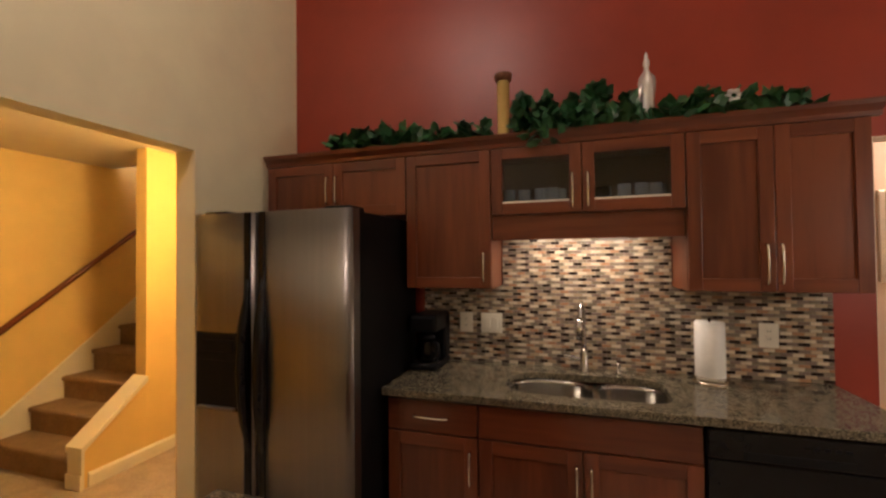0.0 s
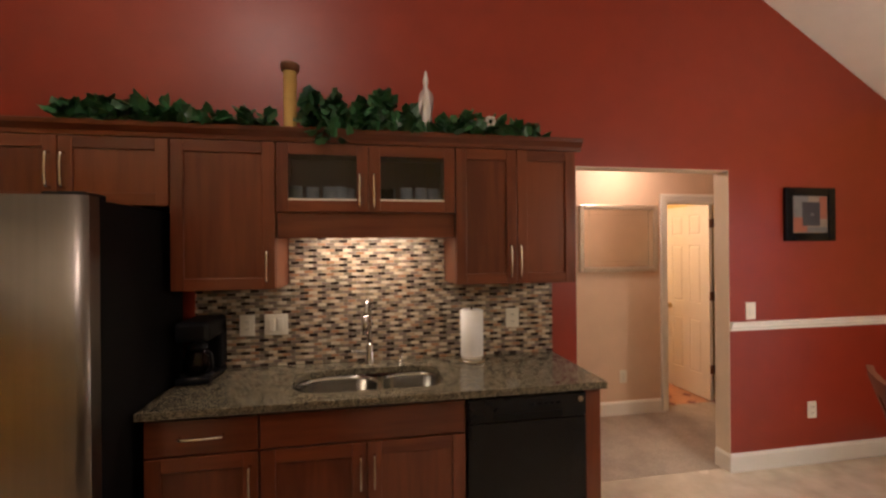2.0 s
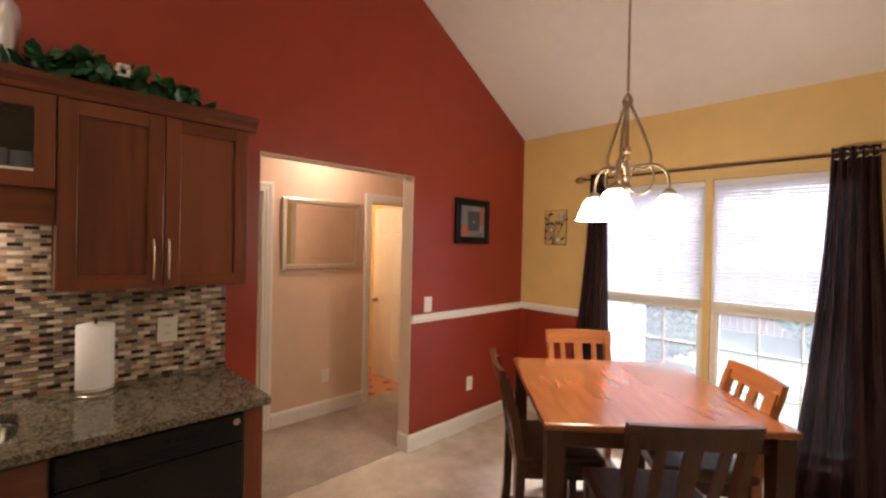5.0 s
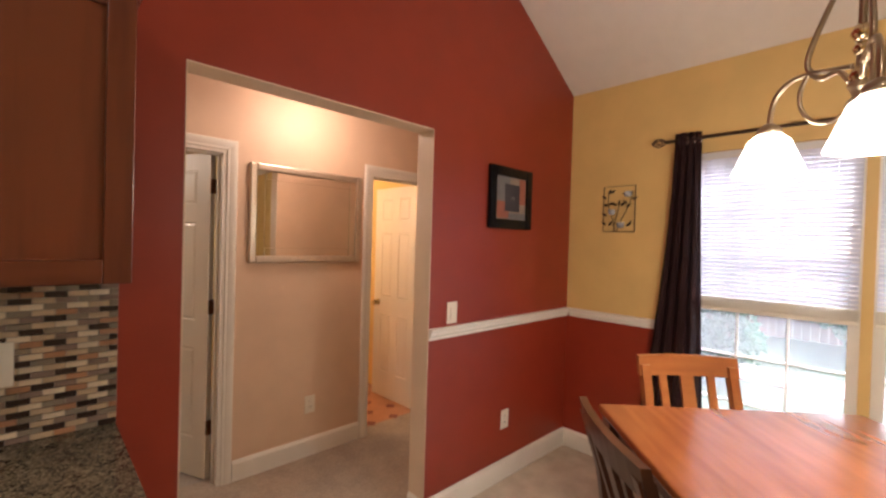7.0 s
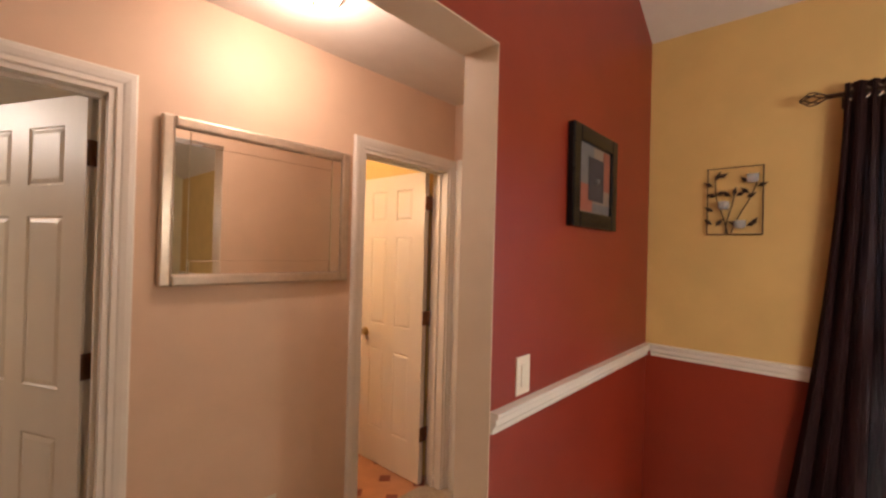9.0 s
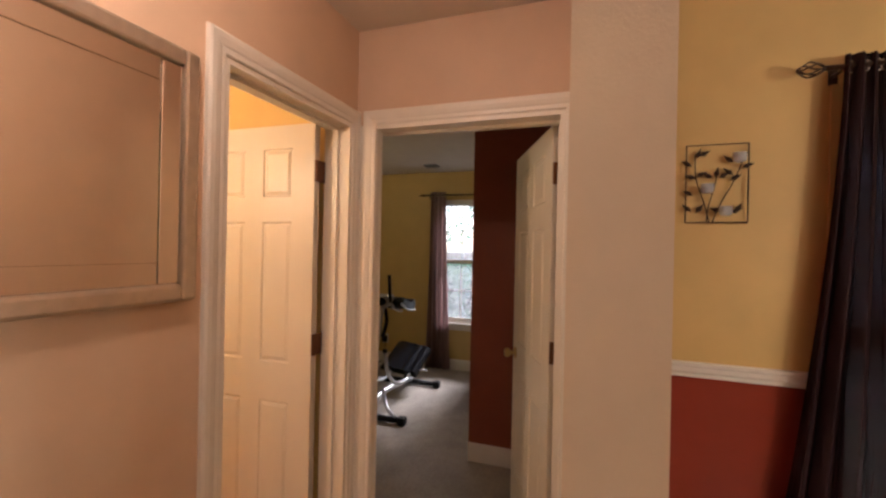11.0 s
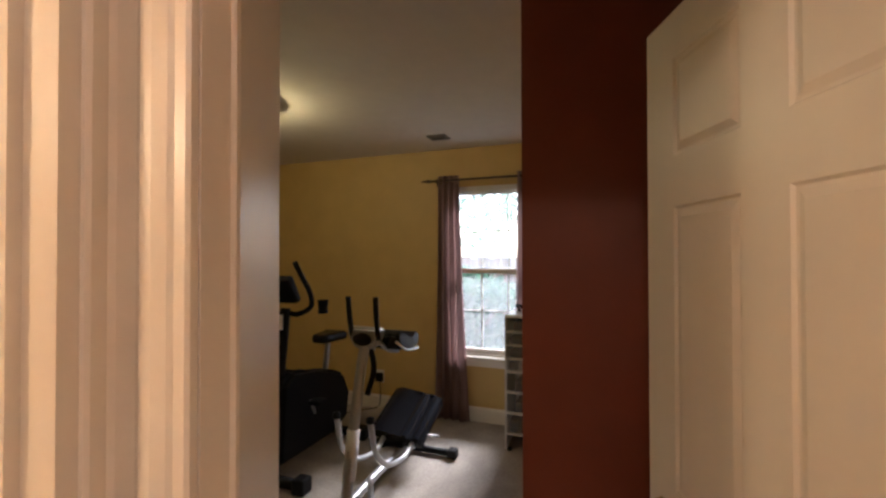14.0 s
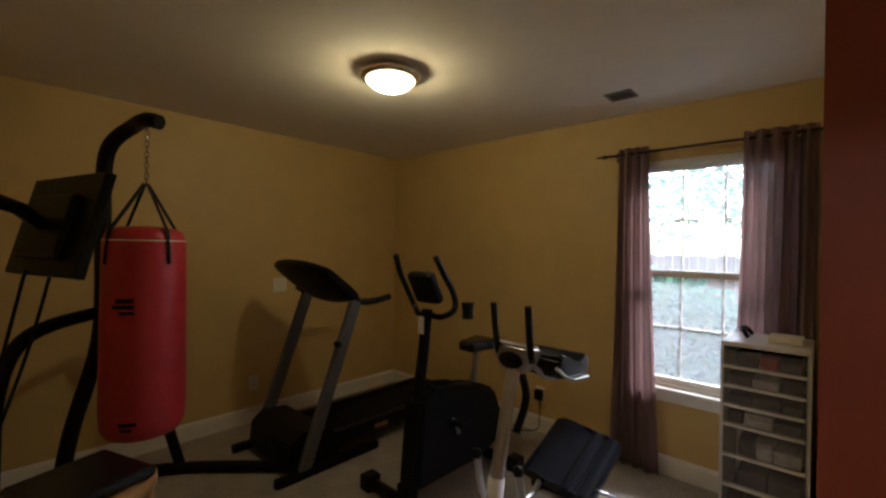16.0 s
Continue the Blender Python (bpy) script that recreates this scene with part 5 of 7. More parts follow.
solid("figurine", fig, M["clear"], "clear sculpted glass figurine on the cabinet top", "figurine")
wf = bmesh.new()
for k in range(6):
    a = k * math.pi / 3
    lathe(wf, (0.86 + 0.022 * math.cos(a), 2.14, TOPZ + 0.11 + 0.022 * math.sin(a)), [(0.0, -0.012), (0.014, -0.004), (0.012, 0.008), (0.0, 0.012)], 8)
solid("white_blossom", wf, M["paper"], "small white artificial blossom in the garland", "flower")

# kitchen ceiling light that shines on the red wall
kl = thing("ceiling_light", "round lit ceiling light over the kitchen", "ceiling light", (-0.75, 0.25, 3.86))
part("canopy", lathebm((-0.75, 0.25, 3.93), [(0.16, 0.0), (0.17, 0.05), (0.17, 0.30)], 24), M["nickel"], kl)
kb_ = part("shade", lathebm((-0.75, 0.25, 3.845), [(0.0, 0.0), (0.09, 0.015), (0.14, 0.05), (0.155, 0.085)], 24), M["lampglass"], kl, "lit frosted bowl")
kb_.visible_shadow = False

# ---- dining ----
TC, TA = (2.712, 0.89), 45.0
TB = 0.915


def table():
    t = thing("dining_table", "square counter-height dining table with honey top and dark legs", "table", (*TC, 0), TA - 1, world=False)
    h = 0.485
    part("tabletop", boxbm(-h, h, -h, h, TB - 0.03, TB, bevel=0.008), M["table"], t, "honey brown polished wooden top")
    for k, (x0, x1, y0, y1) in enumerate(((-h + 0.06, h - 0.06, -h + 0.05, -h + 0.07), (-h + 0.06, h - 0.06, h - 0.07, h - 0.05), (-h + 0.05, -h + 0.07, -h + 0.06, h - 0.06), (h - 0.07, h - 0.05, -h + 0.06, h - 0.06))):
        part("apron", boxbm(x0, x1, y0, y1, TB - 0.11, TB - 0.0305), M["darkwood"], t)
    for x in (-1, 1):
        for y in (-1, 1):
            bm = boxbm(-0.036, 0.036, -0.036, 0.036, 0.0, TB - 0.031)
            for v in bm.verts:
                if v.co.z < 0.1:
                    v.co.x *= 0.75
                    v.co.y *= 0.75
            bmesh.ops.translate(bm, verts=bm.verts[:], vec=(x * (h - 0.05), y * (h - 0.05), 0))
            part("leg", bm, M["darkwood"], t)
    return t


table()


def chair(at, turn, top, label):
    """A counter-height chair whose sitter looks along +y; the back is at -y."""
    c = thing("dining_chair", label, "chair", (*at, 0), turn, group="chairs round the dining table", world=False)
    sh = 0.62
    part("seat", boxbm(-0.21, 0.21, -0.19, 0.21, sh - 0.02, sh + 0.035, bevel=0.02), M["leather"], c, "padded brown leather seat")
    for x0, x1, y0, y1 in ((-0.19, 0.19, -0.175, -0.155), (-0.19, 0.19, 0.165, 0.185), (-0.195, -0.175, -0.16, 0.17), (0.175, 0.195, -0.16, 0.17)):
        part("seat_rail", boxbm(x0, x1, y0, y1, sh - 0.075, sh - 0.0205), M["darkwood"], c)
    for x in (-1, 1):
        part("front_leg", boxbm(x * 0.185 - 0.019, x * 0.185 + 0.019, 0.155, 0.193, 0, sh - 0.021), M["darkwood"], c)
        bm = bmesh.new()
        rail = [(-0.215, 0.0), (-0.175, 0.3), (-0.17, sh), (-0.20, 0.82), (-0.255, 1.0)]
        prev = None
        for y, z in rail:
            ring = [bm.verts.new((x * 0.187 + sx * 0.018, y + sy * 0.02, z)) for sx, sy in ((-1, -1), (1, -1), (1, 1), (-1, 1))]
            if prev:
                for i in range(4):
                    bm.faces.new((prev[i], prev[(i + 1) % 4], ring[(i + 1) % 4], ring[i]))
            else:
                bm.faces.new(ring[::-1])
            prev = ring
        bm.faces.new(prev)
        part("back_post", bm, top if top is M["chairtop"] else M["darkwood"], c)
        part("stretcher", boxbm(x * 0.185 - 0.01, x * 0.185 + 0.01, -0.17, 0.165, 0.2, 0.235), M["darkwood"], c)
    part("footrest", boxbm(-0.17, 0.17, 0.165, 0.185, 0.16, 0.20), M["darkwood"], c)
    # curved top rail
    bm = bmesh.new()
    n = 8
    rows = []
    for i in range(n + 1):
        u = -1 + 2 * i / n
        cy = -0.272 - 0.022 * (1 - u * u)
        rows.append([bm.verts.new((u * 0.215, cy + dy + lean, z)) for z, lean in ((0.955, 0.018), (1.04 - 0.004 * u * u, -0.004)) for dy in (0.0, 0.024)])
    for a, b in zip(rows, rows[1:]):
        for p, q in ((0, 1), (1, 3), (3, 2), (2, 0)):
            bm.faces.new((a[p], a[q], b[q], b[p]))
    bm.faces.new([rows[0][i] for i in (0, 1, 3, 2)])
    bm.faces.new([rows[-1][i] for i in (0, 2, 3, 1)])
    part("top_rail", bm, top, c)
    part("lower_rail", boxbm(-0.17, 0.17, -0.20, -0.18, 0.70, 0.735), M["darkwood"], c)
    for x, w in ((-0.10, 0.016), (0.0, 0.028), (0.10, 0.016)):
        bm = bmesh.new()
        a = [bm.verts.new((x + sx * w, -0.19 + sy * 0.007, 0.734)) for sx, sy in ((-1, -1), (1, -1), (1, 1), (-1, 1))]
        b = [bm.verts.new((x * 1.05 + sx * w, -0.265 + sy * 0.007, 0.965)) for sx, sy in ((-1, -1), (1, -1), (1, 1), (-1, 1))]
        for i in range(4):
            bm.faces.new((a[i], a[(i + 1) % 4], b[(i + 1) % 4], b[i]))
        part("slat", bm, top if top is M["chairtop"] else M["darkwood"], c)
    return c


def seat_at(direction, dist, label, top, side=0.0, twist=0.0):
    """A chair at that bearing from the table's middle, facing it."""
    a = radians(direction)
    x = TC[0] + dist * math.cos(a) - side * math.sin(a)
    y = TC[1] + dist * math.sin(a) + side * math.cos(a)
    return chair((x, y), direction + 90 + twist, top, label)


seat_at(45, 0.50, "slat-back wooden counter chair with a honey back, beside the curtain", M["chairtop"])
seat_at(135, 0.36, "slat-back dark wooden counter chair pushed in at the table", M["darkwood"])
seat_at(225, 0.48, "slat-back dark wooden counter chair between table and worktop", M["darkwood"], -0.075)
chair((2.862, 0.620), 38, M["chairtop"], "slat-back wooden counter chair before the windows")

# chandelier
CX, CY = 2.687, 0.895
ch = thing("chandelier", "three-arm antique brass chandelier with lit white glass bells", "chandelier", (CX, CY, 1.72))
top_z = ridge_z(CX)
part("rod", cylbm((CX, CY, 2.36), (CX, CY, top_z - 0.03), 0.006, seg=8), M["nickel"], ch)
part("canopy", lathebm((CX, CY, top_z - 0.05), [(0.0, 0.0), (0.03, 0.005), (0.062, 0.03), (0.065, 0.09)], 20), M["nickel"], ch)
part("hub", lathebm((CX, CY, 1.84), [(0.0, 0.0), (0.012, 0.008), (0.008, 0.02), (0.022, 0.035), (0.03, 0.05), (0.022, 0.065), (0.014, 0.075), (0.02, 0.09), (0.026, 0.1), (0.018, 0.115), (0.010, 0.13), (0.009, 0.30), (0.008, 0.44), (0.02, 0.455), (0.026, 0.475), (0.016, 0.50), (0.0, 0.52)], 18), M["pewter"], ch)
for k in range(3):
    a = radians(71 + 120 * k)
    ca_, sa_ = math.cos(a), math.sin(a)

    def at(r, z):
        return (CX + r * ca_, CY + r * sa_, z)

    part("scroll", tubebm([at(0.012, 2.30), at(0.05, 2.22), at(0.10, 2.10), at(0.115, 2.03), at(0.085, 1.985), at(0.045, 1.99), at(0.02, 1.955)], 0.007, 8), M["pewter"], ch)
    arm = part("arm", tubebm([at(0.015, 1.995), at(0.06, 2.0), at(0.11, 2.006), at(0.155, 2.0), at(0.19, 1.965), at(0.203, 1.915), at(0.205, 1.872)], 0.0075, 8), M["pewter"], ch)
    part("curl", tubebm([at(0.02, 1.885), at(0.055, 1.862), at(0.095, 1.87), at(0.125, 1.91), at(0.13, 1.96), at(0.115, 2.0), at(0.10, 2.015)], 0.006, 8), M["pewter"], arm)
    part("cup", lathebm(at(0.205, 1.856), [(0.034, 0.0), (0.03, 0.02), (0.012, 0.034), (0.0, 0.036)], 16), M["pewter"], arm)
    sh_ = part("shade", lathebm(at(0.205, 1.740), [(0.092, 0.0), (0.087, 0.012), (0.074, 0.045), (0.062, 0.075), (0.052, 0.10), (0.032, 0.118), (0.029, 0.118), (0.049, 0.098), (0.059, 0.073), (0.071, 0.045), (0.084, 0.012), (0.09, 0.0)], 28), M["lampglass"], arm, "lit white glass bell")
    sh_.visible_shadow = False
    lamp("chandelier_bulb", 'POINT', at(0.205, 1.765), 0.85, (1.0, 0.82, 0.58), 0.035)
for z_, r_ in ((2.075, 0.024), (2.035, 0.019), (1.965, 0.026)):
    part("ball", lathebm((CX, CY, z_ - r_), [(0.0, 0.0), (r_ * 0.6, r_ * 0.2), (r_, r_), (r_ * 0.6, r_ * 1.8), (0.0, r_ * 2)], 16), M["brassball"], ch, "polished brass ball")

# picture on the red wall
pc = thing("framed_picture", "black framed abstract print on the red wall", "picture", (3.337, RW, 1.62))
px0, px1, pz0, pz1 = 3.125, 3.552, 1.608, 1.992
for x0, x1, z0, z1 in ((px0, px0 + 0.06, pz0, pz1), (px1 - 0.06, px1, pz0, pz1), (px0 + 0.06, px1 - 0.06, pz0, pz0 + 0.06), (px0 + 0.06, px1 - 0.06, pz1 - 0.06, pz1)):
    part("frame", boxbm(x0, x1, RW - 0.03, RW - 0.001, z0, z1, bevel=0.006), M["gloss"], pc)
part("mount", boxbm(px0 + 0.055, px1 - 0.055, RW - 0.016, RW - 0.004, pz0 + 0.055, pz1 - 0.055), M["picmat"], pc)
for n, (a, b, c_, d, m) in enumerate(((0.075, 0.20, 0.17, 0.325, "picC"), (0.075, 0.19, 0.065, 0.17, "picB"), (0.19, 0.36, 0.065, 0.10, "picC"), (0.15, 0.30, 0.11, 0.28, "picA"), (0.30, 0.36, 0.16, 0.32, "picB"))):
    part("print", boxbm(px0 + a, px0 + b, RW - 0.0175 - 0.0005 * n, RW - 0.015, pz0 + c_, pz0 + d), M[m], pc)
part("print", lathebm((px0 + 0.225, RW - 0.021, pz0 + 0.19), [(0.0, -0.014), (0.012, -0.006), (0.012, 0.006), (0.0, 0.014)], 12), M["picC"], pc)

# wrought wire candle art on the yellow wall
ay0, ay1, az0, az1 = 2.008, 2.226, 1.62, 1.935
ax = EW - 0.018
art = thing("wire_wall_art", "dark metal wall art of twigs and leaves with tealight cups", "wall art", (ax, 2.117, az0))
part("frame", tubebm([(ax, ay0, az0), (ax, ay1, az0), (ax, ay1, az1), (ax, ay0, az1), (ax, ay0, az0)], 0.0034, 6, curved=False), M["wire"], art)
for pts in (((2.14, az0), (2.16, 1.70), (2.19, 1.80), (2.195, 1.90)), ((2.13, az0), (2.10, 1.70), (2.06, 1.78), (2.03, 1.86)), ((2.15, az0), (2.145, 1.68), (2.125, 1.76), (2.115, 1.82))):
    part("twig", tubebm([(ax, y, z) for y, z in pts], 0.0026, 6), M["wire"], art)
lm = bmesh.new()
lv = [lm.verts.new(p) for p in ((0, 0, 0), (0, 0.0105, 0.018), (0, 0.0, 0.046), (0, -0.0105, 0.018), (-0.006, 0, 0.02))]
for q in ((0, 1, 4), (1, 2, 4), (2, 3, 4), (3, 0, 4)):
    lm.faces.new([lv[i] for i in q])
lme = mesh_of("leaf", lm, M["wire"])
for y, z, r in ((2.19, 1.88, 20), (2.205, 1.85, -60), (2.18, 1.89, 60), (2.19, 1.80, -70), (2.19, 1.81, 70), (2.20, 1.73, -60), (2.175, 1.74, 60), (2.205, 1.665, -50), (2.19, 1.66, 40), (2.12, 1.80, 10), (2.11, 1.80, 60), (2.13, 1.80, -60), (2.07, 1.79, 60), (2.06, 1.81, -50), (2.04, 1.86, 20), (2.03, 1.84, 70), (2.06, 1.86, -50), (2.07, 1.66, 70), (2.10, 1.665, -70), (2.05, 1.66, 30)):
    o = new("leaf", lme)
    o.parent = art
    o.matrix_basis = Matrix.Translation((0, y - 2.117, z - az0)) @ Matrix.Rotation(radians(r), 4, 'X')
for y, z in ((2.155, 1.735), (2.045, 1.855), (2.09, 1.645)):
    part("tealight_cup", lathebm((ax - 0.028, y, z), [(0.018, 0.0), (0.024, 0.008), (0.025, 0.038), (0.023, 0.038), (0.02, 0.006), (0.0, 0.005)], 14), M["tumbler"], art, "clear glass tealight cup")

# ---- hall ----
mx0, mx1, mz0, mz1 = 2.12, 2.922, 1.348, 1.972
mir = thing("wall_mirror", "wide wall mirror in a champagne metallic frame", "mirror", (2.51, HN, mz0))
fw = 0.042
for x0, x1, z0, z1 in ((mx0, mx0 + fw, mz0, mz1), (mx1 - fw, mx1, mz0, mz1), (mx0 + fw, mx1 - fw, mz0, mz0 + fw), (mx0 + fw, mx1 - fw, mz1 - fw, mz1)):
    part("frame", boxbm(x0, x1, HN - 0.03, HN - 0.001, z0, z1, bevel=0.008), M["frame"], mir, "champagne metallic frame")
part("glass", boxbm(mx0 + fw - 0.004, mx1 - fw + 0.004, HN - 0.014, HN - 0.004, mz0 + fw - 0.004, mz1 - fw + 0.004), M["mirror"], mir, "silvered mirror glass")
bw = 0.055
for x0, x1, z0, z1 in ((mx0 + fw, mx0 + fw + bw, mz0 + fw, mz1 - fw), (mx1 - fw - bw, mx1 - fw, mz0 + fw, mz1 - fw), (mx0 + fw + bw, mx1 - fw - bw, mz0 + fw, mz0 + fw + bw), (mx0 + fw + bw, mx1 - fw - bw, mz1 - fw - bw, mz1 - fw)):
    part("bevel_strip", boxbm(x0 + 0.0015, x1 - 0.0015, HN - 0.018, HN - 0.0142, z0 + 0.0015, z1 - 0.0015, bevel=0.0028), M["mirror"], mir, "bevelled mirror strip")

hl = thing("hall_light", "small round lit flush light on the hall ceiling", "ceiling light", (2.475, 3.165, 2.38))
part("base", lathebm((2.475, 3.165, 2.413), [(0.10, 0.0), (0.115, 0.006), (0.115, 0.027)], 24), M["nickel"], hl)
g_ = part("shade", lathebm((2.475, 3.165, 2.385), [(0.0, 0.0), (0.05, 0.004), (0.09, 0.014), (0.10, 0.03)], 24), M["lampglass"], hl, "lit frosted bowl")
g_.visible_shadow = False
part("finial", lathebm((2.475, 3.165, 2.366), [(0.0, 0.0), (0.009, 0.006), (0.006, 0.02)], 10), M["hinge"], hl)
sp = thing("sprinkler_head", "brass fire sprinkler head on the hall ceiling", "sprinkler", (3.40, 3.08, 2.35))
part("escutcheon", lathebm((3.40, 3.08, 2.418), [(0.02, 0.0), (0.045, 0.006), (0.05, 0.0215)], 20), M["frame"], sp)
part("stem", lathebm((3.40, 3.08, 2.36), [(0.014, 0.0), (0.014, 0.003), (0.004, 0.006), (0.005, 0.03), (0.010, 0.04), (0.010, 0.06)], 12), M["frame"], sp)


def vent(name, x0, x1, y0, y1, z, label, tone="white", slats=None):
    v = thing(name, label, "vent", ((x0 + x1) / 2, (y0 + y1) / 2, z - 0.012))
    part("backing", boxbm(x0 + 0.015, x1 - 0.015, y0 + 0.015, y1 - 0.015, z - 0.004, z - 0.001), M["black"], v)
    for a, b, c_, d in ((x0, x1, y0, y0 + 0.02), (x0, x1, y1 - 0.02, y1), (x0, x0 + 0.02, y0 + 0.02, y1 - 0.02), (x1 - 0.02, x1, y0 + 0.02, y1 - 0.02)):
        part("frame", boxbm(a, b, c_, d, z - 0.01, z - 0.0005), M[tone], v)
    n = 9
    for i in range(n):
        y = y0 + 0.02 + (y1 - y0 - 0.04) * (i + 0.5) / n
        part("slat", boxbm(x0 + 0.02, x1 - 0.02, y - 0.002, y + 0.002, z - 0.011, z - 0.002), M[slats or tone], v)
    return v


# Brown frame and slats carry the shade between the louvres as colour.
vent("ceiling_vent", 1.74, 2.06, 3.32, 3.47, HC, "white air vent on the hall ceiling, coloured brown for its shaded louvres", "picmat")
vent("ceiling_vent", 6.605, 6.745, 4.26, 4.42, GC, "grey louvred air vent on the exercise room ceiling", "grey")

# dark dresser in the bedroom
dk = thing("dresser", "dark wooden dresser against the bedroom wall", "dresser", (1.95, 6.2, 0))
part("case", boxbm(1.62, 2.40, 5.95, 6.58, 0.0, 0.86, bevel=0.005), M["darkwood"], dk)
for i in range(4):
    part("drawer", boxbm(1.60, 1.62, 5.97, 6.56, 0.08 + i * 0.19, 0.255 + i * 0.19, bevel=0.003), M["darkwood"], dk)

# ---- stair foyer ----
st = thing("staircase", "brown carpeted stairs with white skirts climbing beside a knee wall", "stairs", (-3.63, 2.0, 0), kind="structure")
RISE, RUN, SY = 0.185, 0.235, 2.02
for i in range(12):
    bm = bmesh.new()
    y = SY + i * RUN
    box(bm, -4.07, -3.155, y, 6 if i > 10 else y + RUN + 0.03, 0 if i == 0 else i * RISE - 0.05, (i + 1) * RISE - 0.025)
    tube(bm, [(-4.07, y + 0.0, (i + 1) * RISE - 0.02), (-3.155, y + 0.0, (i + 1) * RISE - 0.02)], 0.021, 10, curved=False)
    box(bm, -4.07, -3.155, y, y + RUN + 0.02, (i + 1) * RISE - 0.03, (i + 1) * RISE)
    part("step", bm, M["staircarpet"], st, "brown carpeted step")
sk = poly_prism([(SY - 0.06, 0.0), (SY - 0.06, 0.26), (SY + 2.8, 0.26 + 2.86 * RISE / RUN), (SY + 2.8, 0.0)], 'x', -4.098, -4.071)
part("skirt", sk, M["white"], st, "white painted stair skirt")
kw = struct("wall_knee", poly_prism([(1.99, 0.0), (1.99, 0.26), (2.43, 0.26 + 0.44 * RISE / RUN), (2.43, 0.0)], 'x', -3.15, -3.04), M["foyer"], "low yellow knee wall beside the stairs")
capb = poly_prism([(1.965, 0.245), (1.965, 0.285), (2.43, 0.285 + 0.465 * RISE / RUN), (2.43, 0.245 + 0.465 * RISE / RUN)], 'x', -3.175, -3.015)
struct("knee_wall_cap", capb, M["white"], "white sloping cap on the knee wall", "trim")
struct("knee_wall_end", boxbm(-3.165, -3.025, 1.972, 1.99, 0.0, 0.262), M["white"], "white end board of the knee wall", "trim")
struct("knee_wall_plinth", boxbm(-3.17, -3.02, 1.960, 1.972, 0.0, 0.10), M["white"], "white plinth at the foot of the knee wall", "trim")
hr = thing("handrail", "dark wooden handrail fixed along the stairwell wall", "handrail", (-4.03, 2.6, 1.0))
part("rail", tubebm([(-4.03, 1.75, 0.79), (-4.03, 3.9, 0.79 + 2.15 * RISE / RUN)], 0.024, 12, curved=False), M["handrail"], hr)
for y in (1.9, 2.75, 3.6):
    z = 0.79 + (y - 1.75) * RISE / RUN
    part("bracket", tubebm([(-4.1, y, z - 0.07), (-4.05, y, z - 0.07), (-4.03, y, z - 0.02)], 0.006, 8), M["brass"], hr)
fl = thing("foyer_light", "round lit flush light on the foyer ceiling", "ceiling light", (-2.0, 2.15, 2.3))
part("base", lathebm((-2.0, 2.15, 2.40), [(0.14, 0.0), (0.15, 0.02), (0.15, 0.038)], 24), M["brass"], fl)
q_ = part("shade", lathebm((-2.0, 2.15, 2.30), [(0.0, 0.0), (0.07, 0.012), (0.12, 0.05), (0.135, 0.10)], 24), M["lampglass"], fl, "lit glass bowl")
q_.visible_shadow = False
# Made-up wall fixture for the unseen bathroom lamp.
bl_ = thing("bath_light", "unseen nickel wall light with a lit glass shade, added to the bathroom", "wall light", (2.57, 4.55, 1.85))
part("back_plate", boxbm(2.5705, 2.59, 4.49, 4.61, 1.87, 2.0, bevel=0.006), M["nickel"], bl_)
part("arm", tubebm([(2.59, 4.55, 1.95), (2.65, 4.55, 1.97), (2.70, 4.55, 2.02), (2.72, 4.55, 2.03)], 0.008, 8), M["nickel"], bl_)
q_ = part("shade", lathebm((2.72, 4.55, 1.88), [(0.075, 0.0), (0.068, 0.04), (0.05, 0.10), (0.025, 0.14), (0.0, 0.15)], 24), M["lampglass"], bl_, "lit glass shade")
q_.visible_shadow = False
# Made-up fixture round the added bedroom lamp, out of view.
bd_ = thing("bedroom_light", "unseen round flush light added to brighten the bedroom", "ceiling light", (0.6, 4.9, 2.3))
part("base", lathebm((0.6, 4.9, 2.40), [(0.14, 0.0), (0.15, 0.02), (0.15, 0.038)], 24), M["nickel"], bd_)
q_ = part("shade", lathebm((0.6, 4.9, 2.30), [(0.0, 0.0), (0.07, 0.012), (0.12, 0.05), (0.135, 0.10)], 24), M["lampglass"], bd_, "lit glass bowl")
q_.visible_shadow = False
dia = bmesh.new()
box(dia, -0.035, 0.035, -0.035, 0.035, 0.0, 0.002)
bmesh.ops.rotate(dia, verts=dia.verts[:], cent=(0, 0, 0), matrix=Matrix.Rotation(radians(45), 3, 'Z'))
dme = mesh_of("tile", dia, M["terradark"])
for i in range(5):
    for j in range(9):
        o = new("tile", dme)
        o.parent = fb
        o.location = Vector((2.72 + i * 0.23 + (0.115 if j % 2 else 0), 3.72 + j * 0.20, 0.0035)) - Vector(ORIGIN[fb])

# ---- exercise room ----
gl_ = thing("flush_ceiling_light", "nickel-rimmed flush ceiling light with a lit alabaster bowl", "ceiling light", (5.52, 5.165, 2.34))
GLX, GLY = 5.52, 5.165
part("pan", lathebm((GLX, GLY, 2.40), [(0.128, 0.0), (0.155, 0.006), (0.168, 0.022), (0.160, 0.036), (0.15, 0.049)], 32), M["nickel"], gl_, "antique nickel rim")
q_ = part("bowl", lathebm((GLX, GLY, 2.338), [(0.0, 0.0), (0.05, 0.005), (0.10, 0.026), (0.132, 0.055), (0.135, 0.072)], 32), M["gymglass"], gl_, "lit alabaster glass bowl")
q_.visible_shadow = False
part("finial", lathebm((GLX, GLY, 2.316), [(0.0, 0.0), (0.009, 0.006), (0.005, 0.015), (0.012, 0.024)], 12), M["brass"], gl_)

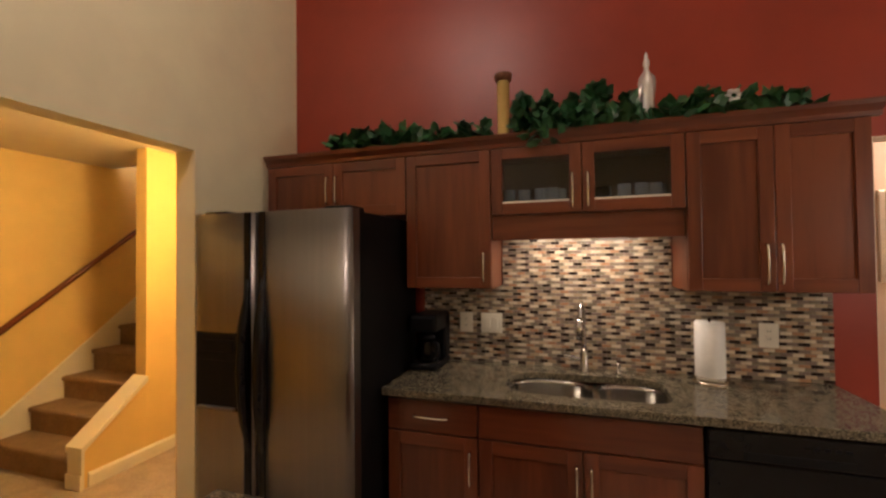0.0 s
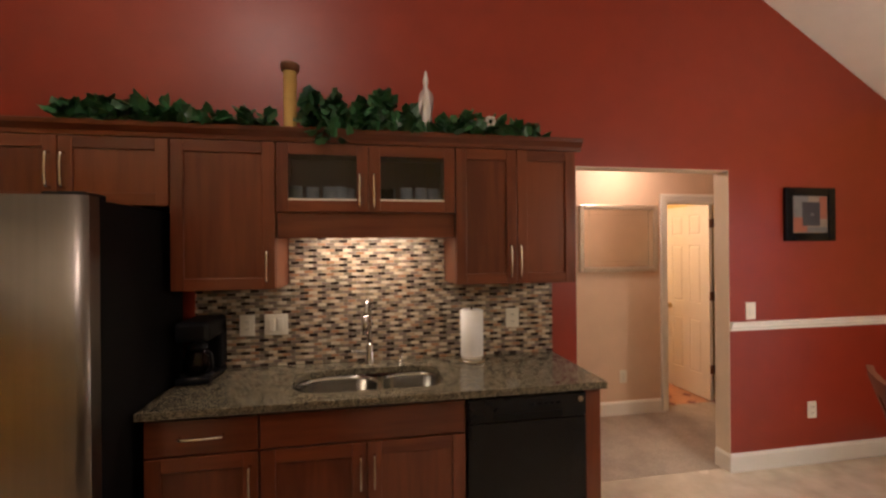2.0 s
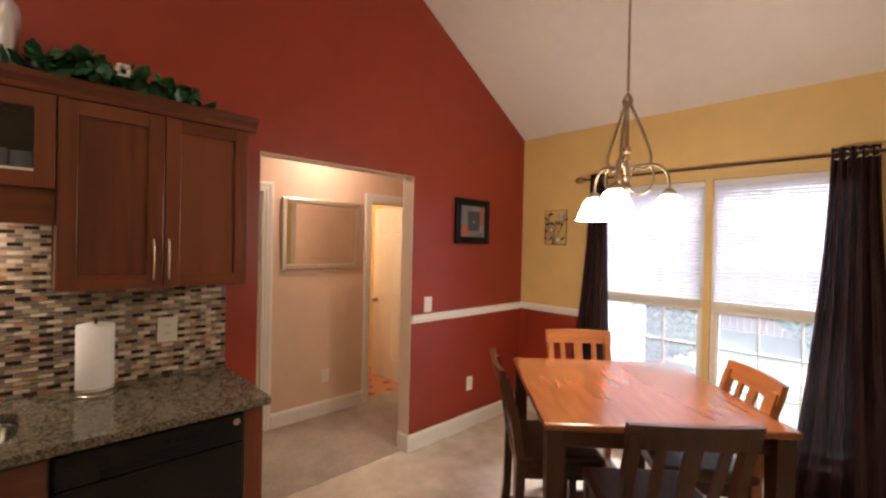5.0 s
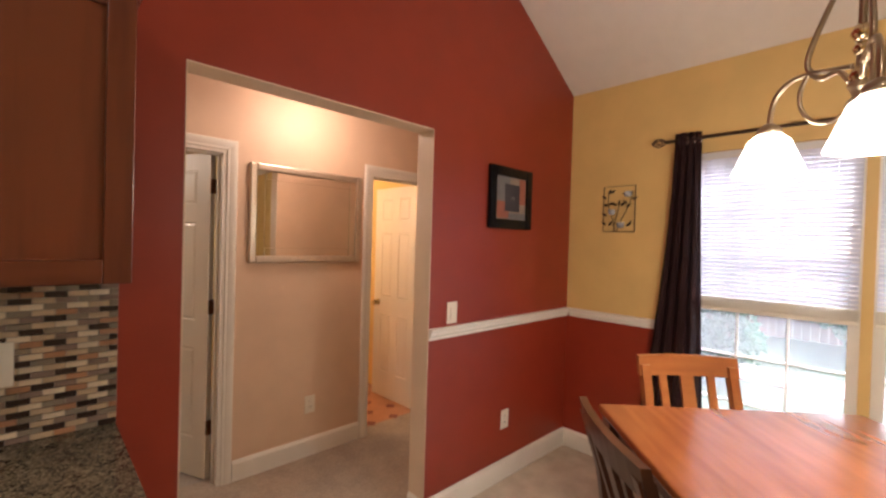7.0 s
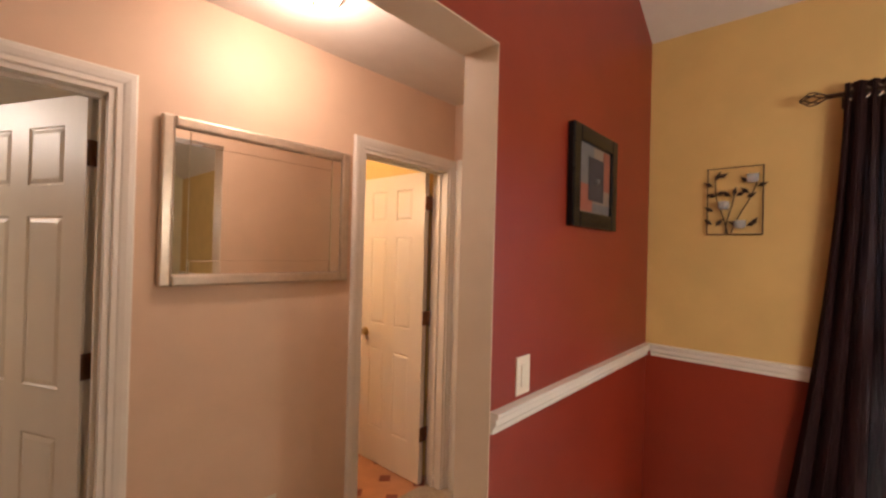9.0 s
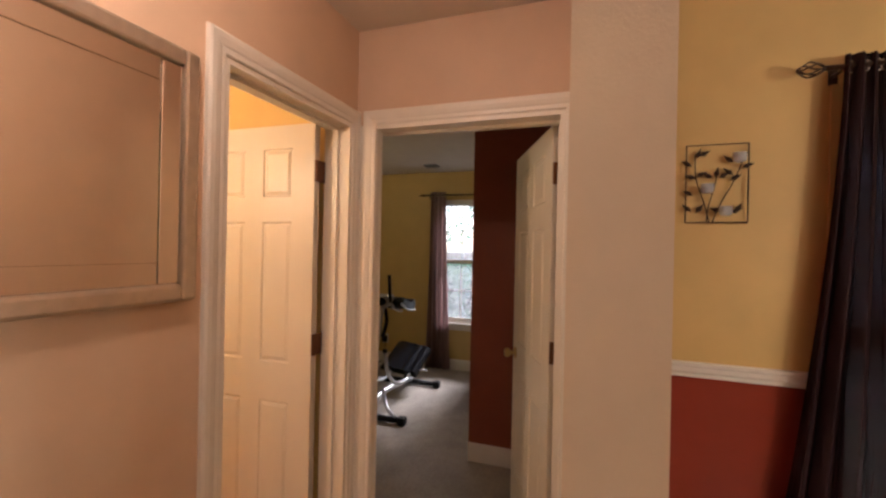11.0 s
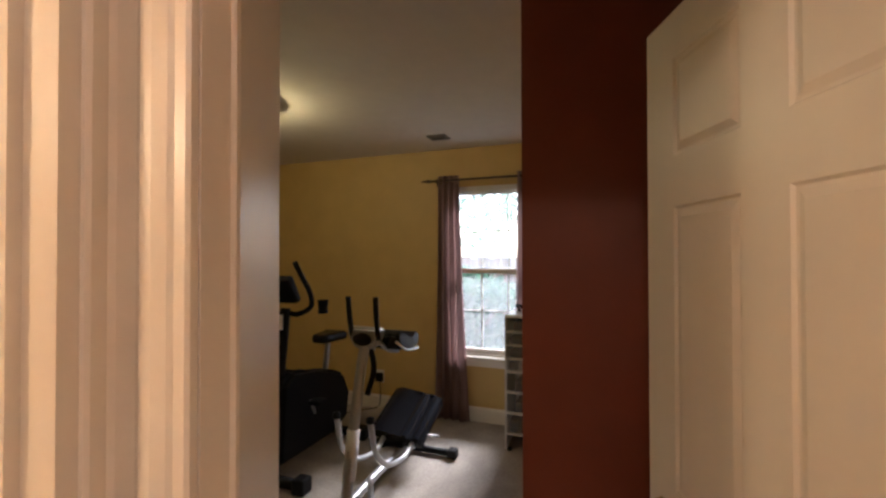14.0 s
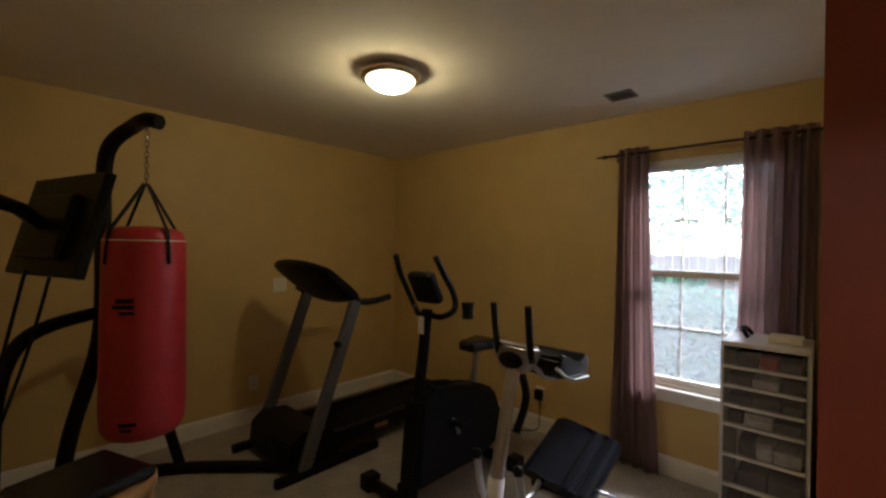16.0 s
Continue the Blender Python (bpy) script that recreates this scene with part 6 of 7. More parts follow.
# drawer tower
dt = thing("drawer_tower", "white plastic storage tower with translucent full drawers", "storage drawers", (6.80, 3.61, 0))
X0, X1, Y0, Y1 = 6.615, 6.99, 3.425, 3.785
heights = [0.10, 0.10, 0.10, 0.10, 0.155, 0.155, 0.155]
z = 1.03
part("top", boxbm(X0, X1, Y0, Y1, 1.005, 1.03, bevel=0.006), M["binframe"], dt)
for y in (Y0, Y1 - 0.014):
    part("side", boxbm(X0 + 0.005, X1, y, y + 0.014, 0.02, 1.004), M["binframe"], dt)
part("back", boxbm(X1 - 0.01, X1 - 0.001, Y0 + 0.015, Y1 - 0.015, 0.02, 1.004), M["binframe"], dt)
z = 1.0
rng2 = random.Random(9)
for i, h in enumerate(heights):
    lo = z - h
    part("shelf_rail", boxbm(X0, X0 + 0.03, Y0 + 0.014, Y1 - 0.014, lo - 0.008, lo + 0.006, bevel=0.003), M["binframe"], dt)
    d = part("drawer", boxbm(X0 + 0.004, X0 + 0.008, Y0 + 0.018, Y1 - 0.018, lo + 0.008, z - 0.012), M["bin"], dt, "translucent drawer front")
    part("pull", boxbm(X0 - 0.012, X0 + 0.003, 3.55, 3.66, lo + h * 0.55, lo + h * 0.7, bevel=0.004), M["bin"], d)
    y = Y0 + 0.03
    while y < Y1 - 0.09:
        w = rng2.uniform(0.06, 0.13)
        part("contents", boxbm(X0 + 0.02, X1 - 0.03, y, min(y + w, Y1 - 0.03), lo + 0.008, lo + 0.01 + (h - 0.03) * rng2.uniform(0.5, 0.95), bevel=0.01), M[rng2.choice(["clothA", "clothA", "clothB", "clothC"])], d, "folded clothes")
        y += w + 0.004
    z = lo
for x in (X0 + 0.03, X1 - 0.03):
    for y in (Y0 + 0.03, Y1 - 0.03):
        part("foot", cylbm((x, y, 0.002), (x, y, 0.02), 0.018, seg=10), M["black"], dt)
solid("white_box", boxbm(6.70, 6.86, 3.46, 3.60, 1.031, 1.065, bevel=0.006), M["plate"], "small white box on the drawer tower", "box")
solid("headphones", tubebm([(6.70, 3.68, 1.05), (6.72, 3.70, 1.075), (6.78, 3.72, 1.085), (6.84, 3.70, 1.075), (6.86, 3.68, 1.045)], 0.011, 8), M["black"], "black headband lying on the drawer tower", "headphones")

# ab machine
ab = thing("ab_machine", "silver and black ab crunch machine with a padded seat", "exercise machine", (5.9, 4.4, 0))
AY = 4.42
for x, y0, y1 in ((5.36, 4.06, 4.78), (6.38, 4.12, 4.70)):
    part("base_bar", tubebm([(x, y0, 0.035), (x, y1, 0.035)], 0.026, 12, curved=False), M["black"], ab)
    for y in (y0, y1):
        part("end_cap", boxbm(x - 0.036, x + 0.036, y - 0.035, y + 0.035, 0.003, 0.07, bevel=0.012), M["black"], ab)
part("main_tube", tubebm([(5.36, AY, 0.06), (5.46, AY, 0.10), (5.9, AY, 0.12), (6.38, AY, 0.06)], 0.026, 12), M["silver"], ab)
part("post", tubebm([(5.44, AY, 0.09), (5.50, AY, 0.40), (5.60, AY, 0.80), (5.66, AY, 0.98)], 0.031, 12), M["silver"], ab)
part("post_sleeve", tubebm([(5.475, AY, 0.24), (5.525, AY, 0.50)], 0.037, 12, curved=False), M["binframe"], ab)
hd = poly_prism([(AY - 0.115, 1.055), (AY + 0.115, 1.055), (AY + 0.105, 1.0), (AY + 0.06, 0.93), (AY - 0.06, 0.93), (AY - 0.105, 1.0)], 'x', 5.625, 5.70)
bmesh.ops.bevel(hd, geom=hd.edges[:], offset=0.014, segments=3, affect='EDGES')
part("head_plate", hd, M["silver"], ab, "silver oval head plate")
lo_ = bmesh.new()
lathe(lo_, (0, 0, 0), [(0.0, 0.0), (0.062, 0.0), (0.062, 0.006), (0.0, 0.006)], 24)
bmesh.ops.rotate(lo_, verts=lo_.verts[:], cent=(0, 0, 0), matrix=Matrix.Rotation(radians(-90), 3, 'Y'))
bmesh.ops.scale(lo_, verts=lo_.verts[:], vec=(1, 1, 0.6))
bmesh.ops.translate(lo_, verts=lo_.verts[:], vec=(5.617, AY, 0.99))
part("badge", lo_, M["black"], ab, "dark oval badge")
for y, s in ((AY + 0.08, 1), (AY - 0.09, -1)):
    part("grip", tubebm([(5.645, y, 0.99), (5.62, y + s * 0.004, 1.09), (5.60, y + s * 0.006, 1.24)], 0.0165, 10), M["vinyl"], ab, "black foam grip")
    part("arm_bar", tubebm([(5.66, y, 0.97), (5.78, y - s * 0.0, 0.90), (5.90, y, 0.87)], 0.013, 8), M["silver"], ab)
    pd = poly_prism([(-0.15, -0.035), (-0.155, 0.05), (-0.12, 0.075), (-0.06, 0.045), (0.0, 0.005), (0.05, -0.005), (0.09, 0.02), (0.125, 0.035), (0.15, 0.01), (0.15, -0.045), (0.11, -0.075), (0.0, -0.06)], 'y', -0.075, 0.075)
    bmesh.ops.bevel(pd, geom=pd.edges[:], offset=0.012, segments=3, affect='EDGES')
    bmesh.ops.translate(pd, verts=pd.verts[:], vec=(5.87, y - s * 0.015 - 0.04, 0.955))
    part("pad_bar", tubebm([(5.70, y - 0.09, 0.97), (5.80, y - 0.115, 0.905), (5.97, y - 0.115, 0.885)], 0.008, 8), M["silver"], ab, "silver bar under the pad")
    part("elbow_pad", pd, M["seatvinyl"], ab, "padded black elbow rest")
part("swing_arm", tubebm([(5.66, AY - 0.02, 0.96), (5.72, AY - 0.02, 0.80), (5.64, AY - 0.02, 0.66)], 0.018, 10), M["black"], ab)
for y in (AY - 0.11, AY + 0.11):
    part("curved_link", tubebm([(5.52, y, 0.56), (5.58, y, 0.36), (5.74, y, 0.22), (5.98, y, 0.17), (6.14, y, 0.24)], 0.017, 10), M["silver"], ab)
    part("link_knob", lathebm((5.52, y, 0.545), [(0.0, 0.0), (0.022, 0.006), (0.022, 0.035), (0.0, 0.042)], 12), M["black"], ab)
part("front_strut", tubebm([(5.60, AY - 0.06, 0.20), (5.47, AY - 0.16, 0.09), (5.36, AY - 0.30, 0.05)], 0.016, 10), M["silver"], ab)
prof = [(-0.205, -0.03), (-0.205, 0.0)]
for y0, y1, rise in ((-0.205, -0.12, 0.022), (-0.12, -0.03, 0.022), (-0.03, 0.205, 0.026)):
    for k in range(1, 9):
        prof.append((y0 + (y1 - y0) * k / 9, 0.026 + rise * math.sin(math.pi * k / 9) ** 0.7))
prof += [(0.205, 0.0), (0.205, -0.03)]
seat = poly_prism(prof, 'x', -0.215, 0.215)
rimmed = [e for e in seat.edges if abs(e.verts[0].co.x - e.verts[1].co.x) < 0.01]
bmesh.ops.bevel(seat, geom=rimmed, offset=0.012, segments=3, affect='EDGES')
bmesh.ops.recalc_face_normals(seat, faces=seat.faces[:])
bmesh.ops.rotate(seat, verts=seat.verts[:], cent=(0, 0, 0), matrix=Matrix.Rotation(radians(6), 3, 'X') @ Matrix.Rotation(radians(-25), 3, 'Y'))
bmesh.ops.translate(seat, verts=seat.verts[:], vec=(6.28, AY + 0.02, 0.30))
part("seat", seat, M["seatvinyl"], ab, "glossy black padded seat")
part("seat_post", tubebm([(6.25, AY, 0.09), (6.30, AY, 0.29)], 0.026, 10, curved=False), M["black"], ab)
sbk = boxbm(-0.11, 0.11, -0.07, 0.07, -0.02, 0.02, bevel=0.008)
bmesh.ops.rotate(sbk, verts=sbk.verts[:], cent=(0, 0, 0), matrix=Matrix.Rotation(radians(-25), 3, 'Y'))
bmesh.ops.translate(sbk, verts=sbk.verts[:], vec=(6.30, AY, 0.252))
part("seat_bracket", sbk, M["black"], ab)
part("seat_pin", cylbm((6.2, AY - 0.07, 0.225), (6.2, AY - 0.26, 0.225), 0.009, seg=10), M["silver"], ab, "silver adjusting pin")

# exercise bike
bk = thing("exercise_bike", "black upright exercise bike with curved handlebars", "exercise bike", (6.0, 5.13, 0))
BYC = 5.14
bm = bmesh.new()
shell = [(5.66, 0.10), (5.70, 0.62), (5.82, 0.70), (6.05, 0.60), (6.24, 0.60), (6.42, 0.52), (6.50, 0.36), (6.46, 0.16), (6.30, 0.09)]
a = [bm.verts.new((x, BYC - 0.085, z)) for x, z in shell]
b = [bm.verts.new((x, BYC + 0.085, z)) for x, z in shell]
bm.faces.new(a)
bm.faces.new(b[::-1])
for i in range(len(shell)):
    bm.faces.new((a[i], a[(i + 1) % len(shell)], b[(i + 1) % len(shell)], b[i]))
bmesh.ops.bevel(bm, geom=bm.edges[:], offset=0.03, segments=3, affect='EDGES')
part("shell", bm, M["black"], bk, "black moulded flywheel shell")
for x, y0, y1 in ((5.63, 4.87, 5.42), (6.44, 4.92, 5.36)):
    f = part("stabiliser", tubebm([(x, y0, 0.045), (x, y1, 0.045)], 0.036, 12, curved=False), M["black"], bk)
    for y in (y0 - 0.01, y1 + 0.01):
        part("foot_cap", boxbm(x - 0.05, x + 0.05, y - 0.045, y + 0.045, 0.003, 0.10, bevel=0.014), M["black"], f)
part("foot_beam", boxbm(5.62, 5.72, BYC - 0.04, BYC + 0.04, 0.03, 0.14, bevel=0.01), M["black"], bk)
part("post", tubebm([(5.74, BYC, 0.60), (5.78, BYC, 0.85), (5.81, BYC, 1.12)], 0.034, 12), M["black"], bk)
part("sticker", boxbm(5.755, 5.763, BYC - 0.02, BYC + 0.02, 0.98, 1.08), M["paper"], bk, "white label on the post")
for s in (-1, 1):
    part("handlebar", tubebm([(5.82, BYC, 1.09), (5.83, BYC + s * 0.09, 1.08), (5.86, BYC + s * 0.17, 1.13), (5.82, BYC + s * 0.195, 1.23), (5.75, BYC + s * 0.185, 1.34), (5.70, BYC + s * 0.165, 1.44)], 0.018, 10), M["vinyl"], bk, "black foam handlebar")
cs = boxbm(-0.03, 0.03, -0.10, 0.10, -0.10, 0.10, bevel=0.02)
bmesh.ops.rotate(cs, verts=cs.verts[:], cent=(0, 0, 0), matrix=Matrix.Rotation(radians(-28), 3, 'Y'))
bmesh.ops.translate(cs, verts=cs.verts[:], vec=(5.79, BYC, 1.25))
part("console", cs, M["black"], bk, "black display console")
part("cup_holder", lathebm((5.86, BYC - 0.27, 1.09), [(0.03, 0.0), (0.036, 0.01), (0.036, 0.015), (0.03, 0.02), (0.036, 0.08), (0.04, 0.09), (0.036, 0.09), (0.028, 0.02)], 14), M["black"], bk)
part("seat_post", tubebm([(6.26, BYC, 0.56), (6.30, BYC, 0.80)], 0.022, 10, curved=False), M["silver"], bk)
sb = boxbm(-0.14, 0.13, -0.11, 0.11, -0.035, 0.035, bevel=0.03)
for v in sb.verts:
    if v.co.x < 0:
        v.co.y *= 1 + v.co.x * 3.6
bmesh.ops.translate(sb, verts=sb.verts[:], vec=(6.30, BYC, 0.835))
part("saddle", sb, M["vinyl"], bk, "padded black saddle")
for s in (-1, 1):
    cr_ = part("crank", tubebm([(6.02, BYC + s * 0.085, 0.34), (6.02 + s * 0.09, BYC + s * 0.12, 0.34 - s * 0.12)], 0.012, 8, curved=False), M["silver"], bk)
    part("pedal", boxbm(6.02 + s * 0.09 - 0.05, 6.02 + s * 0.09 + 0.05, BYC + s * 0.13 - 0.045 + s * 0.05, BYC + s * 0.13 + 0.045 + s * 0.05, 0.325 - s * 0.12, 0.355 - s * 0.12, bevel=0.006), M["black"], cr_)

# treadmill
tm = thing("treadmill", "black folding treadmill with grey uprights and tilted console", "treadmill", (6.1, 6.15, 0))
TY0, TY1 = 5.83, 6.48
part("deck", boxbm(5.55, 6.98, TY0 + 0.05, TY1 - 0.05, 0.10, 0.17, bevel=0.008), M["black"], tm)
part("belt", boxbm(5.68, 6.97, TY0 + 0.11, TY1 - 0.11, 0.171, 0.176), M["rubber"], tm, "black running belt")
for y in (TY0 + 0.05, TY1 - 0.11):
    part("side_rail", boxbm(5.6, 6.99, y, y + 0.06, 0.171, 0.19, bevel=0.006), M["black"], tm)
part("motor_hood", poly_prism([(5.32, 0.05), (5.34, 0.22), (5.42, 0.28), (5.60, 0.26), (5.69, 0.19), (5.69, 0.06)], 'y', TY0 + 0.04, TY1 - 0.04), M["black"], tm)
for y in (TY0, TY1):
    bm = bmesh.new()
    box(bm, -0.045, 0.045, -0.022, 0.022, 0.0, 1.10, 0.008)
    for v in bm.verts:
        v.co.x += v.co.z * 0.36
    bmesh.ops.translate(bm, verts=bm.verts[:], vec=(5.40, y, 0.02))
    u = part("upright", bm, M["grey"], tm, "grey steel upright")
    part("foot_rail", boxbm(5.22, 6.0, y - 0.025, y + 0.025, 0.005, 0.06, bevel=0.008), M["black"], tm)
    part("handrail", tubebm([(5.70, y, 1.16), (5.82, y, 1.10), (5.95, y, 1.09), (6.10, y, 1.11)], 0.024, 10), M["vinyl"], tm, "black foam handrail")
part("knob", cylbm((5.62, TY0 - 0.022, 0.83), (5.62, TY0 - 0.06, 0.83), 0.02, seg=12), M["black"], tm)
cb = bmesh.new()
rings = []
for k in range(9):
    v_ = -1 + k / 4
    half = 0.24 * (1 - 0.30 * abs(v_) ** 2.5)
    ring = []
    for m_ in range(20):
        t_ = 2 * math.pi * m_ / 20
        cx_, cz_ = math.cos(t_), math.sin(t_)
        deep = 0.018 if cz_ > 0 else 0.030 + 0.055 * (1 - v_ * v_)
        ring.append(cb.verts.new((half * math.copysign(abs(cx_) ** 0.7, cx_), 0.36 * v_, deep * math.copysign(abs(cz_) ** 0.7, cz_))))
    rings.append(ring)
for p, q in zip(rings, rings[1:]):
    for m_ in range(20):
        cb.faces.new((p[m_], p[(m_ + 1) % 20], q[(m_ + 1) % 20], q[m_])).smooth = True
cb.faces.new(rings[0][::-1])
cb.faces.new(rings[-1])
bmesh.ops.rotate(cb, verts=cb.verts[:], cent=(0, 0, 0), matrix=Matrix.Rotation(radians(38), 3, 'Y'))
bmesh.ops.translate(cb, verts=cb.verts[:], vec=(5.66, 6.155, 1.24))
con = part("console", cb, M["black"], tm, "black tilted console")
part("roller", boxbm(6.94, 7.0, TY0 + 0.05, TY1 - 0.05, 0.03, 0.175, bevel=0.01), M["black"], tm)
part("safety_label", boxbm(6.02, 6.14, TY0 + 0.047, TY0 + 0.05, 0.12, 0.15), M["stoolwood"], tm, "orange warning label")

# heavy bag on its stand
hb = thing("punching_bag", "red vinyl heavy bag hanging from chains", "punching bag", (4.55, 5.84, 0.56))
QX, QY = 4.55, 5.84
part("bag", lathebm((QX, QY, 0.555), [(0.0, 0.0), (0.10, 0.004), (0.15, 0.02), (0.172, 0.06), (0.178, 0.14), (0.176, 0.5), (0.172, 0.9), (0.168, 0.95), (0.15, 0.995), (0.10, 1.01), (0.0, 1.015)], 36), M["bag"], hb)
part("seam", tubebm([(QX + 0.170 * math.cos(t_), QY + 0.170 * math.sin(t_), 1.50) for t_ in [k * math.pi / 18 for k in range(37)]], 0.003, 6, curved=False), M["paper"], hb, "white stitched seam")
for k in range(4):
    t_ = radians(20 + 90 * k)
    s_ = part("strap", tubebm([(QX + 0.176 * math.cos(t_), QY + 0.176 * math.sin(t_), 1.39), (QX + 0.165 * math.cos(t_), QY + 0.165 * math.sin(t_), 1.535), (QX + 0.01 * math.cos(t_), QY + 0.01 * math.sin(t_), 1.775)], 0.014, 6, curved=False, flat=0.3), M["black"], hb, "black webbing strap")
for i in range(11):
    zz = 1.79 + i * 0.026
    ring = [(QX + (0.009 * math.cos(t_) if i % 2 else 0), QY + (0 if i % 2 else 0.009 * math.cos(t_)), zz + 0.018 * math.sin(t_)) for t_ in [k * math.pi / 5 for k in range(11)]]
    part("chain_link", tubebm(ring, 0.0028, 5, curved=False), M["nickel"], hb)
# plain bars where the maker's mark sits
for zz, w_, h_, c_ in ((1.225, 0.42, 0.010, 232), (1.197, 0.50, 0.010, 230), (1.170, 0.34, 0.008, 235), (0.665, 0.40, 0.008, 238), (0.64, 0.26, 0.006, 236)):
    bm = bmesh.new()
    vs0 = []
    for i in range(9):
        t_ = radians(c_) + w_ * (i / 8 - 0.5)
        vs0.append([bm.verts.new((QX + r_ * math.cos(t_), QY + r_ * math.sin(t_), z_)) for z_, r_ in ((zz - h_, 0.1790), (zz + h_, 0.1790), (zz + h_, 0.1775), (zz - h_, 0.1775))])
    for p, q in zip(vs0, vs0[1:]):
        for i in range(4):
            bm.faces.new((p[i], q[i], q[(i + 1) % 4], p[(i + 1) % 4]))
    part("printed_mark", bm, M["gloss"], hb, "plain dark printed bar")
sd_ = thing("bag_stand", "black steel tube stand for the heavy bag", "stand", (4.4, 6.25, 0))
PX, PY = 4.43, 6.20
part("post", tubebm([(4.26, 6.22, 0.06), (4.32, 6.21, 0.5), (PX, PY, 0.98), (PX + 0.01, PY, 1.5), (PX + 0.01, PY - 0.01, 1.85), (PX + 0.03, PY - 0.06, 2.0), (PX + 0.10, PY - 0.19, 2.085), (QX, QY, 2.09), (QX + 0.04, QY - 0.06, 2.075)], 0.036, 12), M["black"], sd_)
part("side_arm", tubebm([(PX + 0.2, PY - 0.03, 1.14), (PX, PY, 1.12), (4.16, 6.1, 1.05), (4.06, 6.02, 0.85), (4.04, 6.0, 0.5), (4.04, 6.0, 0.06)], 0.032, 12), M["black"], sd_)
part("rear_leg", tubebm([(4.60, 6.62, 1.0), (4.78, 6.56, 0.5), (4.89, 6.47, 0.06)], 0.032, 12), M["black"], sd_)
for pts in (((4.04, 6.0, 0.04), (4.3, 6.35, 0.04), (4.7, 6.5, 0.04)), ((4.45, 6.70, 0.04), (4.90, 6.44, 0.04), (5.42, 5.93, 0.04))):
    part("base_tube", tubebm(pts, 0.034, 12), M["black"], sd_)
part("cross_bar", tubebm([(PX, PY, 1.12), (4.5, 6.45, 1.06), (4.60, 6.62, 1.0)], 0.028, 10), M["black"], sd_)

# television on a wall arm
tv = thing("television", "flat black television on a jointed wall arm, seen from behind", "television", (4.15, 5.25, 1.3))
pan = boxbm(-0.235, 0.235, -0.015, 0.015, -0.16, 0.16, bevel=0.006)
box(pan, -0.15, 0.15, -0.04, -0.014, -0.11, 0.09, 0.012)
mtx = Matrix.Translation((4.169, 5.142, 1.539)) @ Matrix.Rotation(radians(-75), 4, 'Z') @ Matrix.Rotation(radians(-14), 4, 'X')
bmesh.ops.transform(pan, matrix=mtx, verts=pan.verts[:])
part("panel", pan, M["black"], tv)
part("arm", tubebm([(3.93, 5.1, 1.60), (4.02, 4.98, 1.60), (4.08, 5.06, 1.58), (4.13, 5.13, 1.54)], 0.02, 8, curved=False), M["black"], tv)
part("wall_bracket", boxbm(HE + 0.147, HE + 0.165, 5.03, 5.17, 1.48, 1.72, bevel=0.004), M["black"], tv)
for k in range(2):
    part("cable", tubebm([(4.10 + 0.06 * k, 5.20, 1.40), (4.05 + 0.05 * k, 5.12, 1.15), (4.0 + 0.02 * k, 5.15, 0.85), (3.95, 5.2, 0.6), (3.935, 5.2, 0.3)], 0.005, 6), M["black"], tv)

# wooden stool with a cushion
so = thing("wooden_stool", "oak stool with a black cushion", "stool", (4.26, 5.35, 0), 20, world=False)
part("seat", lathebm((0, 0, 0.562), [(0.0, 0.0), (0.215, 0.0), (0.226, 0.006), (0.228, 0.026), (0.218, 0.036), (0.0, 0.038)], 40), M["stoolwood"], so, "round oak seat")
part("cushion", boxbm(-0.165, 0.165, -0.165, 0.165, 0.601, 0.645, bevel=0.018), M["vinyl"], so, "black vinyl cushion")
for x in (-1, 1):
    for y in (-1, 1):
        part("leg", cylbm((x * 0.18, y * 0.18, 0.002), (x * 0.14, y * 0.14, 0.566), 0.017, 0.021, 12), M["stoolwood"], so)
    part("rung", cylbm((x * 0.165, -0.165, 0.2), (x * 0.165, 0.165, 0.2), 0.011, seg=10), M["stoolwood"], so)
    part("rung", cylbm((-0.165, x * 0.165, 0.28), (0.165, x * 0.165, 0.28), 0.011, seg=10), M["stoolwood"], so)

# ---- outdoors ----
struct("ground", boxbm(-300, 300, -300, 300, -0.6, -0.35), M["grass"], "flat lawn reaching to the horizon", "ground")
struct("path", boxbm(8.6, 9.6, -8, 12, -0.35, -0.335), M["path"], "pinkish gravel path across the lawn", "path")
# lapped siding on the outside of the exercise room
sdg = struct("siding_wall", boxbm(EW + 0.131, GE + 0.14, RW - 0.02, RW - 0.001, -0.35, 3.2), M["siding"], "pale lapped siding on the outside wall")
lap = poly_prism([(0.0, 0.0), (-0.022, 0.0), (-0.006, 0.125), (0.0, 0.125)], 'x', 0.0, GE + 0.14 - EW - 0.131)
lme_ = mesh_of("board", lap, M["siding"])
for i in range(27):
    o = new("board", lme_)
    o.parent = sdg
    o.location = Vector((EW + 0.131, RW - 0.0205, -0.33 + i * 0.127)) - Vector(ORIGIN[sdg])
fn = thing("fence", "weathered upright-board garden fence", "fence", (13.0, 2.0, -0.35))
bmf = boxbm(-0.011, 0.011, -0.068, 0.068, 0, 1.75)
fme = mesh_of("board", bmf, M["fence"])
for i in range(130):
    o = new("board", fme)
    o.parent = fn
    o.location = (0, -9.5 + i * 0.145, 0.02 * math.sin(i * 2.1))
for zz in (0.3, 1.4):
    part("rail", boxbm(13.015, 13.06, -7.6, 11.4, -0.35 + zz, -0.27 + zz), M["fence"], fn)


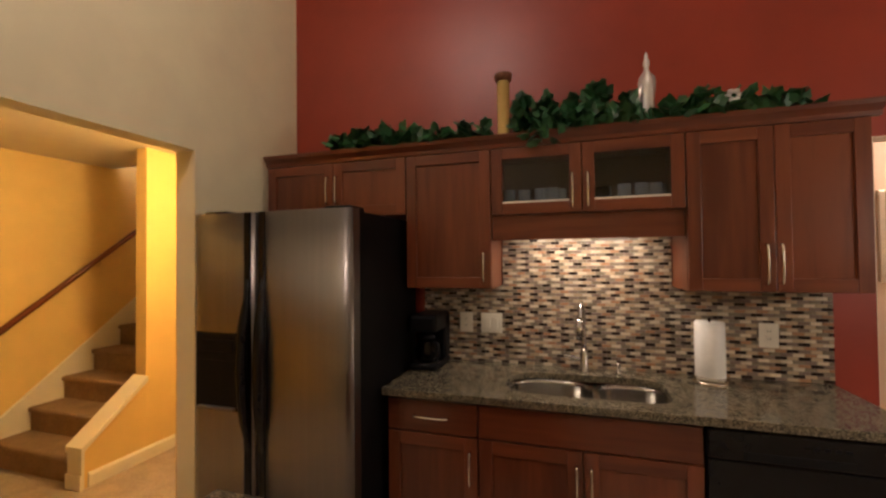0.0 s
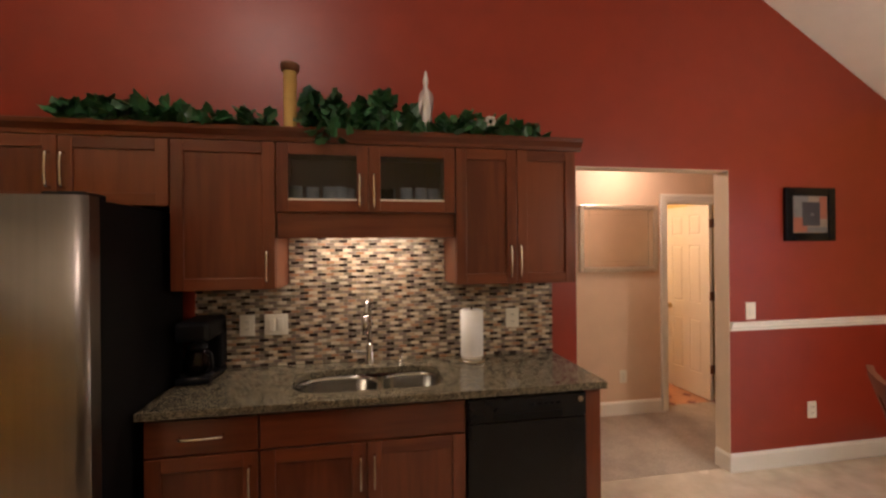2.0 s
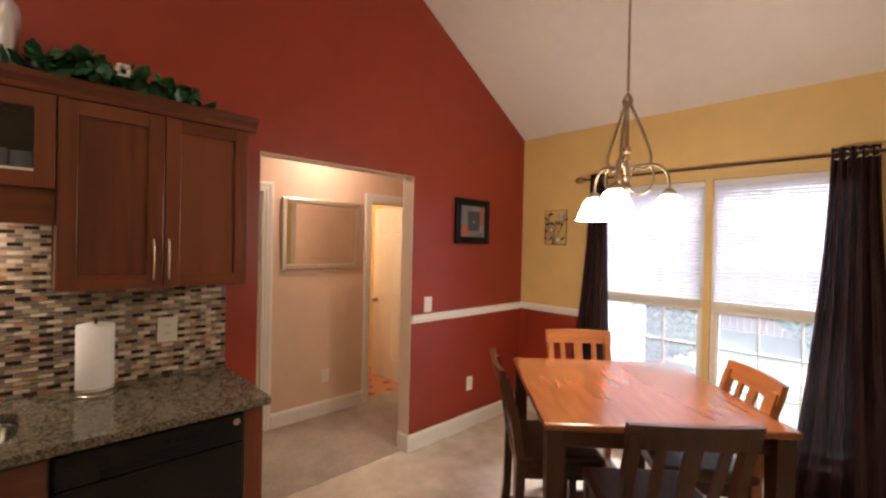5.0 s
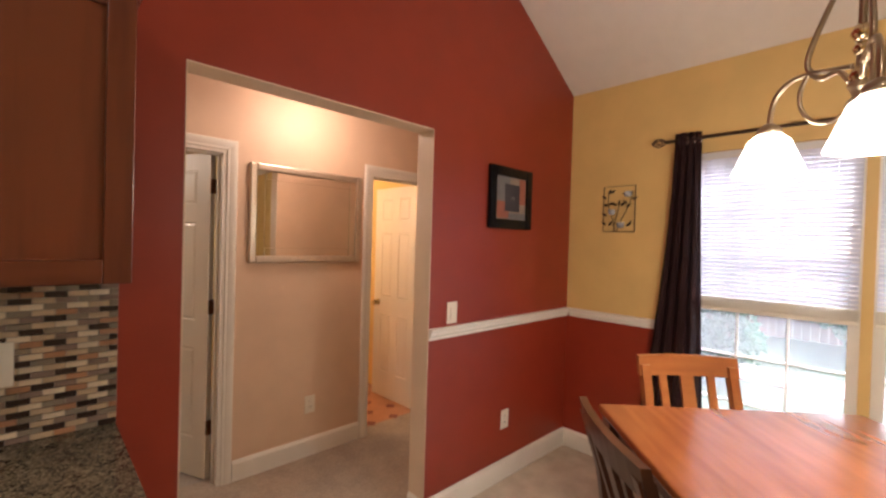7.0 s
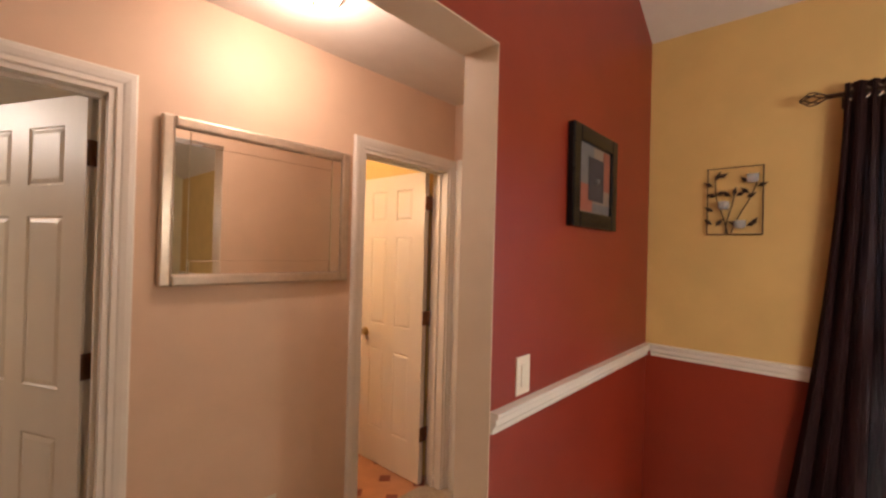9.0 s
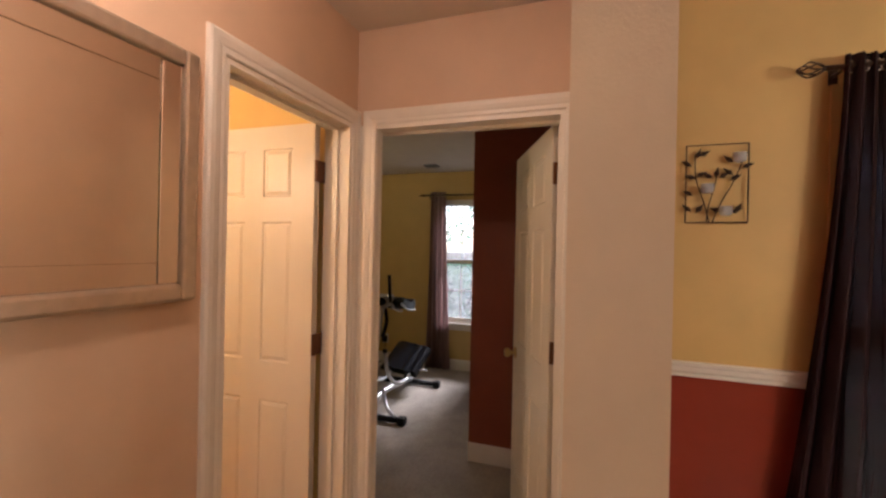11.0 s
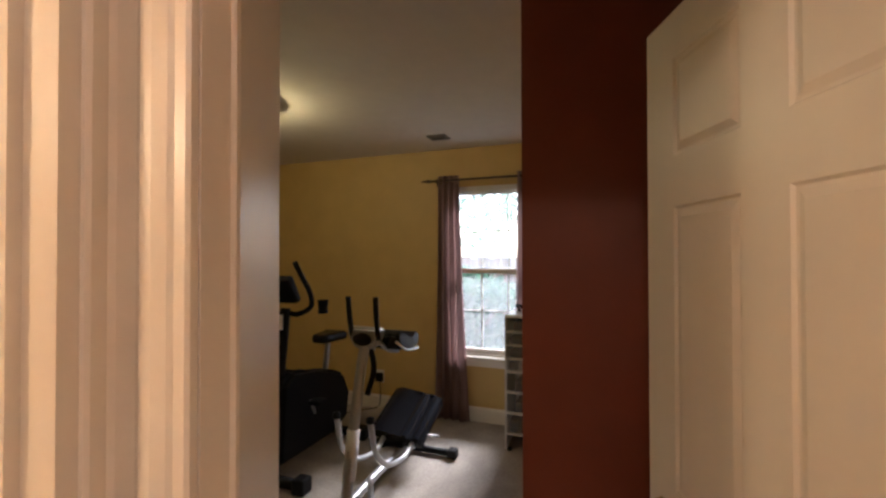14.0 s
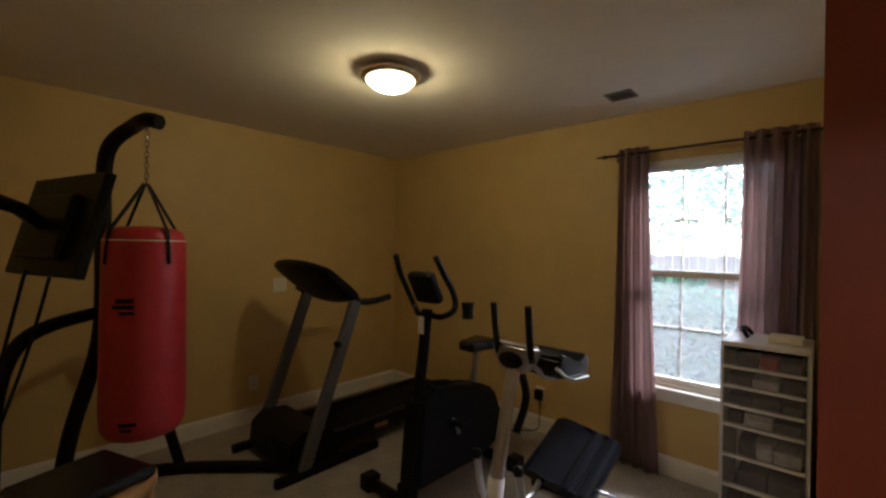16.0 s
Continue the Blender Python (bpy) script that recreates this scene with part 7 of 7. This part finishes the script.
def shrub(at, r, h, n, seed, name, label, trunk=0.0):
    """A shrub or tree: limbs and many small leaf clumps with gaps between them."""
    g = random.Random(seed)
    s = thing(name, label, "tree" if trunk else "shrub", at, group="garden plants", world=False)
    wb = bmesh.new()
    if trunk:
        tube(wb, [(0, 0, 0), (0.05, 0.02, trunk * 0.5), (0.0, 0.05, trunk), (0.04, 0.0, trunk + h * 0.5)], [0.16, 0.12, 0.09, 0.05], 8)
    for k in range(7):
        t_ = g.uniform(0, 6.28)
        tube(wb, [(0, 0, trunk * 0.7), (0.4 * r * math.cos(t_), 0.4 * r * math.sin(t_), trunk + h * 0.35), (0.8 * r * math.cos(t_), 0.8 * r * math.sin(t_), trunk + h * 0.65)], 0.025, 5)
    part("trunk", wb, M["bark"], s)
    vs, fs = [], []
    for k in range(n):
        t_, u_ = g.uniform(0, 6.28), g.uniform(-1, 1)
        rr = r * (0.55 + 0.45 * g.random()) * (1 + 0.25 * math.sin(3 * t_) + 0.2 * math.sin(5 * u_ + t_))
        c = Vector((rr * math.cos(t_) * math.sqrt(1 - u_ * u_), rr * math.sin(t_) * math.sqrt(1 - u_ * u_), trunk + h * 0.5 + 0.5 * h * u_ * (0.8 + 0.3 * g.random())))
        e = Euler((g.uniform(0, 6.28), g.uniform(0, 6.28), g.uniform(0, 6.28))).to_matrix()
        z_ = g.uniform(0.05, 0.10)
        b0 = len(vs)
        vs += [tuple(c + e @ Vector(p) * z_) for p in ((0, -1, 0), (0.5, 0, 0.1), (0, 1, 0), (-0.5, 0, 0.1))]
        fs.append((b0, b0 + 1, b0 + 2, b0 + 3))
    me = bpy.data.meshes.new("crown")
    me.from_pydata(vs, [], fs)
    me.materials.append(M["bush"])
    o = new("crown", me)
    o.parent = s
    return s


shrub((8.6, 3.0, -0.35), 0.9, 1.9, 6500, 1, "shrub", "leafy green garden shrub outside the window")
shrub((9.4, 5.2, -0.35), 1.1, 1.6, 6500, 2, "shrub", "leafy green garden shrub outside the window")
shrub((12.1, 3.4, -0.35), 1.8, 2.6, 3000, 3, "tree", "garden tree with a loose leafy crown", 1.6)
shrub((12.0, 7.5, -0.35), 2.2, 3.2, 5200, 4, "tree", "garden tree with a loose leafy crown", 1.6)
shrub((12.3, 0.8, -0.35), 1.0, 1.7, 2600, 6, "shrub", "leafy green garden shrub by the fence")
shrub((12.2, -2.5, -0.35), 1.6, 2.6, 4000, 7, "tree", "garden tree with a loose leafy crown", 1.4)
shrub((1.0, 10.5, -0.35), 1.8, 3.0, 4200, 8, "tree", "garden tree with a loose leafy crown", 1.4)

# ---- mosaic backsplash ----
bs = struct("backsplash", poly_prism([(-0.74, 0.9145), (1.362, 0.9145), (1.362, 1.379), (0.664, 1.379), (0.664, 1.763), (-0.244, 1.763), (-0.244, 1.379), (-0.74, 1.379)], 'y', RW - 0.008, RW - 0.0005), M["grout"], "mosaic tile backsplash in browns, creams and greys", "backsplash")
TW, TH, GR = 0.0492, 0.0152, 0.0023
tile_meshes = []
for m in TILES:
    for w in (TW, TW * 0.5):
        tile_meshes.append(mesh_of("tile", boxbm(0, w - GR, -0.006, 0.0, 0, TH, bevel=0.0), m))
trg = random.Random(3)
weights = [20, 20, 22, 16, 16, 6]
rest = {}
row = 0
z = 0.9165
o0 = Vector(ORIGIN[bs])
while z + TH < 1.762:
    x0, x1 = (-0.74, 1.361) if z + TH < 1.379 else (-0.243, 0.663)
    x = -0.75 - TW - (row % 2) * TW / 2
    here = {}
    if row == 0:
        above = {}
    while x < 1.37:
        a, b = max(x, x0), min(x + TW - GR, x1)
        near = {here.get(round((x - TW) * 500)), above.get(round((x - TW / 2) * 500)), above.get(round((x + TW / 2) * 500))}
        k = trg.choices(range(6), [0 if i in near else w for i, w in enumerate(weights)])[0]
        here[round(x * 500)] = k
        if b - a > 0.006:
            if x > 0.80 and x >= x0 and x + TW - GR <= x1 and len(bs.children) < 300:
                o = new("tile", tile_meshes[2 * k])
                o.parent = bs
                o.location = Vector((x, RW - 0.008 - trg.uniform(0, 0.0008), z)) - o0
            else:
                rest.setdefault(k, []).append((a, b, z, trg.uniform(0, 0.0008)))
        x += TW
    above = here
    z += TH + GR
    row += 1
vs, fs, mi = [], [], []
for k, items in rest.items():
    for a, b, z, d in items:
        n0 = len(vs)
        y = RW - 0.014 - d
        vs += [(a, RW - 0.008, z), (b, RW - 0.008, z), (b, RW - 0.008, z + TH), (a, RW - 0.008, z + TH), (a + 0.0006, y, z + 0.0006), (b - 0.0006, y, z + 0.0006), (b - 0.0006, y, z + TH - 0.0006), (a + 0.0006, y, z + TH - 0.0006)]
        fs += [(n0 + 4, n0 + 5, n0 + 6, n0 + 7), (n0, n0 + 1, n0 + 5, n0 + 4), (n0 + 1, n0 + 2, n0 + 6, n0 + 5), (n0 + 2, n0 + 3, n0 + 7, n0 + 6), (n0 + 3, n0, n0 + 4, n0 + 7)]
        mi += [k] * 5
me = bpy.data.meshes.new("tiles")
me.from_pydata([tuple(Vector(v) - o0) for v in vs], [], fs)
for m in TILES:
    me.materials.append(m)
me.polygons.foreach_set("material_index", mi)
ob = new("tiles", me)
ob.parent = bs
tagged(ob, kind="stuff")
